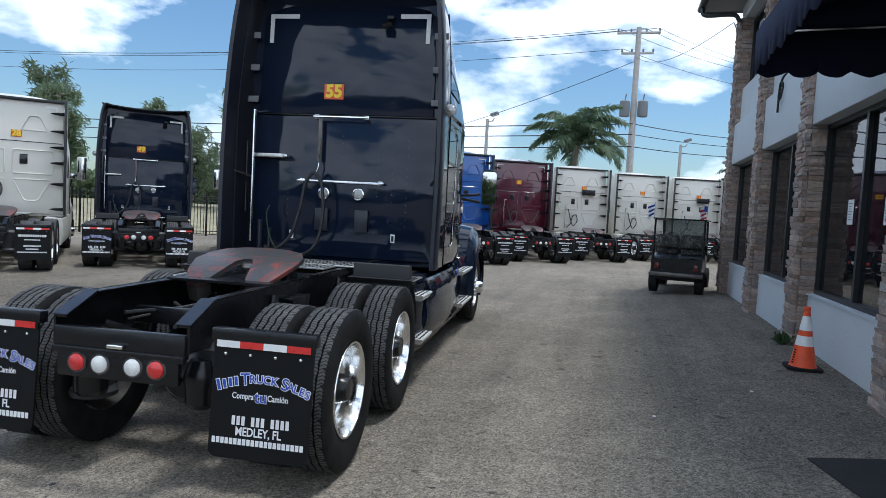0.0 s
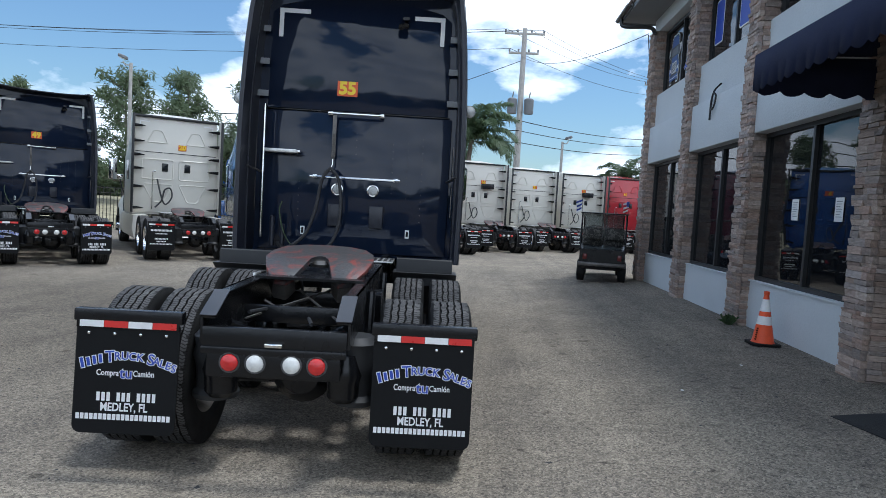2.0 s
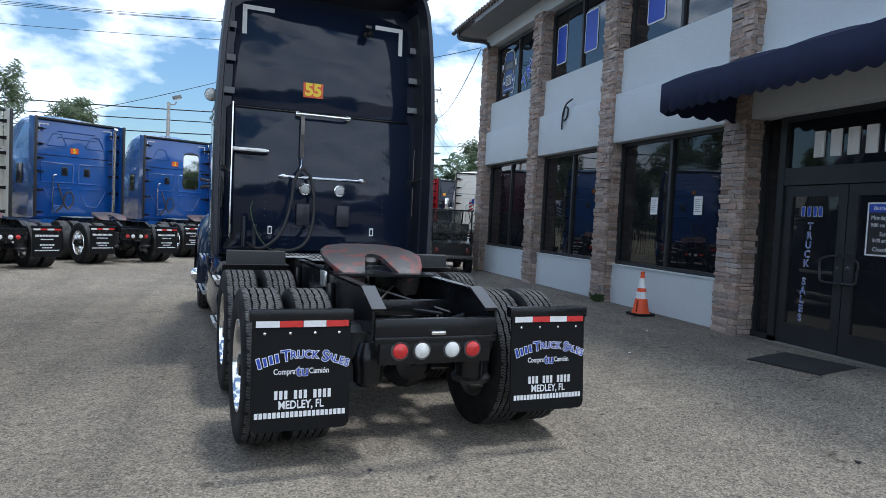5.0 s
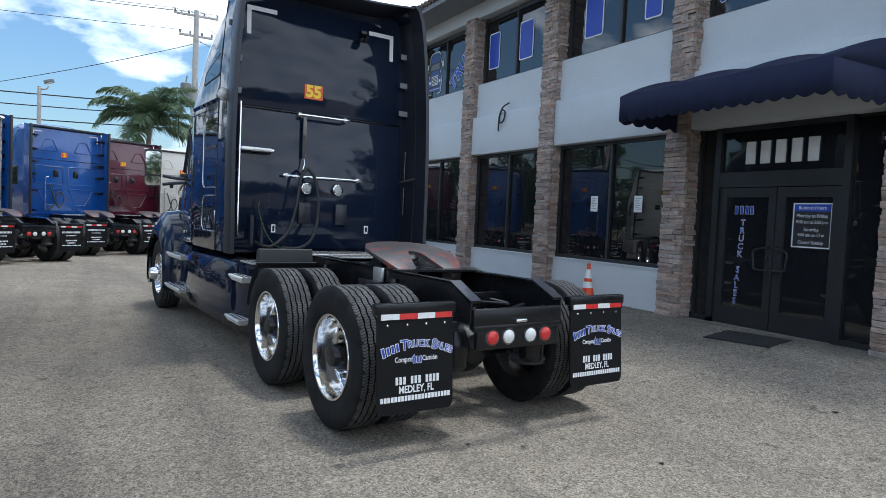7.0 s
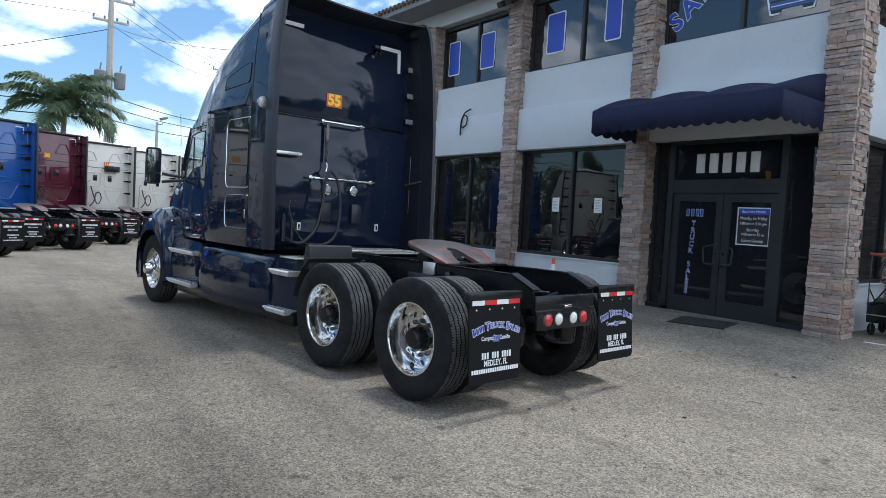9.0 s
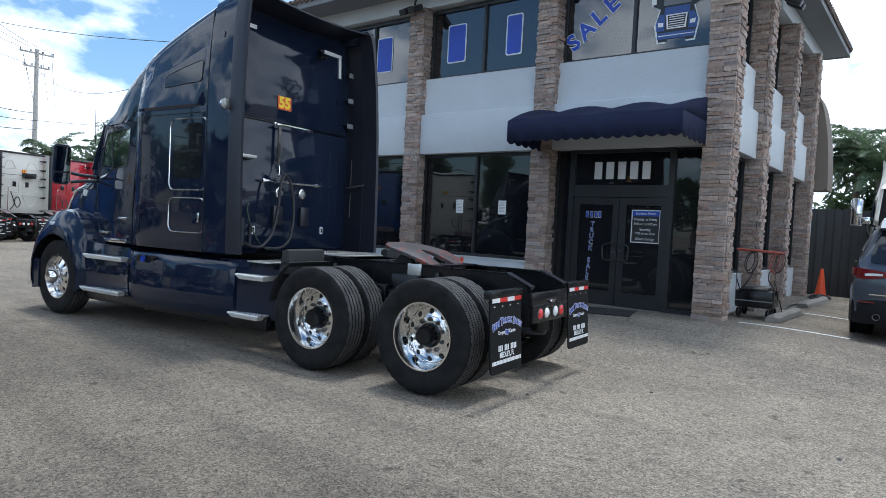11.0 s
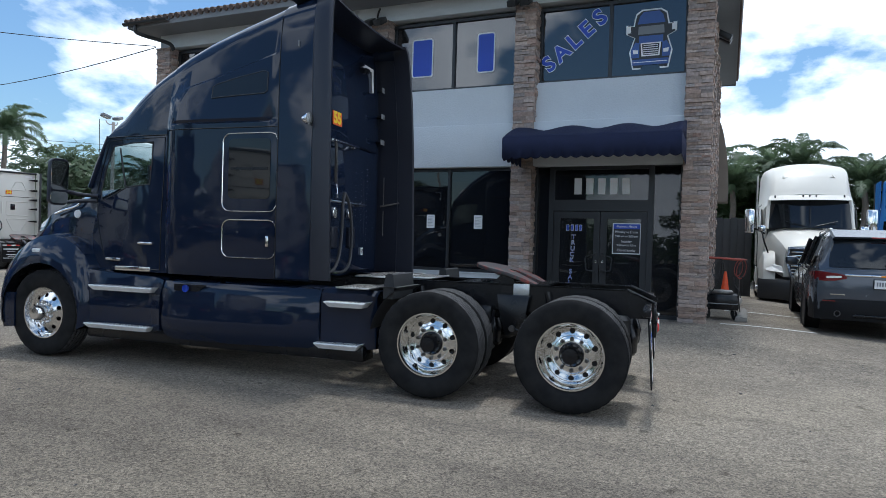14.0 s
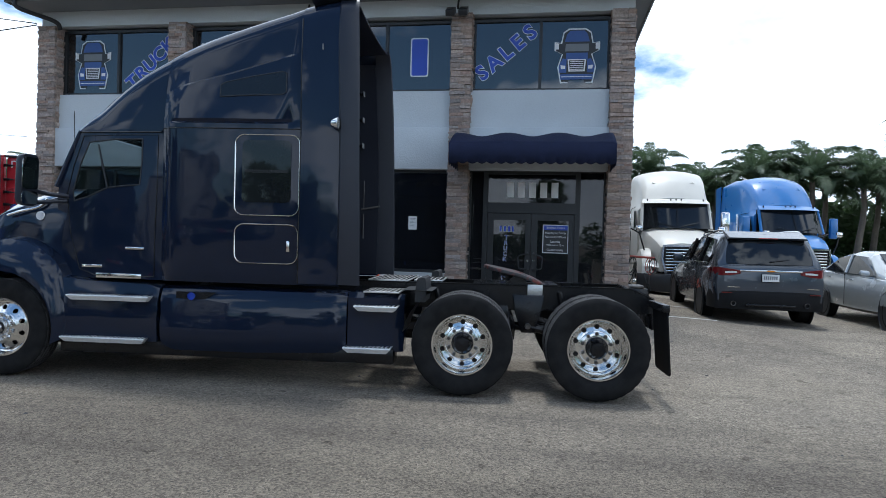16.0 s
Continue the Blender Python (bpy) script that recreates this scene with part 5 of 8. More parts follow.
def cab_roof_ring(y):
    """The roof over the doors: rises from the belt, and bows forward in the middle."""
    hw, hs, crown, bow = spline(CAB, y)
    zt = spline(ROOF, y)[0]
    rc = min(0.22, (zt - 2.555) * 0.75)
    right = [(hw, 2.555), (hw, 2.555 + (zt - rc - 2.555) * 0.15), (hw * 0.6 + hs * 0.4, 2.555 + (zt - rc - 2.555) * 0.5), (hs, zt - rc)]
    for a in (20, 40, 60, 80):
        right.append((hs - rc * (1 - math.cos(radians(a))), zt - rc + rc * math.sin(radians(a))))
    right += [((hs - rc) * 0.75, zt + crown * 0.45), ((hs - rc) * 0.5, zt + crown * 0.75), ((hs - rc) * 0.2, zt + crown)]
    return [(x, y + bow * (1 - (x / hw) ** 2), z) for x, z in right + [(-x, z) for x, z in reversed(right)]]


def door_x(y, z):
    """How far out the cab's side stands."""
    return spline([(5.10, 1.0), (5.5, 0.985), (6.0, 0.925), (6.4, 0.865)], y)[0] - 0.05 * smooth_step(1.5, 2.6, z)


def side_sheet(pts, s, x, dy=0.0, bm=None, thick=0.006):
    """A flat panel on a truck's side, drawn as (y, z) points, s: -1 left or 1 right."""
    return prism(pts, "x", s * x, s * (x + thick), bm=bm)


def ring_line(pts, r, closed=True):
    return tube(list(pts) + ([pts[0]] if closed else []), r, 6)


def hero_truck():
    t = thing("semi_truck", pose(-2.60, 2.90, 0.015, 0, 0, 5.0), "glossy dark navy sleeper tractor unit parked beside the office", "truck")
    chassis(t, 3.45, 7.2)
    # sleeper and cab shell
    ys = [3.595, 3.64, 3.70, 3.76, 3.82, 3.95, 4.1, 4.25, 4.4, 4.55, 4.7, 4.85, 4.95, 5.02, 5.06, 5.10, 5.13]
    part("sleeper_shell", loft([sleeper_ring(y) for y in ys]), "navy", t, smooth=27)
    part("cab_roof", loft([cab_roof_ring(5.13 + 1.03 * k / 14) for k in range(15)], caps=False, closed=False), "navy", t)
    glass_edge = [(5.40, 2.485), (5.70, 2.485), (6.02, 2.455), (6.12, 2.22), (6.19, 1.94), (6.17, 1.83), (6.0, 1.88), (5.78, 1.975), (5.60, 1.995), (5.41, 2.01), (5.40, 2.25)]
    door_edge = [(5.10, 2.565), (5.65, 2.565), (6.15, 2.565), (6.26, 2.25), (6.37, 2.02), (6.38, 1.85), (6.33, 1.40), (6.24, 1.03), (5.65, 1.03), (5.10, 1.03), (5.10, 2.0)]
    # windshield, curved
    xs = [-0.838 + 1.676 * k / 12 for k in range(13)]
    up = [(x, 6.16 + 0.13 * (1 - (x / 0.84) ** 2), 2.56 + 0.045 * (1 - (x / 0.84) ** 2)) for x in xs]
    dn = [(x * 1.02, 6.38 + 0.17 * (1 - (x / 0.84) ** 2), 2.0) for x in xs]
    ws = part("windshield", loft([up, [tuple((p + q) / 2 + (0.02 if i == 1 else 0) for i, (p, q) in enumerate(zip(a, c))) for a, c in zip(up, dn)], dn], caps=False, closed=False), "pane", t, "curved dark windshield")
    ws.visible_shadow = False
    for s in (-1, 1):
        part("a_pillar", tube(curve_points([(s * 0.838, 6.14, 2.575), (s * 0.848, 6.26, 2.30), (s * 0.856, 6.39, 1.98)], 5), 0.026, 8), "navy", t)
        rings = []
        for k in range(6):
            f = k / 5
            rings.append([(s * door_x(a[0] + (c[0] - a[0]) * f, a[1] + (c[1] - a[1]) * f), a[0] + (c[0] - a[0]) * f, a[1] + (c[1] - a[1]) * f) for a, c in zip(glass_edge, door_edge)])
        part("cab_side", loft(rings, caps=False), "navy", t)
    # rear wall pieces
    wall = part("rear_wall", box(-1.02, 1.02, 3.49, 3.53, 1.08, 2.58, 0.015), "navy", t)
    upper = prism([(-0.97, 2.60), (0.97, 2.60), (0.96, 3.62), (0.86, 3.70), (0.6, 3.76), (0.3, 3.79), (-0.3, 3.79), (-0.6, 3.76), (-0.86, 3.70), (-0.96, 3.62)], "y", 3.485, 3.525, 0.01, m=None)
    part("upper_rear_wall", upper, "navy", t)
    dots = bmesh.new()
    for x, z0, z1 in ((0.40, 1.75, 2.35), (0.56, 1.70, 2.40), (0.72, 1.45, 2.45), (-0.60, 1.45, 1.95), (0.0, 2.15, 2.45)):
        for k in range(int((z1 - z0) / 0.075)):
            lathe([(0.0, 0.0), (0.001, 0.004), (0.004, 0.0055)], 6, "y", dots, pose(x, 3.486, z0 + 0.075 * k))
    part("rivets", dots, "steel", wall)["kind"] = "stuff"
    part("wall_trim", box(-0.99, 0.99, 3.482, 3.495, 2.583, 2.597, 0.003), "black", wall)
    for s in (-1, 1):
        L = [(s * 0.885, 3.66), (s * 0.56, 3.66), (s * 0.56, 3.615), (s * 0.84, 3.615), (s * 0.84, 3.355), (s * 0.885, 3.355)]
        part("corner_reflector", prism(L, "y", 3.476, 3.484), "tape_white", t, "white corner reflector tape")
        # side extender: body-coloured panel, rubber trailing edge
        rows = [(1.05, 3.67, 3.26, 1.125), (1.8, 3.67, 3.26, 1.128), (2.6, 3.67, 3.27, 1.125), (2.9, 3.68, 3.285, 1.113), (3.2, 3.69, 3.30, 1.095), (3.5, 3.70, 3.315, 1.07), (3.68, 3.70, 3.325, 1.045), (3.78, 3.70, 3.33, 1.01), (3.835, 3.70, 3.33, 0.95), (3.85, 3.70, 3.33, 0.88)]
        def up(z, y):
            return z + 0.25 * max(0.0, (z - 3.2) / 0.65) * (3.70 - y)
        part("side_extender", loft([[(s * x, y0, up(z, y0)), (s * (x + 0.004), (y0 + y1) / 2, up(z, (y0 + y1) / 2)), (s * x, y1, up(z, y1)), (s * (x - 0.03), y1, up(z, y1) - 0.02), (s * (x - 0.03), y0, up(z, y0) - 0.02)] for z, y0, y1, x in rows]), "navy", t)
        part("extender_liner", loft([[(s * (x - 0.032), 3.60, z), (s * (x - 0.032), y1 + 0.01, z), (s * (x - 0.055), y1 + 0.01, z), (s * (x - 0.055), 3.60, z)] for z, y0, y1, x in rows[:-2]]), "navy_matt", t)
        part("extender_closure", box(min(s * 0.95, s * 1.075), max(s * 0.95, s * 1.075), 3.572, 3.61, 1.05, 3.42), "navy", t)
        rub = bmesh.new()
        rows = [(1.05, 3.05, 3.275, 1.15), (1.7, 3.065, 3.275, 1.158), (2.2, 3.08, 3.28, 1.158), (2.6, 3.09, 3.285, 1.15), (2.9, 3.10, 3.30, 1.136), (3.2, 3.11, 3.315, 1.118), (3.5, 3.125, 3.33, 1.092), (3.75, 3.14, 3.335, 1.06), (3.88, 3.15, 3.335, 1.02), (3.935, 3.16, 3.335, 0.96)]
        loft([[(s * (x - 0.05), y, z), (s * (x - 0.012), y - 0.008, z), (s * (x + 0.004), y + 0.03, z), (s * x, y2 - 0.02, z), (s * (x - 0.02), y2, z), (s * (x - 0.07), y2, z)] for z, y, y2, x in rows], bm=rub)
        part("extender_edge", rub, "navy_matt", t, "dark rubber trailing edge")
        for z in (2.735, 3.07, 3.41):
            part("extender_bracket", box(min(s * 0.95, s * 1.10), max(s * 0.95, s * 1.10), 3.475, 3.485, z - 0.032, z + 0.032, 0.004), "fascia", t)
            part("bracket_arm", box(min(s * 0.99, s * 1.06), max(s * 0.99, s * 1.06), 3.485, 3.60, z - 0.012, z + 0.012), "black", t)
        # two bright streaks of reflected light along the extender joint, shaped as thin rods
        for z0, z1 in ((1.52, 1.84), (1.92, 2.28)):
            part("hinge_rod", tube([(s * 1.05, 3.46, z0), (s * 1.05, 3.46, z1)], 0.006, 6), "steel", t)
        part("bracket_rod", tube([(s * 0.99, 3.48, 1.9), (s * 1.08, 3.25, 1.95)], 0.012, 6), "steel", t)
        # chrome round lamp on the side
        lamp = new("side_lamp")
        lamp.parent = t
        lamp.matrix_basis = pose(s * 1.185, 3.30, 2.635)
        part("bowl", lathe([(0.06, 0.0), (0.05, 0.035), (0.0, 0.062), (-0.02, 0.066)], 20, "y"), "chrome", lamp)
        part("lens", lathe([(-0.035, 0.0), (-0.03, 0.035), (-0.02, 0.062)], 20, "y"), "lamp_glass", lamp)
        part("foot", box(min(0, -s * 0.06), max(0, -s * 0.06), -0.02, 0.05, -0.03, 0.0, 0.006), "chrome", lamp)
    # roof trailing header
    n = 12
    rows = []
    for z_off, y in ((0.0, 3.62), (0.03, 3.30), (0.022, 3.17), (0.004, 3.17), (0.002, 3.30), (-0.03, 3.62)):
        rows.append([((k / n * 2 - 1) * 1.05, y, 3.845 + 0.07 * abs(k / n * 2 - 1) ** 2.2 + z_off) for k in range(n + 1)])
    part("roof_header", loft(list(zip(*rows))), "navy_matt", t)
    # things on the rear wall
    def grab(pts, r=0.014, name="grab_bar", mat="chrome"):
        g = part(name, tube(curve_points(pts, 5), r, 8), mat, t)
        return g
    for z, a, c in ((2.565, -0.285, 0.262), (1.885, -0.425, 0.445)):
        grab([(a, 3.49, z), (a, 3.42, z), (a + 0.03, 3.405, z), (c - 0.03, 3.405, z), (c, 3.42, z), (c, 3.49, z)])
        for x in (a, c):
            part("bar_end", box(x - 0.025, x + 0.025, 3.44, 3.495, z - 0.02, z + 0.025, 0.006), "chrome", t)
    grab([(-0.965, 3.49, 2.60), (-0.965, 3.40, 2.60), (-0.965, 3.385, 2.55), (-0.965, 3.385, 1.9), (-0.965, 3.385, 1.27), (-0.965, 3.40, 1.22), (-1.0, 3.48, 1.2)], 0.016, "ladder_rail")
    part("step_plate", box(-0.955, -0.62, 3.36, 3.49, 2.115, 2.155, 0.008), "tread", t, "bright tread step")
    part("step_end", box(-0.62, -0.585, 3.39, 3.47, 2.12, 2.15, 0.005), "alu", t)
    for x, z in ((-0.18, 1.76), (0.205, 1.765)):
        w = new("work_lamp")
        w.parent = t
        w.matrix_basis = pose(x, 3.48, z)
        part("rim", lathe([(0.0, 0.065), (-0.03, 0.064), (-0.035, 0.052)], 20, "y"), "chrome", w)
        part("lens", lathe([(-0.03, 0.0), (-0.032, 0.03), (-0.026, 0.053)], 20, "y"), "lamp_glass", w)
    for x in (-0.195, 0.25):
        part("vent_box", box(x - 0.075, x + 0.075, 3.44, 3.49, 1.36, 1.60, 0.012), "navy_matt", t)
    for x, z in ((-0.54, 1.30), (0.595, 1.315)):
        pl = part("latch_plate", box(x - 0.022, x + 0.022, 3.478, 3.49, z - 0.045, z + 0.045), "ink_white", t)
        part("latch_hole", box(x - 0.012, x + 0.012, 3.475, 3.479, z - 0.03, z + 0.03), "black", pl)
    lamp = part("camera_bracket", box(0.43, 0.50, 3.42, 3.49, 3.60, 3.63), "black", t)
    part("load_lamp", lathe([(-0.06, 0.0), (-0.055, 0.03), (0.0, 0.035), (0.03, 0.02), (0.03, 0.0)], 12, "y", None, pose(0.42, 3.42, 3.53, 25, 0, 0)), "black", t)
    part("load_lamp", lathe([(-0.06, 0.0), (-0.055, 0.03), (0.0, 0.035), (0.03, 0.02), (0.03, 0.0)], 12, "y", None, pose(0.47, 3.40, 3.54, 25, 0, 0)), "black", t)
    # air lines hung from a strap
    part("hose_strap", box(-0.255, -0.215, 3.425, 3.44, 2.10, 2.55), "steel", t)
    part("spring", tube([(-0.235 + 0.014 * math.cos(k * 1.3), 3.42 + 0.014 * math.sin(k * 1.3), 2.35 - k * 0.0035) for k in range(80)], 0.004, 5), "steel", t)
    part("hook", tube(curve_points([(-0.235, 3.42, 2.08), (-0.235, 3.41, 2.02), (-0.255, 3.40, 1.96), (-0.235, 3.40, 1.93)], 5), 0.008, 6), "chrome", t)
    def coil(pts, r, name):
        part(name, tube(curve_points(pts, 14), r, 8), "hose", t)
    coil([(-0.24, 3.36, 1.98), (-0.32, 3.34, 1.85), (-0.37, 3.32, 1.55), (-0.46, 3.30, 1.28), (-0.62, 3.28, 1.13), (-0.72, 3.32, 1.12), (-0.78, 3.42, 1.16)], 0.018, "air_hose")
    coil([(-0.24, 3.36, 1.98), (-0.15, 3.35, 1.86), (-0.11, 3.33, 1.6), (-0.13, 3.32, 1.35), (-0.2, 3.31, 1.18), (-0.33, 3.32, 1.10), (-0.5, 3.36, 1.1)], 0.018, "air_hose")
    part("air_tap", tube([(-0.83, 3.38, 1.13), (-0.83, 3.38, 1.44)], 0.028, 10), "navy_matt", t, "dark line holder")
    part("air_tap", tube([(-0.72, 3.38, 1.13), (-0.72, 3.38, 1.36)], 0.024, 10), "navy_matt", t)
    part("cable", tube(curve_points([(-0.74, 3.40, 1.60), (-0.76, 3.38, 1.50), (-0.70, 3.34, 1.28), (-0.58, 3.32, 1.12), (-0.4, 3.34, 1.08)], 8), 0.007, 6), "leaf", t, "thin green cable")
    # the rear wall stands a little inside the extenders, and leans forward above its seam
    SET_IN = ("rear_wall", "upper_rear_wall", "corner_reflector", "grab_bar", "bar_end", "ladder_rail", "step_plate", "step_end", "vent_box", "latch_plate", "camera_bracket", "load_lamp", "hose_strap", "spring", "hook")
    for ob in t.children_recursive:
        plain = ob.name.split(".")[0]
        if ob.type == "MESH" and (plain in SET_IN or (ob.parent.name.split(".")[0] in SET_IN)):
            for v in ob.data.vertices:
                v.co.y += 0.055 + 0.045 * max(0.0, v.co.z - 2.6)
        elif plain == "work_lamp":
            ob.location.y += 0.055
    # number card
    card = new("number_card")
    card.parent = t
    card.matrix_basis = pose(-0.124, 3.541, 2.84, -2.6)
    part("card", box(-0.108, 0.108, 0.0, 0.006, -0.08, 0.08), "sticker_red", card)
    part("number_print", letters("55", 0.185, pose(0, -0.002, 0, 90), None, 0.001, offset=0.008), "sticker_yellow", card, smooth=0)
    # deck between the rails and tanks behind the cab
    def tread_plate(x0, x1, y0, y1, z, label=""):
        plate = part("deck_plate", box(x0, x1, y0, y1, z - 0.016, z, 0.004), "tread", t, label)
        grip = bmesh.new()
        for i in range(int((x1 - x0) / 0.0525)):
            for j in range(int((y1 - y0) / 0.05)):
                box(-0.02, 0.02, -0.005, 0.005, 0, 0.006, 0, grip, pose(x0 + 0.03 + 0.0525 * i, y0 + 0.03 + 0.05 * j, z - 0.004, 0, 0, 45 if (i + j) % 2 else -45))
        part("grip_pattern", grip, "black", plate, smooth=0)["kind"] = "stuff"
    tread_plate(-0.50, 0.50, 2.64, 3.08, 1.082, "bright diamond tread deck plate")
    tread_plate(-0.32, 0.32, 2.28, 2.60, 1.082)
    for s in (-1, 1):
        tread_plate(min(s * 0.54, s * 1.05), max(s * 0.54, s * 1.05), 2.66, 3.02, 0.992)
        # upright rubber splash flap before the wheels
        flap = [[(s * x, y, z) for y, z in ((2.40, 0.90), (2.385, 1.02), (2.40, 1.135), (2.425, 1.145), (2.48, 1.13), (2.50, 1.0), (2.50, 0.90))] for x in (0.55, 0.62, 0.98, 1.06)]
        part("splash_flap", loft(flap), "fairing", t, "matte black rubber splash flap")
    for s in (-1, 1):
        fend = [(2.62 + 0.0, 1.02)] + [(2.02 + 0.60 * math.cos(math.radians(a)), 0.5 + 0.60 * math.sin(math.radians(a))) for a in range(60, 5, -10)]
        part("quarter_fender", loft([[(s * 0.52, y, z) for y, z in fend], [(s * 1.10, y, z) for y, z in fend]], caps=False, closed=False), "fairing", t)
    part("rail_plate", box(-0.445, -0.425, 1.20, 1.36, 0.96, 1.07, 0.004), "tread", t)
    # side panels, tanks, steps, doors
    for s in (-1, 1):
        rings = []
        for y, x, zt, zb in ((3.18, 1.085, 0.965, 0.40), (3.30, 1.11, 0.975, 0.36), (4.2, 1.125, 0.975, 0.33), (4.95, 1.12, 0.975, 0.33), (5.10, 1.09, 0.97, 0.36)):
            zm = (zt + zb) / 2
            rings.append([(s * 0.75, y, zb), (s * (x - 0.06), y, zb), (s * (x - 0.01), y, zb + 0.10), (s * x, y, zm - 0.08), (s * (x - 0.018), y, zm + 0.02), (s * (x - 0.01), y, zt - 0.12), (s * (x - 0.06), y, zt - 0.02), (s * (x - 0.12), y, zt), (s * 0.75, y, zt)])
        part("tank_fairing", loft(rings), "navy", t)
        recess = part("fuel_recess", side_sheet([(4.92, 0.86), (4.62, 0.86), (4.50, 0.93), (4.92, 0.93)], s, 1.10, thick=0.012), "black", t)
        part("fuel_cap", lathe([(0, 0.0), (0, 0.035), (-0.02, 0.04)], 14, "x", None, pose(s * 1.125, 4.75, 0.89)), "ink_blue", t)
        lower = box(min(s * 0.78, s * 1.04), max(s * 0.78, s * 1.04), 2.70, 6.2, 0.26, 0.42, 0.03)
        part("lower_skirt", lower, "black", t)
        # rear step housing
        rings = [[(s * 0.75, y, 0.38), (s * x, y, 0.38), (s * (x + 0.0), y, zt - 0.05), (s * (x - 0.06), y, zt), (s * 0.75, y, zt)] for y, x, zt in ((2.62, 0.92, 0.95), (2.75, 1.0, 0.972), (3.17, 1.05, 0.972))]
        part("rear_step_housing", loft(rings), "navy", t)
        for y0, y1, z in ((2.66, 3.10, 0.80), (2.72, 3.20, 0.385), (5.20, 6.08, 0.815), (5.24, 6.14, 0.385)):
            st = [(s * 0.88, z - 0.0), (s * 1.10, z - 0.01), (s * 1.125, z + 0.02), (s * 1.10, z + 0.05), (s * 0.88, z + 0.06)]
            st = [(s * 0.86, z + 0.055), (s * 1.135, z + 0.05), (s * 1.14, z + 0.04), (s * 1.115, z - 0.005), (s * 0.86, z - 0.005)]
            sb = loft([[(x, y, q) for x, q in st] for y in (y0, (y0 + y1) / 2, y1)])
            for v in sb.verts:
                if v.co.z < z + 0.03:
                    v.co.y += 0.045 if v.co.y < y0 + 0.05 else (-0.045 if v.co.y > y1 - 0.05 else 0)
            step = part("step", sb, "step_alu", t, "bright aluminium tread step", smooth=20)
            ribs = bmesh.new()
            for i in range(int((y1 - y0) / 0.042)):
                for j in range(5):
                    box(-0.014, 0.014, -0.005, 0.005, 0, 0.004, 0, ribs, pose(s * (0.93 + 0.044 * j), y0 + 0.03 + 0.042 * i, z + 0.0515, 0, 0, 90 if (i + j) % 2 else 45))
            ribs = part("grip_pattern", ribs, "black", step, smooth=0)
            ribs["kind"] = "stuff"
        rings = [[(s * 0.78, y, 0.40), (s * x, y, 0.40), (s * (x + 0.015), y, 0.62), (s * (x - 0.0), y, 0.80), (s * (x - 0.05), y, zt - 0.02), (s * (x - 0.12), y, zt), (s * 0.78, y, zt)] for y, x, zt in ((5.14, 1.07, 0.97), (5.3, 1.03, 1.0), (5.9, 1.03, 1.02), (6.18, 1.08, 1.05))]
        part("cab_step_housing", loft(rings), "navy", t)
        # doors and hatches, edged with bright trim
        def trim(y0, y1, z0, z1, x, r, name):
            pts = [(s * x, p[0], p[1]) for p in round_rect(y1 - y0, z1 - z0, r, 5, (y0 + y1) / 2, (z0 + z1) / 2)]
            return part(name, ring_line(pts, 0.007), "alu", t)
        trim(3.685, 4.345, 1.72, 2.525, 1.102, 0.09, "window_trim")
        trim(3.685, 4.335, 1.24, 1.63, 1.102, 0.09, "hatch_trim")
        sw = part("sleeper_window", side_sheet(round_rect(0.50, 0.62, 0.05, 4, 4.02, 2.16), s, 1.097, thick=0.008), "pane_dark", t)
        part("window_bar", side_sheet([(3.80, 2.145), (4.24, 2.145), (4.24, 2.175), (3.80, 2.175)], s, 1.105, thick=0.006), "black", sw)
        pts = [(4.53, 2.91), (4.20, 2.925), (3.88, 2.935), (3.845, 2.96), (3.85, 3.15), (3.89, 3.17), (4.20, 3.12), (4.48, 3.06), (4.53, 3.03)]
        part("upper_window", loft([[(s * (sleeper_x(y, z) + o), y, z) for y, z in pts] for o in (-0.02, 0.006)]), "pane_dark", t)
        part("upper_window_seal", ring_line([(s * (sleeper_x(y, z) + 0.004), y, z) for y, z in pts], 0.006), "fairing", t)
        handle = part("hatch_handle", box(min(s * 1.10, s * 1.115), max(s * 1.10, s * 1.115), 3.765, 3.80, 1.36, 1.47, 0.005), "chrome", t)
        # cab door: seams, window, handle
        dw = part("door_window", loft([[(s * (door_x(y, z) + o), y, z) for y, z in glass_edge] for o in (-0.014, -0.006)]), "pane", t)
        dw.visible_shadow = False
        part("window_seal", ring_line([(s * door_x(y, z), y, z) for y, z in glass_edge], 0.008), "fairing", dw)
        seam = [(s * (door_x(y, z) + 0.001), y, z) for y, z in ((5.22, 1.06), (5.22, 1.6), (5.22, 2.1), (5.23, 2.53), (5.6, 2.53), (6.09, 2.52), (6.20, 2.2), (6.26, 1.9), (6.2, 1.5), (6.08, 1.12), (5.9, 1.06), (5.22, 1.06))]
        part("door_seam", tube(seam, 0.005, 6), "black", t)
        part("mirror_glass_bar", tube([(s * (door_x(5.78, 1.98) + 0.004), 5.78, 1.98), (s * (door_x(5.92, 2.43) - 0.004), 5.92, 2.43)], 0.010, 6), "fairing", dw)
        part("door_handle", box(min(s * 0.98, s * 1.01), max(s * 0.98, s * 1.01), 5.33, 5.53, 1.335, 1.365, 0.008), "chrome", t)
        part("name_bar", box(min(s * 0.95, s * 0.972), max(s * 0.95, s * 0.972), 5.80, 6.02, 1.14, 1.17, 0.003), "alu", t)
        part("kick_plate", box(min(s * 0.95, s * 0.995), max(s * 0.95, s * 0.995), 5.36, 5.85, 1.035, 1.085, 0.004), "alu", t)
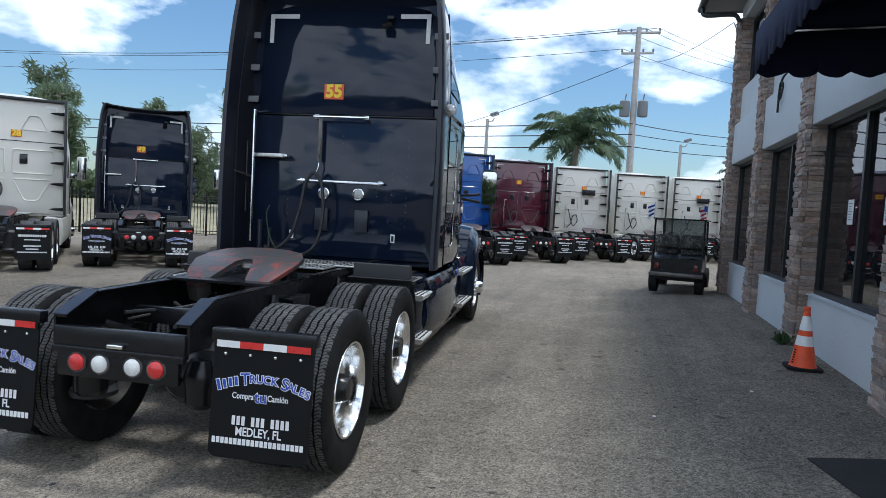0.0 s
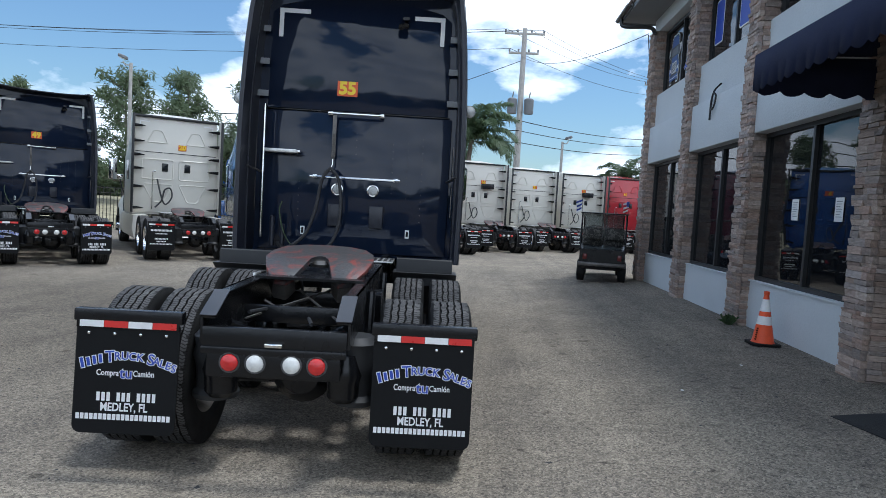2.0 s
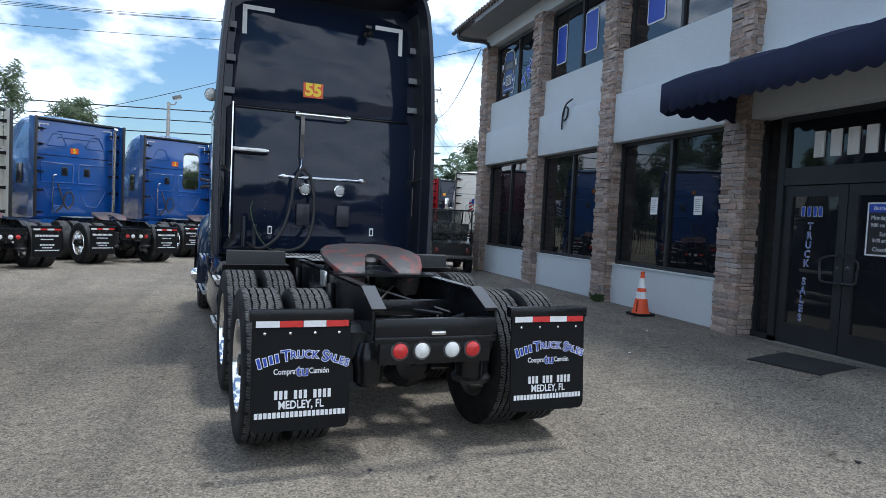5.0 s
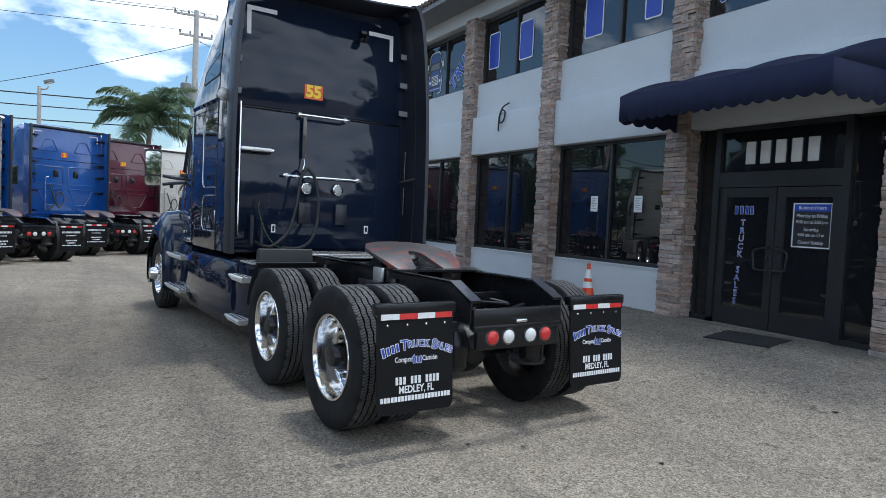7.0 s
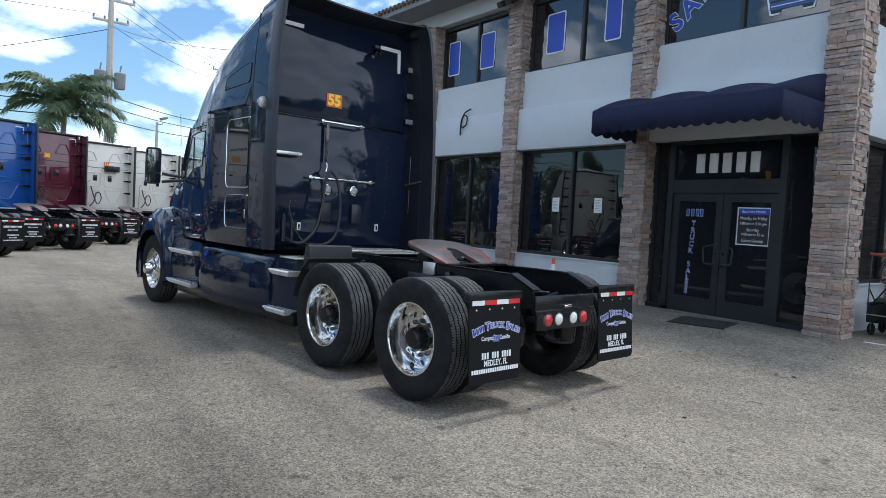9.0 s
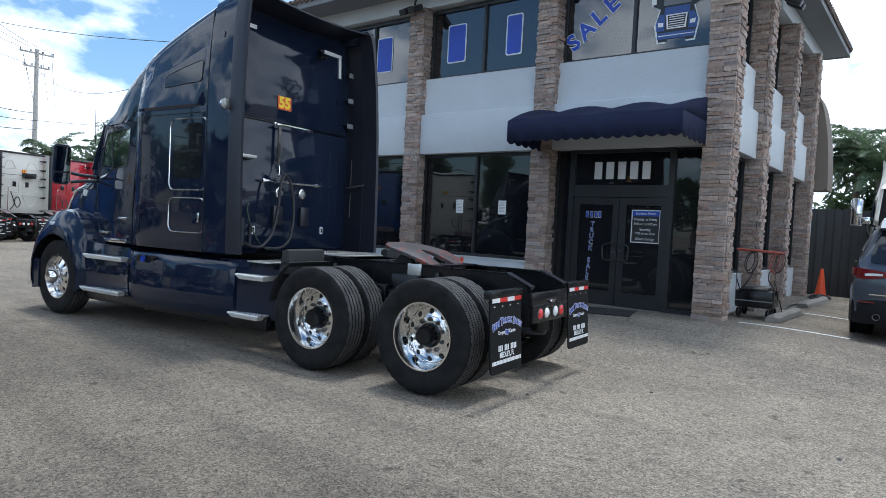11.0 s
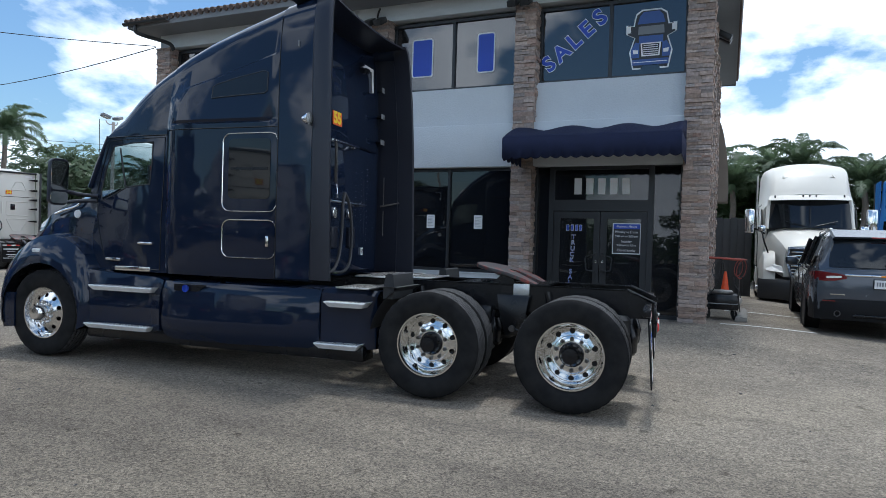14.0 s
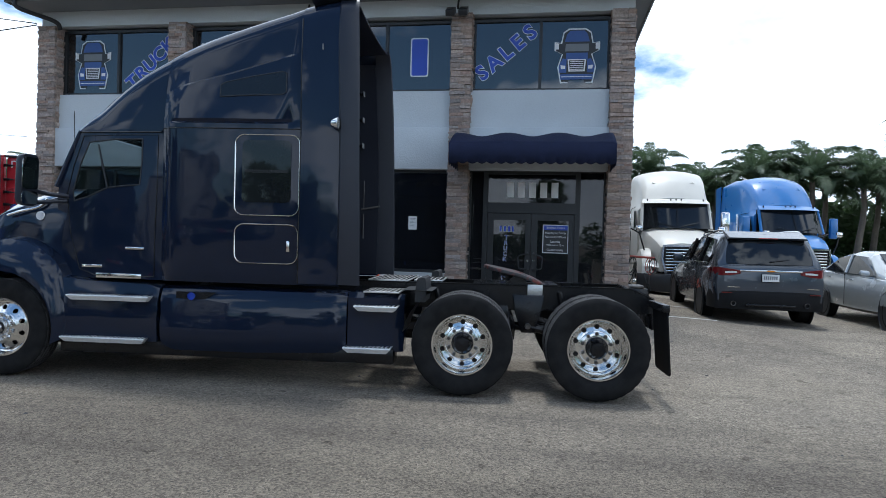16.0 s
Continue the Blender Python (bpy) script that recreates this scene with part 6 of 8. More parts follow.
        part("belt_seam", tube([(s * (sleeper_x(y, 2.585) + 0.001), y, 2.585) for y in (3.68, 3.9, 4.2, 4.6, 4.9, 5.04, 5.12)] + [(s * (door_x(y, 2.56) + 0.004), y, 2.56) for y in (5.2, 5.6, 5.9, 6.14)], 0.006, 6), "black", t)
        part("body_seam", tube([(s * 1.127, 3.672, 1.05), (s * 1.127, 3.672, 2.60), (s * 1.097, 3.692, 3.2), (s * 1.047, 3.70, 3.7)], 0.006, 6), "black", t)
        # fender, hood side
        arch = [(6.79 + 0.585 * math.cos(math.radians(a)), 0.50 + 0.585 * math.sin(math.radians(a))) for a in range(195, -16, -15)]
        top = [(6.10, 0.42), (6.06, 0.62), (6.10, 0.85), (6.16, 1.06), (6.26, 1.22), (6.40, 1.33), (6.58, 1.42), (6.78, 1.45), (6.98, 1.42), (7.16, 1.34), (7.32, 1.22), (7.46, 1.06), (7.52, 0.85), (7.54, 0.66), (7.50, 0.50)][:len(arch)]
        rings = []
        for x, k in ((1.16, 0.0), (1.15, 0.25), (1.10, 0.6), (1.02, 0.9), (0.80, 1.0)):
            rings.append([(s * x, a[0] + (q[0] - a[0]) * k, a[1] + (q[1] - a[1]) * k) for a, q in zip(arch, top)])
        part("fender", loft(rings, caps=False, closed=False), "navy", t)
        part("wheel_well", loft([[(s * 1.15, y, z) for y, z in arch], [(s * 0.6, y, z) for y, z in arch]], caps=False, closed=False), "black", t)
        part("marker_lamp", box(min(s * 1.07, s * 1.135), max(s * 1.07, s * 1.135), 6.83, 6.95, 1.20, 1.245, 0.008), "lamp_clear", t)
        wheel("steer_wheel", t, s * 0.98, 6.79, 0.5, s, style="steer")
        # mirrors
        mir = new("mirror")
        mir.parent = t
        mir.matrix_basis = pose(s * 1.27, 6.43, 2.01, 1.5, 0, s * 6)
        shell = loft([[(x * k, y, z * k2) for x, z in round_rect(0.21, 0.52, 0.05)] for y, k, k2 in ((-0.05, 0.96, 0.98), (-0.04, 1.0, 1.0), (0.02, 0.92, 0.96), (0.05, 0.7, 0.85))])
        part("shell", shell, "navy_matt", mir)
        part("glass", prism(round_rect(0.20, 0.32, 0.04, 4, 0, 0.07), "y", -0.056, -0.05), "mirror", mir)
        part("glass_wide", prism(round_rect(0.20, 0.13, 0.04, 4, 0, -0.175), "y", -0.056, -0.05), "mirror", mir)
        part("arm", tube(curve_points([(-s * 0.13, 0.0, -0.10), (-s * 0.25, -0.04, -0.12), (-s * 0.40, -0.16, -0.13)], 4), 0.022, 8), "navy_matt", mir)
        part("arm", tube(curve_points([(-s * 0.13, 0.0, -0.22), (-s * 0.25, -0.04, -0.2), (-s * 0.40, -0.14, -0.18)], 4), 0.022, 8), "navy_matt", mir)
    rings = []
    for y, hw, zt, zb in ((6.2, 0.885, 1.98, 1.1), (6.4, 0.875, 1.965, 1.1), (6.7, 0.85, 1.90, 1.1), (7.05, 0.79, 1.80, 1.0), (7.38, 0.70, 1.64, 0.9), (7.6, 0.60, 1.44, 0.8), (7.68, 0.54, 1.2, 0.75)):
        rings.append([(-hw, y, zb), (-hw, y, zt - 0.28), (-hw * 0.93, y, zt - 0.1), (-hw * 0.7, y, zt), (0, y, zt + 0.05), (hw * 0.7, y, zt), (hw * 0.93, y, zt - 0.1), (hw, y, zt - 0.28), (hw, y, zb)])
    part("hood", loft(rings), "navy", t)
    for s in (-1, 1):
        part("hood_vent", tube(curve_points([(s * 0.80, 6.98, 1.665), (s * 0.838, 6.80, 1.71), (s * 0.858, 6.58, 1.76), (s * 0.84, 6.50, 1.85)], 5), 0.016, 8), "chrome", t)
        part("badge", lathe([(0.004, 0.0), (0.004, 0.045), (-0.012, 0.05)], 18, "x", None, pose(s * 0.872, 6.56, 1.665, 0, 0, 0 if s > 0 else 180)), "ink_white", t)
        part("head_lamp", loft([[(s * 0.72, 7.48, 0.92), (s * 1.05, 7.34, 0.95), (s * 1.0, 7.30, 1.18), (s * 0.70, 7.42, 1.15)], [(s * 0.72, 7.56, 0.93), (s * 1.0, 7.44, 0.96), (s * 0.95, 7.38, 1.15), (s * 0.70, 7.5, 1.13)]]), "lamp_clear", t)
    part("grille", box(-0.42, 0.42, 7.52, 7.62, 0.75, 1.35, 0.03), "chrome", t)
    rings = []
    for x, y1, y0 in ((-1.14, 7.40, 7.20), (-0.95, 7.62, 7.22), (-0.5, 7.74, 7.3), (0, 7.78, 7.3), (0.5, 7.74, 7.3), (0.95, 7.62, 7.22), (1.14, 7.40, 7.20)):
        rings.append([(x, y0, 0.32), (x, y1 - 0.04, 0.30), (x, y1, 0.42), (x, y1, 0.66), (x, y1 - 0.05, 0.72), (x, y0, 0.72)])
    part("bumper", loft(rings), "navy", t)
    part("antenna", tube([(-1.0, 6.1, 2.3), (-1.02, 6.1, 2.75)], 0.004, 5), "black", t)
    # inside of the cab
    part("dash", box(-0.85, 0.85, 5.95, 6.2, 1.4, 1.85, 0.05), "fairing", t)
    for x in (-0.5, 0.5):
        part("seat", box(x - 0.25, x + 0.25, 5.15, 5.3, 1.35, 2.2, 0.06), "fairing", t)
    mud_flap(t, -1.10, -0.535, 0.06, 0.905, 0.265, True, -4)
    mud_flap(t, 0.545, 1.11, 0.06, 0.905, 0.265, True, -4)
    return t


hero = hero_truck()


# ---- other trucks in the yard ----
def rear_row_truck():
    """A high-roof sleeper tractor with a moulded rear wall; the front is built too."""
    t = thing("semi_truck", Matrix(), "white sleeper tractor unit parked in a row", "truck", "parked trucks")
    chassis(t, 3.5, 7.0, detail=False)
    roof = [(3.5, 3.70), (4.2, 3.83), (4.8, 3.83), (5.3, 3.66), (5.65, 3.38), (5.9, 3.02), (6.0, 2.90)]
    rings = []
    for y, hb, hm, ht, crown, rc in ((3.52, 1.10, 1.16, 1.10, 0.05, 0.10), (4.2, 1.12, 1.18, 1.08, 0.07, 0.2), (4.8, 1.12, 1.18, 1.02, 0.09, 0.26), (5.3, 1.10, 1.15, 0.97, 0.10, 0.26), (5.65, 1.07, 1.11, 0.94, 0.12, 0.24), (5.9, 1.03, 1.06, 0.92, 0.12, 0.16), (6.0, 1.02, 1.05, 0.90, 0.12, 0.1)):
        z = lerp_table(roof, y)
        rings.append(body_ring(y, hb, hm, ht, 1.0, min(2.62, z - 0.25), z, crown, rc))
    part("cab_shell", loft(rings), "white", t)
    xs = [-0.92, -0.6, -0.3, 0, 0.3, 0.6, 0.92]
    for nm, za, zb, ya, yb, off, mt in (("roof_visor", 2.98, 2.84, 5.95, 6.18, 0, "white"), ("windshield", 2.84, 2.10, 6.10, 6.42, 0, "pane_dark")):
        up = [(x, ya + 0.2 * (1 - (x / 0.95) ** 2), za) for x in xs]
        dn = [(x * 1.05, yb + 0.3 * (1 - (x / 0.95) ** 2), zb) for x in xs]
        b = loft([up, dn], caps=False, closed=False)
        part(nm, b, mt, t)
    part("cab_front", prism([(-0.97, 1.0), (0.97, 1.0), (0.97, 2.84), (-0.97, 2.84)], "y", 5.98, 6.06), "black", t)
    for s in (-1, 1):
        part("a_pillar", tube([(s * 0.94, 6.08, 2.86), (s * 0.98, 6.42, 2.08)], 0.05, 8), "white", t)
        part("side_window", side_sheet([(5.35, 2.62), (5.85, 2.62), (6.05, 2.15), (5.35, 2.05)], s, 1.10, thick=0.02), "pane_dark", t)
        part("vent_window", side_sheet([(3.95, 2.5), (4.35, 2.5), (4.35, 1.95), (3.95, 1.95)], s, 1.175, thick=0.012), "pane_dark", t)
        part("door_seam", tube([(s * 1.17, 5.15, 1.02), (s * 1.165, 5.15, 2.7), (s * 1.1, 5.7, 2.75)], 0.01, 5), "black", t)
        part("side_fairing", loft([[(s * 0.8, y, 0.38), (s * 1.12, y, 0.36), (s * 1.18, y, 0.62), (s * 1.15, y, 0.98), (s * 0.8, y, 1.0)] for y in (2.75, 3.4, 5.0, 5.9)]), "white", t)
        ext = loft([[(s * x, y, z) for y, z in ((3.54, 1.05), (3.16, 1.05), (3.16, 3.72), (3.54, 3.78))] for x in (1.15, 1.185)])
        part("side_extender", ext, "white", t)
        part("extender_edge", box(min(s * 1.14, s * 1.2), max(s * 1.14, s * 1.2), 3.08, 3.17, 1.05, 3.74, 0.012), "fairing", t)
        for z in (1.15, 1.75, 2.25, 2.62, 3.0, 3.42):
            part("extender_bracket", prism([(s * 0.84, z + 0.035), (s * 0.84, z + 0.02), (s * 0.95, z), (s * 1.16, z - 0.02), (s * 1.16, z + 0.075), (s * 0.95, z + 0.055)], "y", 3.36, 3.41, 0.004), "black", t)
        arch = [(6.75 + 0.58 * math.cos(math.radians(a)), 0.50 + 0.58 * math.sin(math.radians(a))) for a in range(195, -16, -15)]
        top = [(6.1, 0.42), (6.05, 0.62), (6.08, 0.85), (6.12, 1.1), (6.22, 1.3), (6.36, 1.42), (6.55, 1.5), (6.75, 1.52), (6.95, 1.5), (7.15, 1.42), (7.32, 1.3), (7.46, 1.1), (7.52, 0.85), (7.54, 0.66), (7.5, 0.5)][:len(arch)]
        part("fender", loft([[(s * x, a[0] + (q[0] - a[0]) * k, a[1] + (q[1] - a[1]) * k) for a, q in zip(arch, top)] for x, k in ((1.17, 0.0), (1.15, 0.35), (1.06, 0.85), (0.8, 1.0))], caps=False, closed=False), "white", t)
        wheel("steer_wheel", t, s * 0.99, 6.75, 0.5, s, style="steer", detail=False)
        part("head_lamp", loft([[(s * 0.62, 7.62, 0.95), (s * 1.0, 7.42, 1.0), (s * 1.06, 7.2, 1.22), (s * 0.66, 7.5, 1.12)], [(s * 0.62, 7.68, 0.96), (s * 1.0, 7.5, 1.0), (s * 1.04, 7.28, 1.2), (s * 0.66, 7.58, 1.1)]]), "lamp_clear", t)
        mir = part("mirror", box(s * 1.40 - 0.12, s * 1.40 + 0.12, 6.15, 6.3, 1.95, 2.6, 0.04), "chrome", t)
        part("mirror_arm", tube([(s * 1.3, 6.2, 2.1), (s * 1.02, 6.1, 1.95)], 0.025, 6), "black", mir)
        part("hood_mirror", box(s * 1.12 - 0.09, s * 1.12 + 0.09, 7.0, 7.1, 1.98, 2.14, 0.03), "chrome", t)
        part("hood_mirror_arm", tube([(s * 1.12, 7.05, 1.98), (s * 1.05, 7.05, 1.7), (s * 0.95, 7.0, 1.42)], 0.02, 6), "black", t)
    rings = []
    for y, hw, zt, zb in ((6.05, 1.0, 2.10, 1.2), (6.45, 0.95, 2.08, 1.1), (6.9, 0.85, 1.95, 1.0), (7.3, 0.72, 1.78, 0.9), (7.55, 0.62, 1.62, 0.85)):
        rings.append([(-hw, y, zb), (-hw, y, zt - 0.3), (-hw * 0.92, y, zt - 0.1), (-hw * 0.65, y, zt), (0, y, zt + 0.04), (hw * 0.65, y, zt), (hw * 0.92, y, zt - 0.1), (hw, y, zt - 0.3), (hw, y, zb)])
    part("hood", loft(rings), "white", t)
    g = part("grille", prism([(-0.40, 0.80), (0.40, 0.80), (0.52, 1.2), (0.50, 1.55), (-0.50, 1.55), (-0.52, 1.2)], "y", 7.5, 7.60), "black", t)
    for k in range(8):
        part("grille_bar", box(-0.46, 0.46, 7.60, 7.63, 0.86 + k * 0.085, 0.895 + k * 0.085, 0.006), "chrome", g)
    part("grille_surround", frame_loop([(-0.46, 0.76), (0.46, 0.76), (0.57, 1.2), (0.54, 1.6), (-0.54, 1.6), (-0.57, 1.2)], [(-0.40, 0.80), (0.40, 0.80), (0.52, 1.2), (0.50, 1.55), (-0.50, 1.55), (-0.52, 1.2)], "y", 7.52, 7.65), "chrome", g)
    rings = []
    for x, y1, y0 in ((-1.18, 7.45, 7.2), (-0.95, 7.68, 7.25), (-0.5, 7.8, 7.3), (0, 7.83, 7.3), (0.5, 7.8, 7.3), (0.95, 7.68, 7.25), (1.18, 7.45, 7.2)):
        rings.append([(x, y0, 0.32), (x, y1 - 0.05, 0.30), (x, y1, 0.45), (x, y1, 0.70), (x, y1 - 0.05, 0.78), (x, y0, 0.8)])
    part("bumper", loft(rings), "fairing", t)
    for x in (-0.80, -0.15, 0.0, 0.15, 0.80):
        y = 6.0 + 0.2 * (1 - (x / 0.95) ** 2)
        part("marker_lamp", box(x - 0.018, x + 0.018, y + 0.02, y + 0.07, 2.90, 2.98, 0.008), "black", t)
    part("windshield_divider", tube([(0, 6.315, 2.83), (0, 6.735, 2.11)], 0.016, 6), "black", t)
    for s in (-1, 1):
        part("wiper", tube([(s * 0.1, 6.70, 2.14), (s * 0.62, 6.60, 2.28)], 0.012, 5), "black", t)
    panel = [(-0.62, 5.60, 3.43), (-0.5, 5.30, 3.62), (0.5, 5.30, 3.62), (0.62, 5.60, 3.43)]
    part("roof_panel", ring_line([(x, y, z + 0.045) for x, y, z in panel], 0.012), "white", t)
    # rear wall: moulded panels, hatch windows, corner tape, air lines
    wall = part("rear_wall", box(-1.1, 1.1, 3.47, 3.53, 1.05, 3.70, 0.03), "white", t)
    def mould(pts, name="moulded_rib", r=0.05):
        ring = []
        for i, p in enumerate(pts):
            p, q, w = Vector(p), Vector(pts[i - 1]), Vector(pts[(i + 1) % len(pts)])
            a, c = p + (q - p).normalized() * r, p + (w - p).normalized() * r
            ring += [a, (a + c + 2 * p) / 4, c]
        ring = [(v.x, 3.462, v.y) for v in ring]
        part(name, tube(ring + ring[:1], 0.016, 6), "white", wall)
    for s in (-1, 1):
        mould([(s * 0.24, 3.02), (s * 0.78, 3.02), (s * 0.62, 3.36), (s * 0.40, 3.36)])
        mould([(s * 0.08, 2.0), (s * 0.9, 2.0), (s * 0.9, 2.55), (s * 0.08, 2.55)])
        mould([(s * 0.08, 1.86), (s * 0.86, 1.86), (s * 0.60, 1.36), (s * 0.32, 1.36)])
        part("hatch_window", box(min(s * 0.22, s * 0.38), max(s * 0.22, s * 0.38), 3.452, 3.468, 2.22, 2.45, 0.005), "pane_dark", wall)
        L = [(s * 0.98, 3.60), (s * 0.72, 3.60), (s * 0.72, 3.57), (s * 0.95, 3.57), (s * 0.95, 3.38), (s * 0.98, 3.38)]
        part("corner_reflector", prism(L, "y", 3.462, 3.469), "tape_white", wall)
        mud_flap(t, min(s * 0.53, s * 1.12), max(s * 0.53, s * 1.12), 0.06, 0.905, 0.265, False, -3)
    part("wall_seam", box(-1.08, 1.08, 3.462, 3.472, 2.74, 2.755), "black", wall)
    part("roof_gasket", box(-1.14, 1.14, 3.40, 3.53, 3.70, 3.76, 0.01), "fairing", t)
    part("line_post", tube(curve_points([(-0.62, 3.42, 1.15), (-0.62, 3.40, 2.1), (-0.60, 3.38, 2.2), (-0.54, 3.38, 2.22)], 4), 0.018, 6), "alu", t)
    part("air_hose", tube(curve_points([(-0.5, 3.4, 2.0), (-0.42, 3.3, 1.6), (-0.3, 3.25, 1.3), (-0.12, 3.3, 1.5), (-0.15, 3.38, 1.75), (-0.3, 3.38, 1.7), (-0.38, 3.35, 1.4), (-0.55, 3.35, 1.2)], 6), 0.022, 6), "hose", t)
    part("deck_plate", box(-0.5, 0.5, 2.5, 3.2, 1.07, 1.09), "tread", t)
    return t


def recolour(thing_ob, name):
    for o in thing_ob.children_recursive:
        if o.type == "MESH" and o.data.materials and o.data.materials[0] == M["white"]:
            o.material_slots[0].link = "OBJECT"
            o.material_slots[0].material = M[name]


def number_on(t, text, x, y, z, red=True):
    card = new("number_card")
    card.parent = t
    card.matrix_basis = pose(x, y, z)
    part("card", box(-0.108, 0.108, 0.0, 0.006, -0.08, 0.08), "sticker_red" if red else "sticker_yellow", card)
    part("number_print", letters(text, 0.185, pose(0, -0.002, 0, 90), None, 0.001, offset=0.008), "sticker_yellow" if red else "sticker_red", card, smooth=0)


first = rear_row_truck()
ROW = [  # rear-wall centre x, y, heading, paint, number
    (-13.9, 12.1, 42, "white", "28"), (-10.35, 17.65, 35, "white", "20"), (-8.15, 20.0, 35, "blue", "5"),
    (-5.75, 23.0, 27, "blue", "2"), (-3.95, 25.9, 24, "maroon", "30"), (-1.75, 28.7, 20, "white", "16"),
    (0.75, 31.4, 19, "white", "21"), (3.35, 33.0, 18, "white", "11"), (5.9, 34.4, 17, "red", "41"),
    (7.9, 35.7, 17, "navy", "13"), (7.45, 28.8, -15, "white", "34"), (7.5, 19.2, -68, "red", "17"),
]
PAINT = {"white": "white", "blue": "bright blue", "maroon": "maroon", "red": "red", "navy": "dark navy"}
for i, (x, y, head, paint, num) in enumerate(ROW):
    h = radians(head)
    m = pose(x + 3.5 * math.sin(h), y - 3.5 * math.cos(h), 0, 0, 0, head)
    t = copy_thing(first, m) if i else first
    if not i:
        t.matrix_world = m
    t["label"] = "%s sleeper tractor unit parked in a row" % PAINT[paint]
    if paint != "white":
        recolour(t, paint)
for i, (x, y, head, paint, num) in enumerate(ROW):
    t = [o for o in bpy.data.objects if o.name.startswith("semi_truck") and o.parent is None and o.get("group") == "parked trucks"][i]
    number_on(t, num, 0.15 if paint == "white" else -0.05, 3.455, 2.92)
    if num == "5":
        part("exhaust_stack", tube([(0.98, 3.28, 1.1), (0.98, 3.28, 3.55), (0.98, 3.2, 3.66)], 0.06, 12), "alu", t)
        for z in (2.0, 3.25, 3.42):
            part("wall_rib", box(-0.5, 0.5, 3.44, 3.475, z, z + 0.03, 0.01), "blue", t)
    if num in ("16", "11"):
        part("cooler_box", box(0.05, 0.6, 3.25, 3.46, 2.62, 2.85, 0.02), "black", t)

# a navy truck like the first, in the row
h = radians(38)
twin = copy_thing(hero, pose(-12.3 + 3.5 * math.sin(h), 14.75 - 3.5 * math.cos(h), 0, 0, 0, 38))
twin["label"] = "dark navy sleeper tractor unit parked in a row"
twin["group"] = "parked trucks"
for o in list(twin.children_recursive):
    if o.name.startswith("number_print"):
        o.data = o.data.copy()
        me = o.data
        b = letters("49", 0.185, pose(0, -0.002, 0, 90), None, 0.001, offset=0.008)
        b.to_mesh(me)
        b.free()

# two tractors nose-out beyond the cars
for x, y, head, paint in ((16.3, 0.26, 89.2, "white"), (18.6, -2.75, 98, "blue")):
    t = copy_thing(first, pose(x, y, 0.0, 0, 0, head))
    t["label"] = "%s sleeper tractor unit parked nose out" % PAINT[paint]
    t["group"] = "nose-out trucks"
    lift = 1.04 if paint == "white" else 1.12        # taller roofs than the row's
    for o in t.children:
        if o.name.startswith(("cab_shell", "roof_panel")):
            o.data = o.data.copy()
            for v in o.data.vertices:
                if v.co.z > 2.95:
                    v.co.z = 2.95 + (v.co.z - 2.95) * lift
    for o in list(t.children):
        if o.name.startswith(("number_card", "cooler_box")):
            for q in list(o.children_recursive):
                bpy.data.objects.remove(q)
            bpy.data.objects.remove(o)
    if paint != "white":
        recolour(t, "sky_blue")
        for s in (-1, 1):
            part("exhaust_stack", tube([(s * 1.12, 5.0, 1.0), (s * 1.12, 5.0, 2.6), (s * 1.12, 4.94, 2.72)], 0.065, 12), "chrome", t)
        for o in t.children_recursive:
            if o.name.startswith("mirror") and o.type == "MESH" and not o.name.startswith("mirror_arm"):
                o.material_slots[0].link = "OBJECT"
                o.material_slots[0].material = M["sky_blue"]
    else:
        for o in t.children_recursive:
            if o.type == "MESH" and o.data.materials and o.data.materials[0] in (M["blue"],):
                o.material_slots[0].material = M["white"]


# ---- cars ----
def car_wheel(parent, x, y, r, side, w=0.24):
    hub_ob = new("wheel")
    hub_ob.parent = parent
    hub_ob.matrix_basis = pose(x, y, r, 0, 0, 0 if side > 0 else 180)
    part("tyre", lathe([(-w * 0.4, r * 0.66), (-w * 0.5, r * 0.85), (-w * 0.45, r * 0.97), (-w * 0.3, r), (w * 0.3, r), (w * 0.45, r * 0.97), (w * 0.5, r * 0.85), (w * 0.4, r * 0.66)], 36), "rubber", hub_ob)
    rim = lathe([(w * 0.4, r * 0.66), (w * 0.42, r * 0.62), (w * 0.3, r * 0.60), (-w * 0.1, r * 0.58)], 36)
    for k in range(5):
        for d in (-0.16, 0.16):
            a = k * math.tau / 5 + d
            b0 = box(0.25 * w, 0.40 * w, -0.018, 0.018, 0.03, r * 0.62, 0.004, rim, Matrix.Rotation(a, 4, "X"))
    lathe([(w * 0.25, 0.07), (w * 0.43, 0.065), (w * 0.44, 0.0)], 16, "x", rim)
    part("rim", rim, "alu", hub_ob)
    part("brake_disc", lathe([(0, 0.0), (0.0, r * 0.55), (-0.02, r * 0.55)], 24), "black", hub_ob)


def car_body(t, rows, paint):
    """rows: y, half width, sill z, shoulder z, roof half width, roof z (roof z None: no cabin here)."""
    rings = []
    for y, hw, sill, sh in rows:
        rings.append([(-hw * 0.86, y, sill), (-hw * 0.97, y, sill + 0.06), (-hw, y, (sill + sh) / 2), (-hw * 0.985, y, sh - 0.14), (-hw * 0.93, y, sh - 0.03), (-hw * 0.8, y, sh),
                      (0, y, sh + 0.02), (hw * 0.8, y, sh), (hw * 0.93, y, sh - 0.03), (hw * 0.985, y, sh - 0.14), (hw, y, (sill + sh) / 2), (hw * 0.97, y, sill + 0.06), (hw * 0.86, y, sill)])
    return part("body", loft(rings), paint, t)


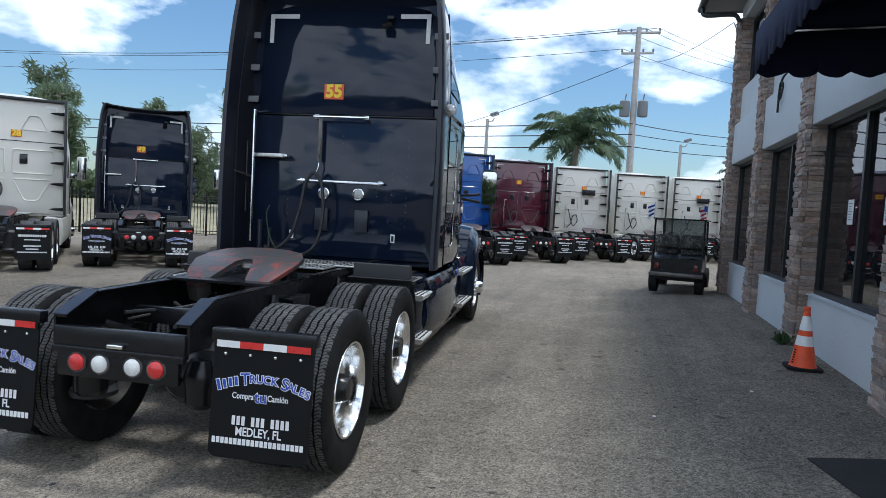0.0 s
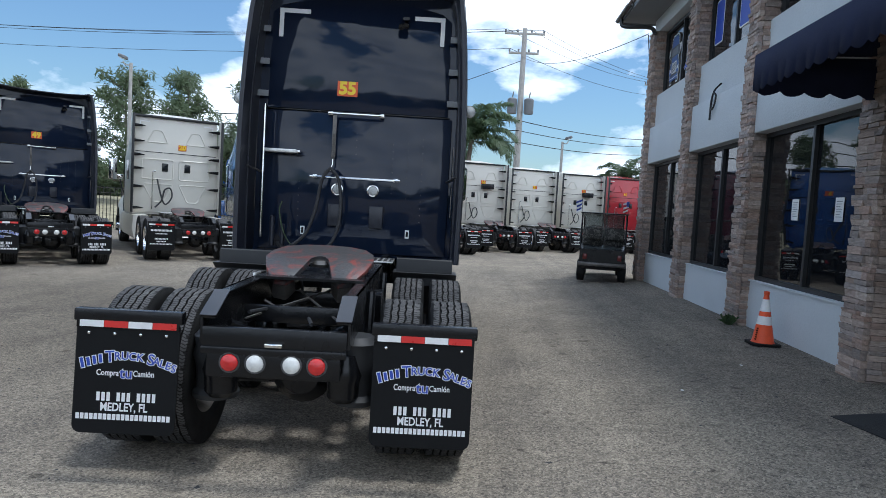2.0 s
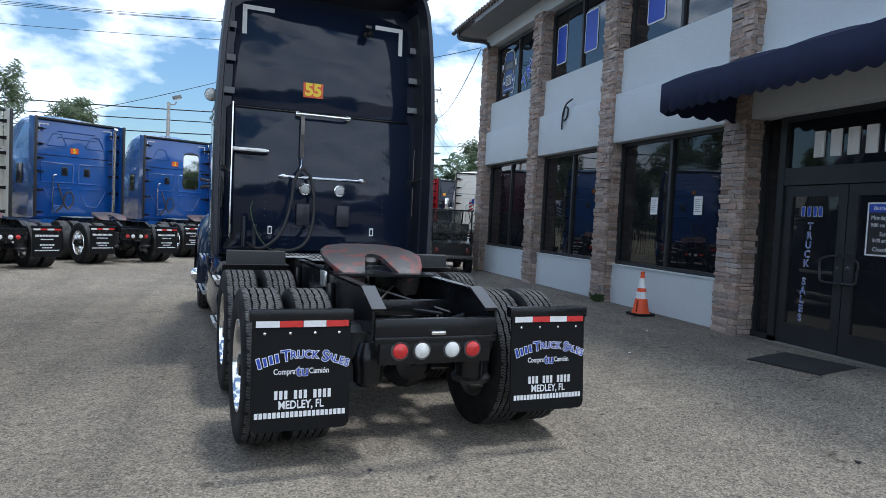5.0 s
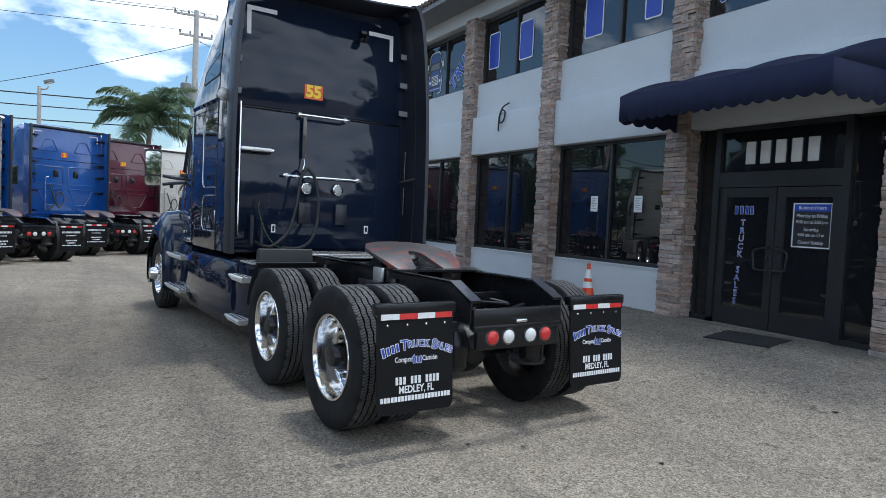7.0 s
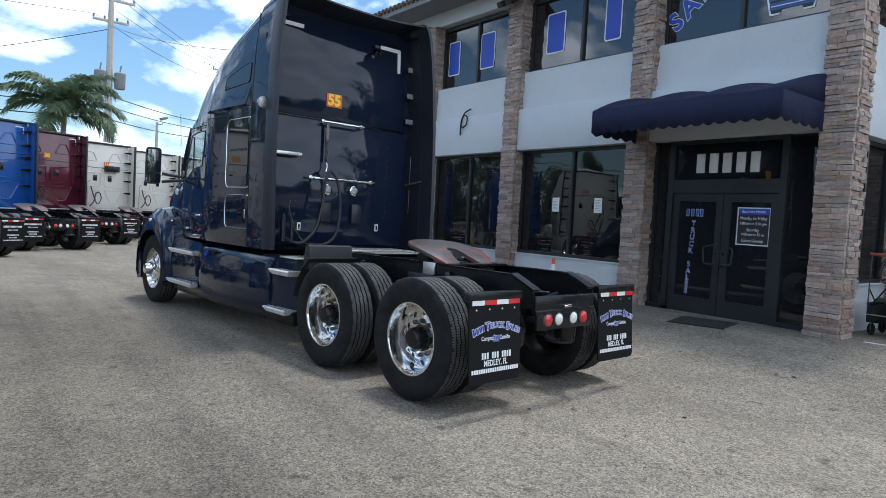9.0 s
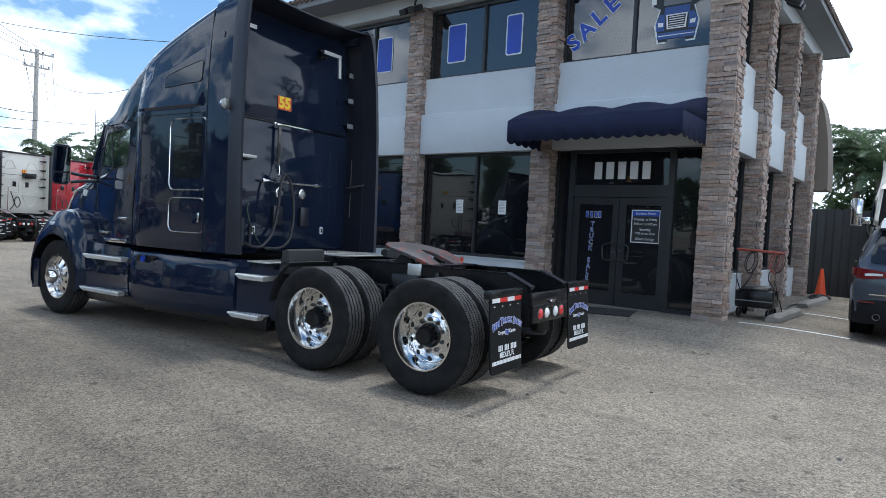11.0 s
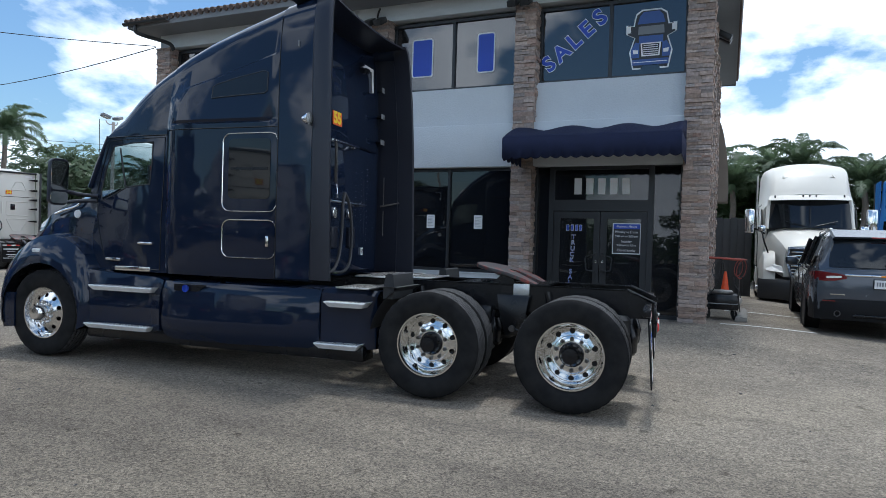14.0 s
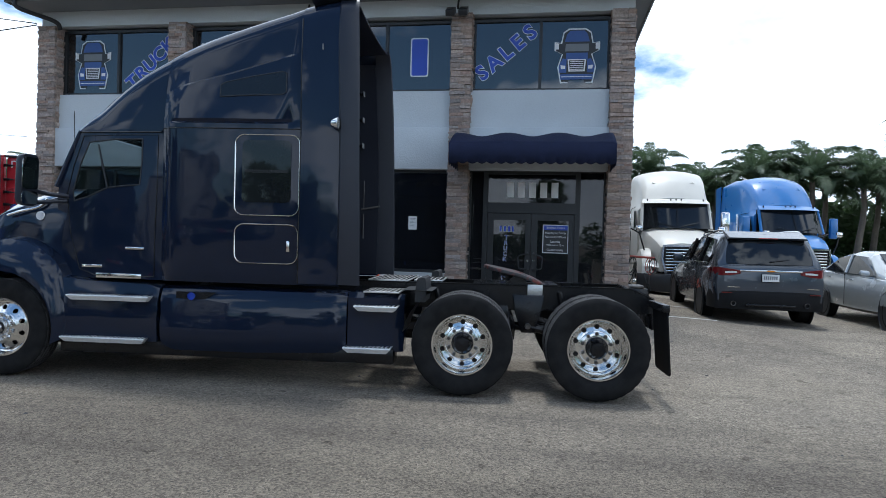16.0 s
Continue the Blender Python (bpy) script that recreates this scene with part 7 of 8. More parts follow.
def arches(t, x, ys, r):
    for s in (-1, 1):
        for y in ys:
            part("wheel_arch", lathe([(0.0, 0.0), (0.0, r + 0.06), (0.012, r + 0.07), (0.0165, r + 0.07)], 30, "x", None, pose(s * x if s > 0 else -x, y, r, 0, 0, 0 if s > 0 else 180)), "fairing", t)


def suv():
    t = thing("suv", pose(2.36, 0.06, ground_z(4.0, -0.1), 0, 0, -91), "slate grey family SUV parked facing away, seen from its rear", "car")
    rows = ((0.0, 0.80, 0.50, 0.98), (0.03, 0.90, 0.40, 1.08), (0.14, 0.955, 0.34, 1.10), (0.5, 0.985, 0.28, 1.10), (1.5, 0.995, 0.26, 1.09), (3.0, 0.995, 0.26, 1.07), (3.9, 0.98, 0.28, 1.04), (4.6, 0.94, 0.32, 0.97), (5.0, 0.86, 0.40, 0.84), (5.15, 0.72, 0.48, 0.72))
    car_body(t, rows, "suv")
    rings = []
    for y, z0, hw0, z1, hw1 in ((0.06, 1.03, 0.86, 1.06, 0.84), (0.16, 1.03, 0.90, 1.28, 0.80), (0.30, 1.03, 0.92, 1.54, 0.73), (0.42, 1.03, 0.93, 1.65, 0.71), (0.62, 1.03, 0.93, 1.70, 0.70), (1.4, 1.03, 0.94, 1.73, 0.71), (2.4, 1.03, 0.93, 1.70, 0.69), (2.9, 1.03, 0.92, 1.60, 0.66), (3.75, 1.01, 0.88, 1.06, 0.80)):
        rings.append([(-hw0, y, z0), (-(hw0 + hw1) / 2 - 0.03, y, (z0 + z1) / 2), (-hw1 - 0.035, y, z1 - 0.08), (-hw1 * 0.95, y, z1 - 0.02), (-hw1 * 0.8, y, z1), (0, y, z1 + 0.02), (hw1 * 0.8, y, z1), (hw1 * 0.95, y, z1 - 0.02), (hw1 + 0.035, y, z1 - 0.08), ((hw0 + hw1) / 2 + 0.03, y, (z0 + z1) / 2), (hw0, y, z0)])
    part("cabin", loft(rings), "suv", t)
    rear = []
    for z, y, hw in ((1.12, 0.055, 0.80), (1.25, 0.115, 0.80), (1.42, 0.205, 0.76), (1.56, 0.285, 0.70)):
        rear.append([(-hw, y + 0.07, z), (-hw * 0.85, y + 0.01, z), (0, y - 0.01, z), (hw * 0.85, y + 0.01, z), (hw, y + 0.07, z), (hw, y + 0.12, z), (-hw, y + 0.12, z)])
    part("rear_window", loft(rear), "pane_dark", t)
    part("spoiler", loft([[(-0.69, 0.24, 1.57), (0.69, 0.24, 1.57), (0.70, 0.6, 1.69), (-0.70, 0.6, 1.69)], [(-0.66, 0.20, 1.60), (0.66, 0.20, 1.60), (0.68, 0.6, 1.725), (-0.68, 0.6, 1.725)]]), "suv", t)
    part("brake_lamp", box(-0.16, 0.16, 0.195, 0.21, 1.585, 1.598), "lamp_red", t)
    part("rear_wiper", tube([(0.0, 0.05, 1.17), (0.34, 0.10, 1.21)], 0.012, 5), "black", t)
    for s in (-1, 1):
        # lamps that wrap round the corner
        line = ((0.52, -0.012, 0.945, 0.995), (0.66, -0.012, 0.91, 1.025), (0.81, -0.006, 0.90, 1.04), (0.875, 0.03, 0.905, 1.05), (0.93, 0.12, 0.92, 1.05), (0.965, 0.26, 0.95, 1.04), (0.982, 0.46, 0.98, 1.02))
        part("tail_lamp", loft([[(s * x, y - 0.012, z0), (s * x, y - 0.012, z1), (s * (x - 0.06), y + 0.06, z1), (s * (x - 0.06), y + 0.06, z0)] for x, y, z0, z1 in line]), "tail_red", t)
        part("lamp_insert", loft([[(s * x, y - 0.018, z0), (s * x, y - 0.018, z1), (s * (x - 0.03), y + 0.02, z1), (s * (x - 0.03), y + 0.02, z0)] for x, y, z0, z1 in ((0.58, -0.012, 0.955, 0.985), (0.70, -0.012, 0.95, 0.985), (0.78, -0.008, 0.945, 0.975))]), "lamp_clear", t)
        pts = ((0.945, 0.75, 1.13), (0.955, 2.3, 1.13), (0.95, 3.3, 1.11), (0.82, 2.75, 1.53), (0.785, 1.4, 1.62), (0.795, 0.80, 1.58), (0.90, 0.52, 1.28))
        part("side_glass", loft([[(s * x, y, z) for x, y, z in pts], [(s * (x - 0.03), y, z) for x, y, z in pts]]), "pane_dark", t)
        part("window_trim", tube([(s * 0.968, 0.6, 1.125), (s * 0.972, 2.3, 1.12), (s * 0.965, 3.3, 1.10)], 0.010, 5), "chrome", t)
        part("window_pillar", tube([(s * 0.965, 1.30, 1.12), (s * 0.81, 1.25, 1.62)], 0.035, 6), "black", t)
        part("window_pillar", tube([(s * 0.965, 2.42, 1.12), (s * 0.82, 2.3, 1.60)], 0.03, 6), "black", t)
        part("roof_rail", tube(curve_points([(s * 0.66, 0.62, 1.70), (s * 0.66, 0.8, 1.745), (s * 0.66, 2.2, 1.735), (s * 0.64, 2.6, 1.68)], 4), 0.016, 6), "alu", t)
        part("door_seam", tube([(s * 0.985, 2.42, 0.40), (s * 0.995, 2.42, 1.08)], 0.006, 5), "black", t)
        part("door_seam", tube([(s * 0.985, 1.52, 0.55), (s * 0.995, 1.45, 1.08)], 0.006, 5), "black", t)
        for y in (1.62, 2.58):
            part("door_handle", box(min(s * 0.98, s * 1.005), max(s * 0.98, s * 1.005), y, y + 0.2, 0.92, 0.95, 0.006), "chrome", t)
        part("mirror", box(s * 1.07 - 0.11, s * 1.07 + 0.11, 3.1, 3.22, 1.08, 1.25, 0.045), "suv", t)
        part("exhaust_tip", lathe([(0.2, 0.036), (-0.05, 0.036), (-0.055, 0.042), (-0.05, 0.046), (0.2, 0.046)], 14, "y", None, pose(s * 0.62, 0, 0.40)), "steel", t)
        part("bumper_reflector", box(s * 0.74 - 0.09, s * 0.74 + 0.09, -0.046, -0.02, 0.585, 0.605), "tail_dark", t)
        car_wheel(t, s * 0.875, 1.13, 0.37, s)
        car_wheel(t, s * 0.875, 4.2, 0.37, s)
    arches(t, 0.985, (1.13, 4.2), 0.37)
    part("rear_bumper", loft([[(x, y, 0.30), (x, y - 0.02, 0.40), (x, y - 0.03, 0.56), (x, y, 0.63), (x, y + 0.25, 0.63), (x, y + 0.25, 0.30)] for x, y in ((-0.97, 0.30), (-0.92, 0.10), (-0.8, 0.01), (-0.4, -0.015), (0.4, -0.015), (0.8, 0.01), (0.92, 0.10), (0.97, 0.30))]), "trim_black", t)
    part("tow_trim", box(-0.42, 0.42, -0.058, -0.03, 0.36, 0.40, 0.01), "black", t)
    part("chrome_strip", box(-0.53, 0.53, -0.028, 0.02, 0.985, 1.018, 0.008), "chrome", t)
    part("emblem", prism([(-0.06, -0.012), (0.06, -0.012), (0.06, 0.012), (-0.06, 0.012)], "y", -0.036, -0.028, 0, m=None), "amber", t).location.z = 1.0
    for x in (-0.72, 0.62):
        part("badge_bar", box(x, x + 0.2, -0.012, 0.01, 0.69, 0.705), "chrome", t)
    plate = part("number_plate", box(-0.155, 0.155, -0.03, -0.005, 0.80, 0.955, 0.005), "black", t)
    part("plate_face", box(-0.143, 0.143, -0.034, -0.03, 0.812, 0.943), "ink_white", plate)
    for k in range(7):
        part("plate_bar", box(-0.115 + 0.034 * k, -0.094 + 0.034 * k, -0.037, -0.034, 0.85, 0.91), "fascia", plate)
    return t


suv()


def sedan():
    t = thing("sedan", pose(2.5 - 0.95 + 4.75, -2.85, ground_z(4.0, -2.85), 0, 0, 91), "silver sedan parked nose out beside the SUV", "car")
    car_body(t, [(0.0, 0.78, 0.5, 0.92), (0.1, 0.86, 0.36, 0.98), (0.8, 0.91, 0.26, 1.0), (2.4, 0.92, 0.24, 0.95), (3.6, 0.92, 0.25, 0.92), (4.4, 0.86, 0.3, 0.80), (4.75, 0.72, 0.4, 0.66)], "silver")
    rings = []
    for y, z0, hw0, z1, hw1 in ((0.5, 0.95, 0.78, 0.98, 0.74), (1.25, 0.93, 0.82, 1.36, 0.60), (1.9, 0.92, 0.84, 1.44, 0.60), (2.5, 0.92, 0.84, 1.40, 0.60), (3.5, 0.90, 0.80, 0.95, 0.74)):
        rings.append([(-hw0, y, z0), (-(hw0 + hw1) / 2 - 0.03, y, (z0 + z1) / 2), (-hw1 - 0.02, y, z1 - 0.05), (-hw1 * 0.85, y, z1), (0, y, z1 + 0.015), (hw1 * 0.85, y, z1), (hw1 + 0.02, y, z1 - 0.05), ((hw0 + hw1) / 2 + 0.03, y, (z0 + z1) / 2), (hw0, y, z0)])
    part("cabin", loft(rings), "silver", t)
    for s in (-1, 1):
        pts = ((0.86, 0.95, 1.0), (0.87, 2.0, 0.98), (0.855, 3.05, 0.96), (0.72, 2.45, 1.32), (0.69, 1.8, 1.35), (0.73, 1.3, 1.28))
        part("side_glass", loft([[(s * x, y, z) for x, y, z in pts], [(s * (x - 0.03), y, z) for x, y, z in pts]]), "pane_dark", t)
        part("window_pillar", tube([(s * 0.88, 1.95, 0.98), (s * 0.71, 1.85, 1.36)], 0.028, 6), "silver", t)
        part("mirror", box(s * 0.97 - 0.09, s * 0.97 + 0.09, 2.85, 2.96, 0.95, 1.06, 0.04), "silver", t)
        part("door_handle", box(min(s * 0.90, s * 0.93), max(s * 0.90, s * 0.93), 1.2, 1.38, 0.86, 0.885, 0.006), "chrome", t)
        part("door_handle", box(min(s * 0.90, s * 0.93), max(s * 0.90, s * 0.93), 2.15, 2.33, 0.84, 0.865, 0.006), "chrome", t)
        part("door_seam", tube([(s * 0.918, 1.98, 0.34), (s * 0.915, 1.98, 0.95)], 0.005, 5), "black", t)
        part("head_lamp", box(s * 0.62 - 0.16, s * 0.62 + 0.16, 4.45, 4.68, 0.60, 0.72, 0.04), "lamp_clear", t)
        car_wheel(t, s * 0.80, 0.95, 0.33, s, 0.22)
        car_wheel(t, s * 0.80, 3.75, 0.33, s, 0.22)
    arches(t, 0.905, (0.95, 3.75), 0.33)
    part("windshield", loft([[(-0.68, 3.36, 0.99), (0.68, 3.36, 0.99), (0.66, 3.4, 0.97), (-0.66, 3.4, 0.97)], [(-0.56, 2.58, 1.385), (0.56, 2.58, 1.385), (0.56, 2.62, 1.39), (-0.56, 2.62, 1.39)]]), "pane_dark", t)
    part("grille", box(-0.4, 0.4, 4.70, 4.78, 0.42, 0.62, 0.02), "black", t)


sedan()


def utility_cart():
    """A two-seat yard cart with a wire-thin roof frame, camouflage seats and two small flags."""
    g = ground_z(1.15, 14.0)
    t = thing("utility_cart", pose(1.13, 13.75, g, 0, 0, -10) @ Matrix.Diagonal((0.88, 1, 1, 1)), "black yard cart with camouflage seats and two small flags", "cart")
    part("chassis", box(-0.5, 0.5, 0.02, 2.3, 0.28, 0.44, 0.03), "black", t)
    part("rear_body", loft([[(-0.55, y, z) for y, z in ((0.0, 0.40), (0.0, 0.72), (0.35, 0.80), (0.75, 0.80), (0.75, 0.35))], [(0.55, y, z) for y, z in ((0.0, 0.40), (0.0, 0.72), (0.35, 0.80), (0.75, 0.80), (0.75, 0.35))]]), "black", t)
    part("rear_bumper", box(-0.58, 0.58, -0.08, 0.02, 0.36, 0.44, 0.015), "steel", t)
    for s in (-1, 1):
        part("seat_cushion", box(s * 0.27 - 0.25, s * 0.27 + 0.25, 0.55, 1.05, 0.78, 0.93, 0.05), "camo", t)
        part("seat_back", box(s * 0.27 - 0.25, s * 0.27 + 0.25, 0.40, 0.54, 0.92, 1.20, 0.06, None, None), "camo", t)
        part("tail_lamp", box(s * 0.42 - 0.05, s * 0.42 + 0.05, -0.012, 0.01, 0.50, 0.62, 0.005), "tail_dark", t)
        for y in (0.30, 1.95):
            hub_ob = new("wheel")
            hub_ob.parent = t
            hub_ob.matrix_basis = pose(s * 0.50, y, 0.24, 0, 0, 0 if s > 0 else 180)
            part("tyre", lathe([(-0.08, 0.14), (-0.10, 0.19), (-0.08, 0.235), (0.08, 0.235), (0.10, 0.19), (0.08, 0.14)], 24), "rubber", hub_ob)
            part("rim", lathe([(0.07, 0.145), (0.03, 0.12), (0.05, 0.05), (0.07, 0.0)], 18), "alu", hub_ob)
        part("roof_post", tube([(s * 0.54, 0.15, 0.75), (s * 0.54, 0.22, 1.50)], 0.022, 8), "black", t)
        part("roof_post", tube([(s * 0.52, 1.75, 0.75), (s * 0.52, 1.45, 1.50)], 0.022, 8), "black", t)
        part("armrest", tube(curve_points([(s * 0.56, 0.45, 0.80), (s * 0.57, 0.45, 1.0), (s * 0.57, 0.85, 1.02), (s * 0.56, 0.9, 0.80)], 4), 0.015, 6), "black", t)
    part("roof_canopy", box(-0.58, 0.58, 0.10, 1.55, 1.50, 1.53, 0.012), "black", t)
    part("windscreen", box(-0.50, 0.50, 1.56, 1.575, 0.95, 1.50, m=None), "haze", t)
    part("front_cowl", loft([[(-0.5, y, z) for y, z in ((1.6, 0.4), (1.6, 0.95), (1.9, 0.9), (2.3, 0.65), (2.35, 0.35))], [(0.5, y, z) for y, z in ((1.6, 0.4), (1.6, 0.95), (1.9, 0.9), (2.3, 0.65), (2.35, 0.35))]]), "camo", t)
    part("steering_wheel", lathe([(-0.012, 0.16), (0.0, 0.172), (0.012, 0.16), (0.0, 0.148), (-0.012, 0.16)], 24, "y", None, pose(-0.27, 1.35, 1.08, 25, 0, 0)), "black", t)
    for s, mats in ((-1, ("ink_white", "flag_blue")), (1, ("flag_red", "ink_white"))):
        fl = new("flag")
        fl.parent = t
        fl.matrix_basis = pose(s * 0.56, 0.16, 1.50, 3, s * 2, 0)
        part("staff", tube([(0, 0, 0), (0, 0, 0.34)], 0.005, 5), "black", fl)
        for k in range(6):
            z0 = 0.05 + k * 0.042
            ring = [[(-0.01 - 0.045 * i - 0.01 * math.sin(i + k), 0.02 * math.sin(i * 1.6), z + 0.03 * i * -0.6) for i in range(4)] for z in (z0, z0 + 0.042)]
            part("stripe", loft(ring, caps=False, closed=False), mats[k % 2], fl)
        if s > 0:
            part("canton", box(-0.07, -0.008, -0.012, 0.012, 0.19, 0.30), "flag_blue", fl)


utility_cart()


# ---- small things by the office ----
def traffic_cone(x, y, z, label):
    t = thing("traffic_cone", pose(x, y, z) @ Matrix.Scale(0.9, 4), label, "cone", "traffic cones")
    part("base", prism(round_rect(0.36, 0.36, 0.06), "z", 0.0, 0.035, 0.008), "rubber", t)
    part("body", lathe([(0.035, 0.145), (0.06, 0.132), (0.27, 0.095)], 28, "z"), "cone", t)
    part("collar", lathe([(0.27, 0.0955), (0.38, 0.0765)], 28, "z"), "tape_white", t)
    part("body", lathe([(0.38, 0.076), (0.44, 0.066)], 28, "z"), "cone", t)
    part("collar", lathe([(0.44, 0.0665), (0.60, 0.0395)], 28, "z"), "tape_white", t)
    part("tip", lathe([(0.60, 0.039), (0.66, 0.030), (0.665, 0.036), (0.70, 0.034), (0.71, 0.0)], 28, "z"), "cone", t)
    for k in range(6):
        part("print_mark", box(-0.012, 0.012, -0.002, 0.002, -0.008, 0.008, 0, None, pose(-0.142 * math.cos(0.5) + 0.0045 * k, -0.142 * math.sin(0.5) + 0.002 * k, 0.08 + 0.028 * k, 0, 0, -60)), "black", t)
    return t


traffic_cone(1.87, 7.22, ground_z(1.87, 7.22), "orange traffic cone with two white bands beside the office wall")
c2 = thing("traffic_cone", pose(9.5, 2.3, ground_z(9.5, 2.3) + 0.012, 0, 5, 0) @ Matrix.Scale(0.92, 4), "plain leaning orange traffic cone beside the office side wall", "cone", "traffic cones")
part("base", prism(round_rect(0.36, 0.36, 0.06), "z", 0.0, 0.03, 0.006), "cone", c2)
part("body", lathe([(0.03, 0.14), (0.06, 0.125), (0.68, 0.035), (0.70, 0.0)], 28, "z"), "cone", c2)


def mat_obj():
    b = bmesh.new()
    c, q = math.cos(radians(12)), math.sin(radians(12))
    rings = []
    for i in range(9):
        u = 0.66 * (i / 8 - 0.5)
        row = []
        for v in (-0.38, -0.13, 0.13, 0.38):
            x, y = 1.62 + u * c - v * q, 4.13 + u * q + v * c
            row.append((x, y, ground_z(x, y) + 0.009))
        rings.append(row)
    return loft(rings, caps=False, closed=False)


mo = tagged(part("door_mat", mat_obj(), "mat"), "dark ribbed door mat on the asphalt", "mat")
mo.modifiers.new("thickness", "SOLIDIFY").thickness = 0.006


def wheel_stop(x0, x1, y):
    t = thing("wheel_stop", pose((x0 + x1) / 2, y, 0.262, 0, 0, rnd.uniform(-3, 3)), "weathered concrete wheel stop", "wheel stop", "wheel stops")
    half = (x1 - x0) / 2
    part("block", loft([[(x, -0.10, 0), (x, -0.085 + 0.01 * math.sin(9 * x), 0.07), (x, -0.05, 0.105 - e), (x, 0.0, 0.115 - e + 0.006 * math.sin(7 * x)), (x, 0.05, 0.105 - e), (x, 0.085, 0.07), (x, 0.10, 0)] for x, e in ((-half, 0.03), (-half * 0.93, 0.0), (-half * 0.4, 0.006), (half * 0.1, 0.0), (half * 0.6, 0.012), (half * 0.95, 0.0), (half, 0.03))]), "concrete", t, smooth=20)


wheel_stop(2.8, 4.55, 2.0)
wheel_stop(5.85, 7.9, 2.05)

hose_pile = thing("hose", pose(8.7, 2.2, ground_z(8.7, 2.2) + 0.01), "black hose lying coiled on the asphalt", "hose")
part("coil", tube([((0.55 - 0.004 * k) * math.cos(k * 0.3), (0.22 - 0.001 * k) * math.sin(k * 0.3), 0.012 + 0.0006 * k) for k in range(76)], 0.018, 6), "hose", hose_pile)


def paint_line(pts, w):
    rings = []
    for i, (x, y) in enumerate(pts):
        a, c = pts[max(0, i - 1)], pts[min(len(pts) - 1, i + 1)]
        d = Vector((c[0] - a[0], c[1] - a[1])).normalized()
        rings.append([(x - d.y * w / 2, y + d.x * w / 2, ground_z(x - d.y * w / 2, y + d.x * w / 2) + 0.006), (x + d.y * w / 2, y - d.x * w / 2, ground_z(x + d.y * w / 2, y - d.x * w / 2) + 0.006)])
    return loft(rings, caps=False, closed=False)


for pts in ([(2.25 + 0.01 * k, 2.35 - 0.2 * k) for k in range(8)], [(4.9, 2.3 - 0.2 * k) for k in range(8)]):
    tagged(part("parking_line", paint_line(pts, 0.10), "line"), "worn white parking line", "road marking", kind="structure")


def gas_cart():
    """A low black box cart on four wheels, with thin uprights and a red bar hung with coiled hoses."""
    t = thing("hand_cart", pose(3.30, 2.33, 0.262, 0, 0, -88) @ Matrix.Diagonal((0.56, 1.25, 1, 1)), "black tool cart with a red top bar and coiled hoses", "cart")
    part("tray", box(-0.52, 0.45, -0.24, 0.2, 0.17, 0.44, 0.015), "black", t)
    part("tray_strip", box(-0.52, 0.45, -0.246, -0.238, 0.27, 0.285), "fascia", t)
    part("tray_lid", box(-0.40, 0.30, -0.2, 0.16, 0.44, 0.50, 0.02), "steel", t)
    for x in (-0.42, 0.35):
        for y in (-0.2, 0.15):
            hub_ob = new("caster")
            hub_ob.parent = t
            hub_ob.matrix_basis = pose(x, y, 0.085, 0, 0, 90)
            part("wheel", lathe([(-0.025, 0.0), (-0.025, 0.075), (0.0, 0.085), (0.025, 0.075), (0.025, 0.0)], 16), "rubber", hub_ob)
            part("fork", box(-0.035, 0.035, -0.01, 0.01, 0.0, 0.1), "steel", hub_ob)
    for x in (-0.53, 0.46):
        part("upright", tube([(x, -0.2, 0.2), (x, -0.2, 1.08)], 0.013, 6), "steel", t)
        part("brace", tube([(x, -0.2, 0.62), (x, 0.16, 0.3)], 0.012, 6), "black", t)
    part("top_bar", tube([(-0.56, -0.2, 1.08), (0.62, -0.2, 1.05)], 0.022, 8), "rust", t)
    part("top_bar", tube([(-0.2, -0.14, 1.08), (0.66, -0.14, 1.05)], 0.016, 8), "rust", t)
    for x, r, mat in ((-0.2, 0.15, "hose"), (-0.14, 0.17, "hose"), (0.42, 0.14, "rust"), (0.5, 0.16, "rust"), (0.56, 0.15, "hose")):
        ring = [(x + 0.25 * r * math.cos(a) + r * 0.8 * math.sin(a), -0.23 + 0.02 * math.cos(a), 1.05 - r + r * math.cos(a)) for a in [k * math.tau / 20 for k in range(21)]]
        part("hose_coil", tube(ring, 0.012, 6), mat, t)
    part("hose", tube(curve_points([(-0.1, -0.23, 0.8), (-0.14, -0.25, 0.66), (-0.36, -0.26, 0.46), (-0.5, -0.27, 0.42)], 6), 0.014, 6), "hose", t)
    part("hose", tube(curve_points([(0.3, -0.2, 0.75), (0.32, -0.25, 0.62), (0.44, -0.26, 0.52), (0.5, -0.26, 0.4)], 6), 0.014, 6), "hose", t)
    part("hose", tube(curve_points([(0.5, 0.1, 0.3), (0.56, 0.3, 0.05), (0.5, 0.8, 0.015), (0.3, 1.4, 0.015), (0.2, 2.0, 0.015), (0.3, 2.6, 0.015)], 8), 0.014, 6), "hose", t)


gas_cart()
for i, (x, y, r) in enumerate(((-2.0, 2.1, 0.016), (0.35, 5.2, 0.014), (0.0, 2.15, 0.02), (1.2, 6.1, 0.014))):
    st = thing("litter", pose(x, y, ground_z(x, y) + 0.004, 0, 0, 40 * i), "small dark scrap lying on the asphalt" if i % 2 == 0 else "small pale paper scrap on the asphalt", "litter")
    part("scrap", prism([(r * math.cos(a) * (1 + 0.3 * math.sin(3 * a)), r * math.sin(a)) for a in [k * math.tau / 9 for k in range(9)]], "z", 0.0, 0.006), "hose" if i % 2 == 0 else "paper", st)


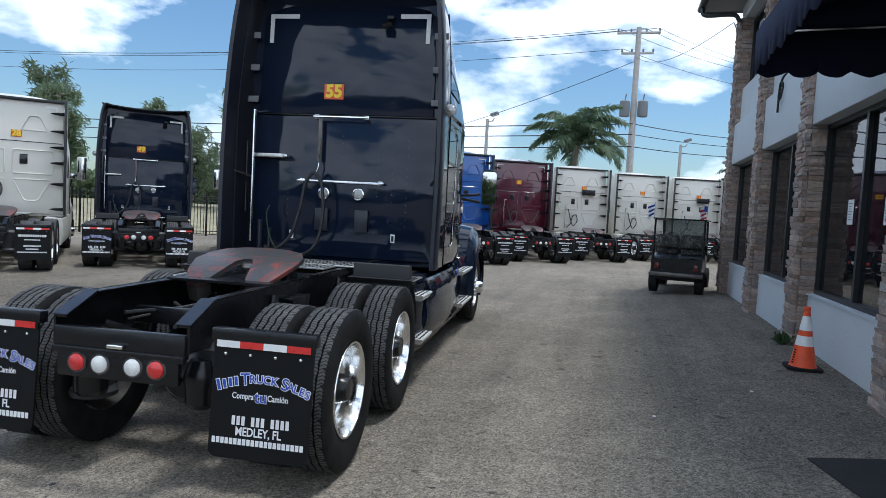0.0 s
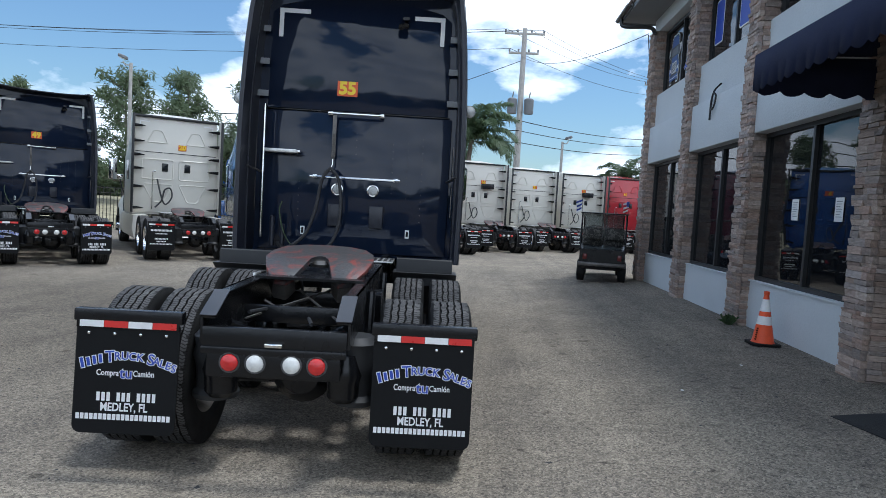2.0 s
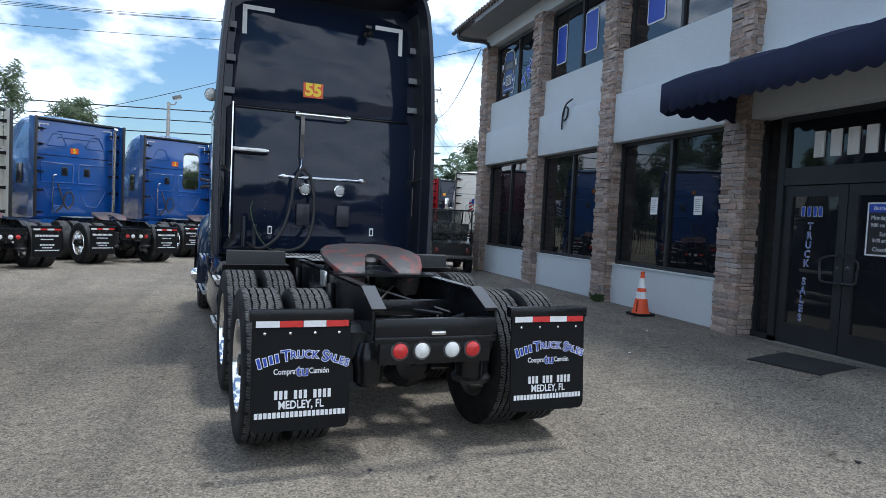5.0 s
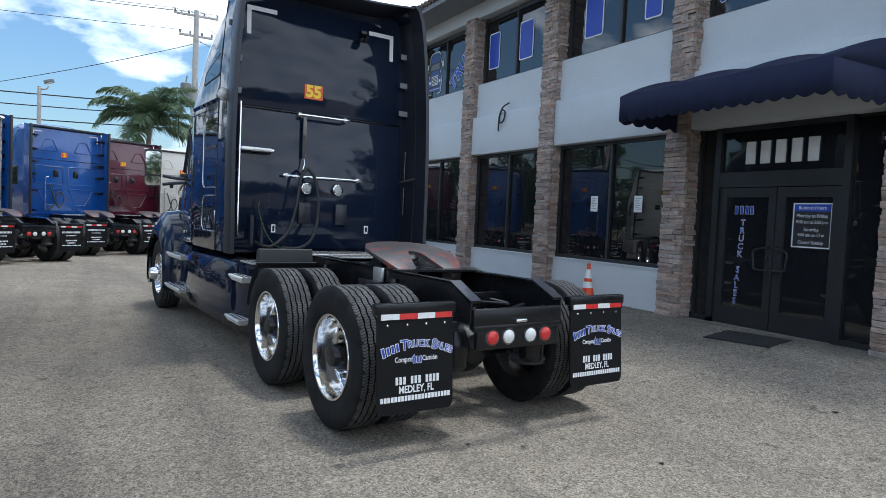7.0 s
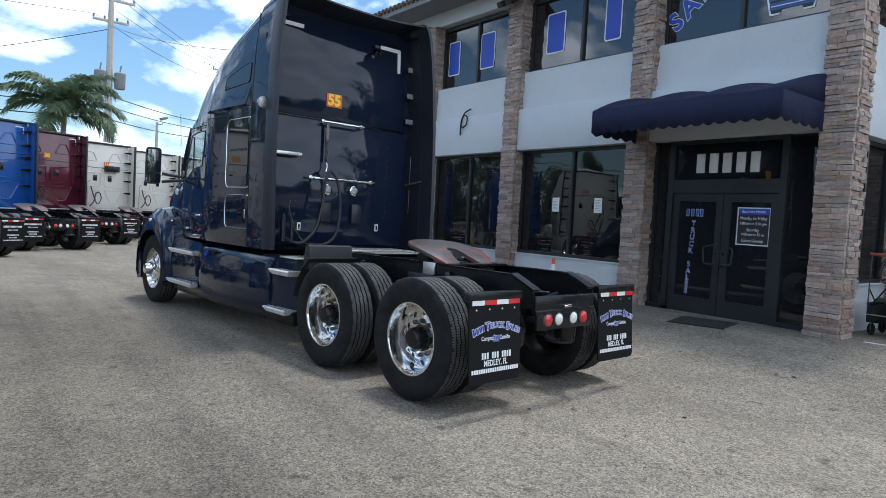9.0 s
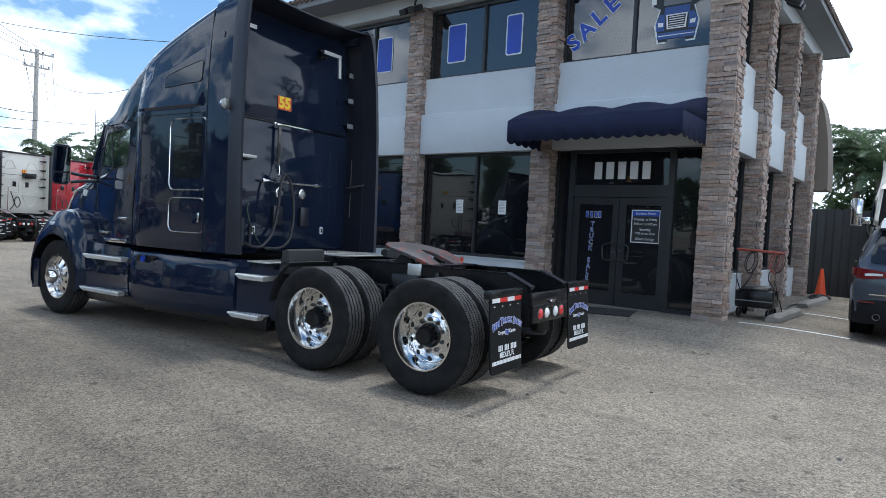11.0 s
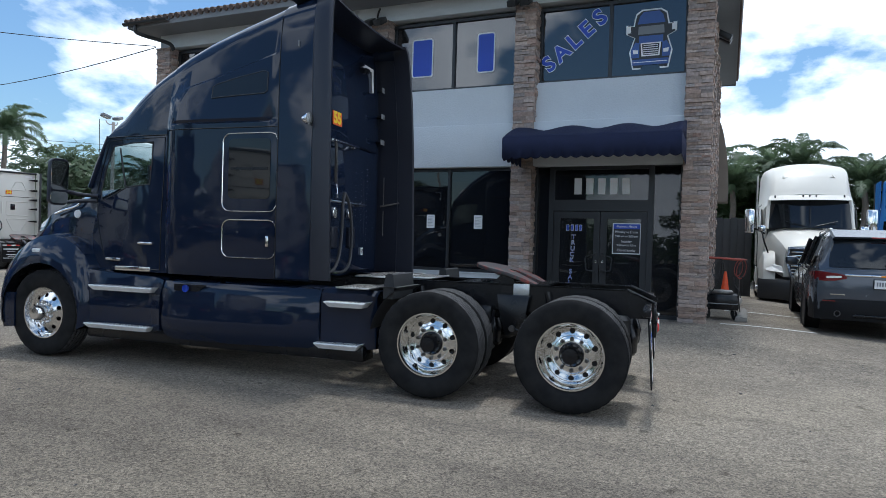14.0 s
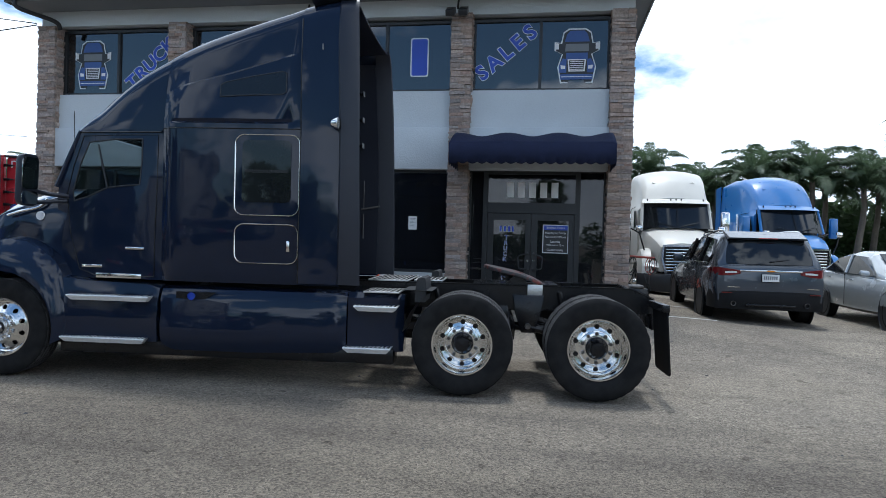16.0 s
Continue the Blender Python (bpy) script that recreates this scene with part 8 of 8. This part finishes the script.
def weed():
    """A small tuft of grass in the joint at the foot of a pier."""
    rng = random.Random(8)
    b = bmesh.new()
    for k in range(46):
        a, l, h = rng.uniform(0, math.tau), rng.uniform(0.03, 0.13), rng.uniform(0.05, 0.16)
        o = Vector((rng.uniform(-0.09, 0.09), rng.uniform(-0.03, 0.03), 0))
        d, w = Vector((math.cos(a), math.sin(a), 0)), Vector((-math.sin(a), math.cos(a), 0)) * 0.006
        v = [b.verts.new(p) for p in (o - w, o + w, o + d * l * 0.5 + w + Vector((0, 0, h)), o + d * l + Vector((0, 0, h * 0.8)))]
        b.faces.new(v)
    x, y = 1.98, 8.62
    t = part("weed", b, "leaf_dark", smooth=0)
    t.matrix_world = pose(x, y, ground_z(x, y) - 0.005, 0, 0, 90)
    tagged(t, "small green weed at the foot of a pier", "plant")


weed()


def grit():
    """Loose dark crumbs of asphalt and leaf litter strewn over the yard."""
    rng = random.Random(31)
    b = bmesh.new()
    for k in range(420):
        x, y = rng.uniform(-9.5, 1.9), rng.uniform(-1.5, 9.0)
        r = rng.uniform(0.004, 0.013) * (2.0 if rng.random() < 0.06 else 1.0)
        z, n, a = ground_z(x, y), 5, rng.uniform(0, 6)
        low = [b.verts.new((x + r * 1.5 * math.cos(a + i * math.tau / n) * (1 + 0.5 * math.cos(a)), y + r * math.sin(a + i * math.tau / n), z - 0.002)) for i in range(n)]
        top = b.verts.new((x + r * 0.2, y, z + r * 0.5))
        for i in range(n):
            b.faces.new((low[i], low[(i + 1) % n], top))
    tagged(part("grit", b, "hose", smooth=0), "loose dark crumbs strewn over the asphalt", "litter", kind="stuff")


grit()


# ---- plants, fence, poles, wires ----
def frond(bm, base, turn, e0, e1, length, rng, width=0.6, n=26, blade=0.018):
    """One feather leaf: a rib that rises at e0, arches over and ends at e1 (radians), with two rows of narrow leaflets."""
    out = Vector((math.cos(turn), math.sin(turn), 0))
    side = Vector((-math.sin(turn), math.cos(turn), 0))
    p, pts = Vector(base), [Vector(base)]
    for i in range(n):
        f = (i + 0.5) / n
        e = e0 + (e1 - e0) * f ** 1.25
        p = p + (out * math.cos(e) + Vector((0, 0, math.sin(e)))) * (length / n)
        pts.append(p.copy())
    for i in range(3, n + 1):
        f = i / n
        along = (pts[i] - pts[i - 1]).normalized()
        up = side.cross(along)
        if up.z < 0:
            up = -up
        ll = width * math.sin(math.pi * (0.14 + 0.80 * f)) ** 0.7
        for s in (-1, 1):
            for j in (0.0, 0.33, 0.67):
                q = pts[i - 1].lerp(pts[i], j)
                k = ll * rng.uniform(0.85, 1.12)
                d = (side * s * 0.75 + along * rng.uniform(0.5, 0.8) + up * rng.uniform(-0.15, 0.35)).normalized()
                mid = q + d * k * 0.55
                tip = q + d * k + Vector((0, 0, -k * rng.uniform(0.25, 0.5)))
                w = along * blade
                v = [bm.verts.new(x) for x in (q - w, q + w, mid + w * 1.2, tip, mid - w * 1.2)]
                bm.faces.new(v)
    tube(pts[::3] + [pts[-1]], 0.03, 4, bm, 0.3)


def palm(x, y, height, spread, seed, lean=0.0, n=17, z0=None, width=0.24, blade=0.018, droop=75):
    rng = random.Random(seed)
    t = thing("palm_tree", pose(x, y, ground_z(x, y) if z0 is None else z0), "green feather palm with a slim grey trunk", "tree", "palms")
    pts = [(lean * (k / 6) ** 2, 0.1 * math.sin(k), height * k / 6) for k in range(7)]
    part("trunk", tube(pts, 0.17, 10, None, 0.62), "bark", t)
    b = bmesh.new()
    top = Vector(pts[-1])
    for k in range(n):
        f = k / (n - 1)
        e0 = math.radians(82 - 62 * f + rng.uniform(-8, 8))
        e1 = math.radians(-5 - droop * f ** 0.7 + rng.uniform(-12, 12))
        frond(b, top + Vector((0, 0, 0.15 - 0.3 * f)), k * 2.4 + rng.uniform(-0.3, 0.3), e0, e1, spread * rng.uniform(0.95, 1.2), rng, spread * width, blade=blade)
    part("crown", b, "leaf", t, smooth=0)
    part("crown_shaft", tube([pts[-1], (pts[-1][0], pts[-1][1], pts[-1][2] + 0.45)], 0.11, 8, None, 0.5), "leaf", t)
    return t


def leaf_clump(bm, c, r, n, size, rng, flat=0.7, wide=0.35):
    for _ in range(n):
        v = Vector((rng.gauss(0, 1), rng.gauss(0, 1), rng.gauss(0, 1))).normalized() * r * rng.uniform(0.35, 1.0) ** 0.6
        v.z *= flat
        p = Vector(c) + v
        a = Vector((rng.uniform(-1, 1), rng.uniform(-1, 1), rng.uniform(-1, 0.4))).normalized()
        s = a.orthogonal().normalized()
        k = size * rng.uniform(0.6, 1.4)
        q = [bm.verts.new(p + o) for o in (-s * k * wide, a * k, s * k * wide, -a * k * 0.3)]
        bm.faces.new(q)


def tree(x, y, height, spread, seed, mat="leaf_dark", thin=False, z0=0.0):
    """A trunk with limbs, and a crown of many small leaf clumps with gaps."""
    rng = random.Random(seed)
    t = thing("tree", pose(x, y, z0), "tall wispy pine with thin drooping needles" if thin else "dark green broadleaf tree", "tree", "trees")
    wood, leaves = bmesh.new(), bmesh.new()
    trunk = [(0.15 * math.sin(k * 0.9 + seed), 0.15 * math.cos(k * 1.1 + seed), height * 0.92 * k / 8) for k in range(9)]
    tube(trunk, 0.16 if thin else 0.2, 8, wood, 0.2)
    for k in range(34 if thin else 20):
        f = rng.uniform(0.28, 1.0) if thin else rng.uniform(0.3, 0.95)
        i = min(7, int(f * 8))
        base = Vector(trunk[i]).lerp(Vector(trunk[i + 1]), f * 8 - i)
        a = rng.uniform(0, math.tau)
        ln = spread * (1.15 - f * 0.75) * rng.uniform(0.6, 1.1)
        tip = base + Vector((math.cos(a) * ln, math.sin(a) * ln, ln * rng.uniform(0.15, 0.7)))
        mid = (base + tip) / 2 + Vector((0, 0, -0.1 * ln))
        tube([base, mid, tip], 0.045, 5, wood, 0.25)
        for q in (0.4, 0.6, 0.78, 0.9, 1.0):
            c = base.lerp(tip, q) + Vector((rng.uniform(-0.2, 0.2), rng.uniform(-0.2, 0.2), rng.uniform(-0.2, 0.2)))
            leaf_clump(leaves, c, (0.34 if thin else 0.55) * rng.uniform(0.7, 1.3), 26 if thin else 40, 0.30 if thin else 0.2, rng, 1.2 if thin else 0.75, 0.10 if thin else 0.35)
    part("trunk", wood, "bark", t)
    part("crown", leaves, "needle" if thin else mat, t, smooth=0)
    return t


def hedge(name, x0, y0, x1, y1, height, depth, seed, label, mat="leaf_dark", z0=0.0, dense=1.5):
    rng = random.Random(seed)
    b = bmesh.new()
    length = math.hypot(x1 - x0, y1 - y0)
    n = int(length * dense)
    for k in range(n):
        f = rng.random()
        top = height * (0.75 + 0.25 * math.sin(f * 23 + seed) + rng.uniform(-0.1, 0.15))
        for j in range(4):
            z = top * (j + 0.6) / 4.3
            leaf_clump(b, (x0 + (x1 - x0) * f + rng.uniform(-depth, depth), y0 + (y1 - y0) * f + rng.uniform(-depth, depth), z0 + z), 0.8, 60, 0.36, rng, 0.8, 0.25)
    return tagged(part(name, b, mat, smooth=0), label, "hedge", kind="stuff")


palm(-2.6, 34.5, 5.4, 2.7, 3, 0.2, 22, None, 0.34, 0.028, 56)
palm(6.6, 38.0, 3.6, 2.3, 5)
palm(10.5, 39.5, 3.8, 2.3, 6)
palm(18.1, 38.0, 3.3, 2.3, 8)
palm(14.6, 40.5, 3.0, 2.2, 9)
for k, (x, y, hgt, sp) in enumerate(((17.2, 39.6, 4.7, 2.3), (12.7, 37.4, 6.5, 2.3), (22.5, 38.0, 5.0, 2.3), (27.5, 37.0, 4.8, 2.3), (32.5, 36.4, 5.2, 2.4))):
    palm(x, y, hgt, sp, 60 + k, 0.2, 21, 0.0, 0.25)
rng_row = random.Random(12)
for k in range(17):
    palm(20.9 + 1.5 * (k % 2) + rng_row.uniform(-0.3, 0.3), 4.4 - 1.15 * k + rng_row.uniform(-0.3, 0.3), rng_row.uniform(3.9, 4.9), rng_row.uniform(1.9, 2.4), 20 + k, rng_row.uniform(-0.3, 0.3), 21, 0.0, 0.22)
hedge("shrub_bank", 23.6, 22.0, 24.2, -24.0, 5.0, 0.7, 3, "dense dark green shrubs behind the yard", "leaf_dark", dense=6.0)
hedge("shrub_bank", -38.0, 29.0, -10.0, 49.0, 3.0, 1.4, 5, "dense green shrubs beyond the fence", "needle", 0.8, 2.2)
hedge("shrub_bank", -36.0, -24.0, 14.0, -26.0, 3.2, 1.2, 11, "dense green shrubs on the near side of the yard")
hedge("shrub_bank", 0.0, 47.5, 44.0, 45.5, 4.0, 1.3, 7, "dense green shrubs along the road", "needle", 0.0, 3.0)
hedge("shrub_bank", 9.0, 39.4, 42.0, 37.4, 6.6, 1.6, 15, "dense green trees behind the yard wall", "leaf", 0.0, 6.5)
hedge("shrub_bank", -36.0, -24.0, -34.0, 24.0, 3.4, 1.2, 9, "dense green shrubs on the far side of the yard")
for k, (x, y, hgt, sp) in enumerate(((-28.5, 27.0, 8.2, 1.8), (-24.0, 29.5, 6.6, 1.6), (-20.0, 32.0, 8.0, 2.3), (-17.2, 33.0, 8.2, 2.3), (-14.6, 35.0, 8.0, 2.2), (-26.2, 25.5, 6.8, 1.5), (-12.0, 37.5, 7.0, 2.0), (-22.4, 30.5, 5.4, 1.7), (-15.8, 34.6, 5.2, 1.8), (-31.5, 24.5, 6.0, 1.6), (12.5, 44.0, 7.4, 1.9), (14.2, 45.5, 6.6, 1.8), (24.0, 44.0, 7.2, 2.0))):
    tree(x, y, hgt, sp, 40 + k, thin=True)
for k, (x, y, hgt, sp) in enumerate(((-34.0, -8.0, 6.0, 2.6), (-35.5, 4.0, 6.6, 2.8), (-33.5, 14.0, 6.0, 2.5), (-35.0, -18.0, 6.4, 2.6))):
    tree(x, y, hgt, sp, 70 + k)
tree(15.2, -11.6, 10.5, 4.4, 90, thin=True, z0=ground_z(15.2, -11.6))


def fence(points, height=1.75):
    t = thing("fence", None, "black steel picket fence along the yard", "fence")
    bars = bmesh.new()
    for (x0, y0), (x1, y1) in zip(points, points[1:]):
        ln = math.hypot(x1 - x0, y1 - y0)
        n = int(ln / 0.13)
        for k in range(n):
            f = k / n
            x, y = x0 + (x1 - x0) * f, y0 + (y1 - y0) * f
            box(x - 0.01, x + 0.01, y - 0.01, y + 0.01, 0.08, height, 0, bars)
        for z in (0.2, height - 0.25, height - 0.05):
            part("rail", tube([(x0, y0, z), (x1, y1, z)], 0.02, 4), "black", t)
        for k in range(int(ln / 2.4) + 1):
            f = k * 2.4 / ln
            x, y = x0 + (x1 - x0) * f, y0 + (y1 - y0) * f
            part("post", box(x - 0.03, x + 0.03, y - 0.03, y + 0.03, 0, height + 0.08), "black", t)
    p = part("pickets", bars, "black", t, smooth=0)
    p["kind"] = "stuff"


fence([(-32.0, 16.0), (-21.0, 21.5), (-6.0, 33.0), (4.0, 42.5), (34.0, 43.5)])
gb = loft([[(x, y, 0.03 + 0.03 * noise.noise((x, y, 0))) for x, y in ((-34, 17 + 1.0), (-21.5, 22.6), (-6.6, 34.2), (3.6, 43.6), (34, 44.6))], [(x, y, 1.1) for x, y in ((-40, 23), (-25, 28), (-11, 39), (1, 49), (36, 51))], [(x, y, 1.3) for x, y in ((-46, 30), (-30, 36), (-14, 48), (2, 56), (36, 58))]], caps=False, closed=False)
tagged(part("grass_verge", gb, "grass"), "dry grass verge beyond the fence", "grass", kind="stuff")
structure("wall_yard", box(11.4, 36.0, 31.6, 31.8, 0, 2.8), "fascia", "grey solid yard fence panel", "fence")
gate = structure("wall_yard_gate", box(11.95, 12.05, 1.62, 4.2, -0.05, 2.4), "gate", "dark board gate between the office and the yard", "fence")
board = None
for k in range(13):
    if board is None:
        board = part("board", box(0, 0.022, 0, 0.19, 0, 2.42, 0.004), "gate", gate)
        ob = board
    else:
        ob = new("board", board.data)
        ob.parent = gate
    ob.matrix_basis = pose(11.926, 1.62 + 0.2 * k, -0.02 + 0.012 * (k * 7 % 5))
structure("wall_south_yard", box(12.1, 20.4, 3.9, 4.05, -0.05, 2.0), "fascia", "dark board fence behind the office", "fence")


def utility_pole(x, y, height, arms, transformers):
    t = thing("utility_pole", pose(x, y, 0), "weathered concrete utility pole with cross arms", "pole", "utility poles")
    part("mast", tube([(0, 0, 0), (0, 0, height)], 0.24, 10, None, 0.6), "wood_pole", t)
    for z, w in arms:
        arm = part("cross_arm", box(-w, w, -0.06, 0.06, z - 0.06, z + 0.06, 0.01), "wood_pole", t)
        for f in (-0.95, -0.35, 0.35, 0.95):
            part("insulator", lathe([(0.0, 0.03), (0.05, 0.06), (0.10, 0.05), (0.16, 0.06), (0.2, 0.0)], 10, "z", None, pose(w * f, 0, z + 0.06)), "fascia", arm)
    for k, (dx, z) in enumerate(transformers):
        part("transformer", lathe([(0.0, 0.0), (0.0, 0.26), (0.08, 0.29), (0.85, 0.29), (0.92, 0.2), (0.95, 0.0)], 18, "z", None, pose(dx, -0.2, z)), "fascia", t)
        part("bushing", tube([(dx, -0.2, z + 0.95), (dx + 0.05, -0.2, z + 1.3)], 0.04, 6), "fascia", t)
    return t


utility_pole(0.3, 39.5, 12.7, ((12.4, 1.2), (11.25, 0.9)), ((-0.5, 7.6), (0.5, 7.6)))
utility_pole(13.24, 58.8, 13.9, ((13.6, 1.25), (12.5, 0.95)), ())
utility_pole(-66.0, 38.0, 13.2, ((12.9, 1.2), (11.8, 0.9)), ())


def wire(a, c, sag, r=0.02):
    t = thing("cable", Matrix(), "black overhead cable strung between poles", "cable", "overhead cables")
    pts = []
    for k in range(25):
        f = k / 24
        p = Vector(a).lerp(Vector(c), f)
        p.z -= sag * 4 * f * (1 - f)
        pts.append(p)
    part("strand", tube(pts, r, 5), "wire", t)


for dx, z, sag in ((-1.2, 12.65, 0.9), (0.4, 12.65, 1.0), (1.2, 12.65, 0.9), (-0.9, 11.5, 0.9)):
    wire((0.3 + dx * 0.9, 39.5, z), (-66 + dx * 0.2, 38.0 + dx * 0.1, z + 0.4), sag * 1.6, 0.014)
    wire((0.3 + dx * 0.9, 39.5, z), (13.24 + dx * 0.9, 58.8, z + 1.2), sag * 0.5, 0.014)
    wire((13.24 + dx * 0.9, 58.8, z + 1.2), (32 + dx * 0.9, 105.0, z + 0.6), sag, 0.018)
for z, r in ((7.2, 0.032), (6.6, 0.028), (5.9, 0.032)):
    wire((0.3, 39.3, z), (-66, 37.8, z + 1.0), 1.0, r)
    wire((0.3, 39.3, z), (13.2, 58.6, z + 1.6), 0.3, r * 0.8)
wire((13.2, 58.6, 8.2), (52, 60.0, 11.6), 0.2, 0.02)
wire((0.2, 39.5, 10.8), (-16.0, 43.5, 6.0), 0.3, 0.018)
wire((0.3, 39.5, 11.0), (2.0, 14.8, 5.88), 0.5, 0.010)
wire((13.24, 58.8, 12.4), (2.0, 14.8, 5.85), 1.6, 0.012)


def lamp_post(x, y, height, heads):
    t = thing("street_lamp", pose(x, y, 0), "grey yard lamp post with box heads", "street lamp", "yard lamps")
    part("mast", tube([(0, 0, 0), (0, 0, height)], 0.11, 10, None, 0.7), "wood_pole", t)
    for turn in heads:
        h = new("lamp_head")
        h.parent = t
        h.matrix_basis = pose(0, 0, height, 0, 0, turn)
        part("arm", tube(curve_points([(0, 0, -0.1), (0.25, 0, -0.1), (0.35, 0, 0.05)], 4), 0.03, 6), "wood_pole", h)
        part("head", box(0.2, 0.62, -0.18, 0.18, 0.02, 0.16, 0.03, None, pose(0, 0, 0.05, 0, -18, 0)), "fascia", h)
        part("glass", box(0.26, 0.56, -0.14, 0.14, 0.0, 0.02, 0, None, pose(0, 0, 0.05, 0, -18, 0)), "lamp_clear", h)


lamp_post(3.1, 40.5, 6.2, (0,))
lamp_post(13.4, 30.0, 6.8, (20, 160))
lamp_post(-19.0, 30.5, 7.8, (200,))
lamp_post(-7.0, 33.5, 6.5, (0,))

# a pale car and a low orange-roofed building beyond the fence
far = thing("far_house", pose(-13.5, 52.0, 0), "low tan house with an orange roof beyond the trees", "house")
part("wall", box(-5, 5, -3, 3, 0, 3.2), "tan", far)
part("roof", prism([(-3.5, 3.2), (3.5, 3.2), (0, 4.8)], "x", -5.4, 5.4), "rust", far)


# ---- laid last: the stones of the piers ----
for job in LATER:
    lay_stones(*job)
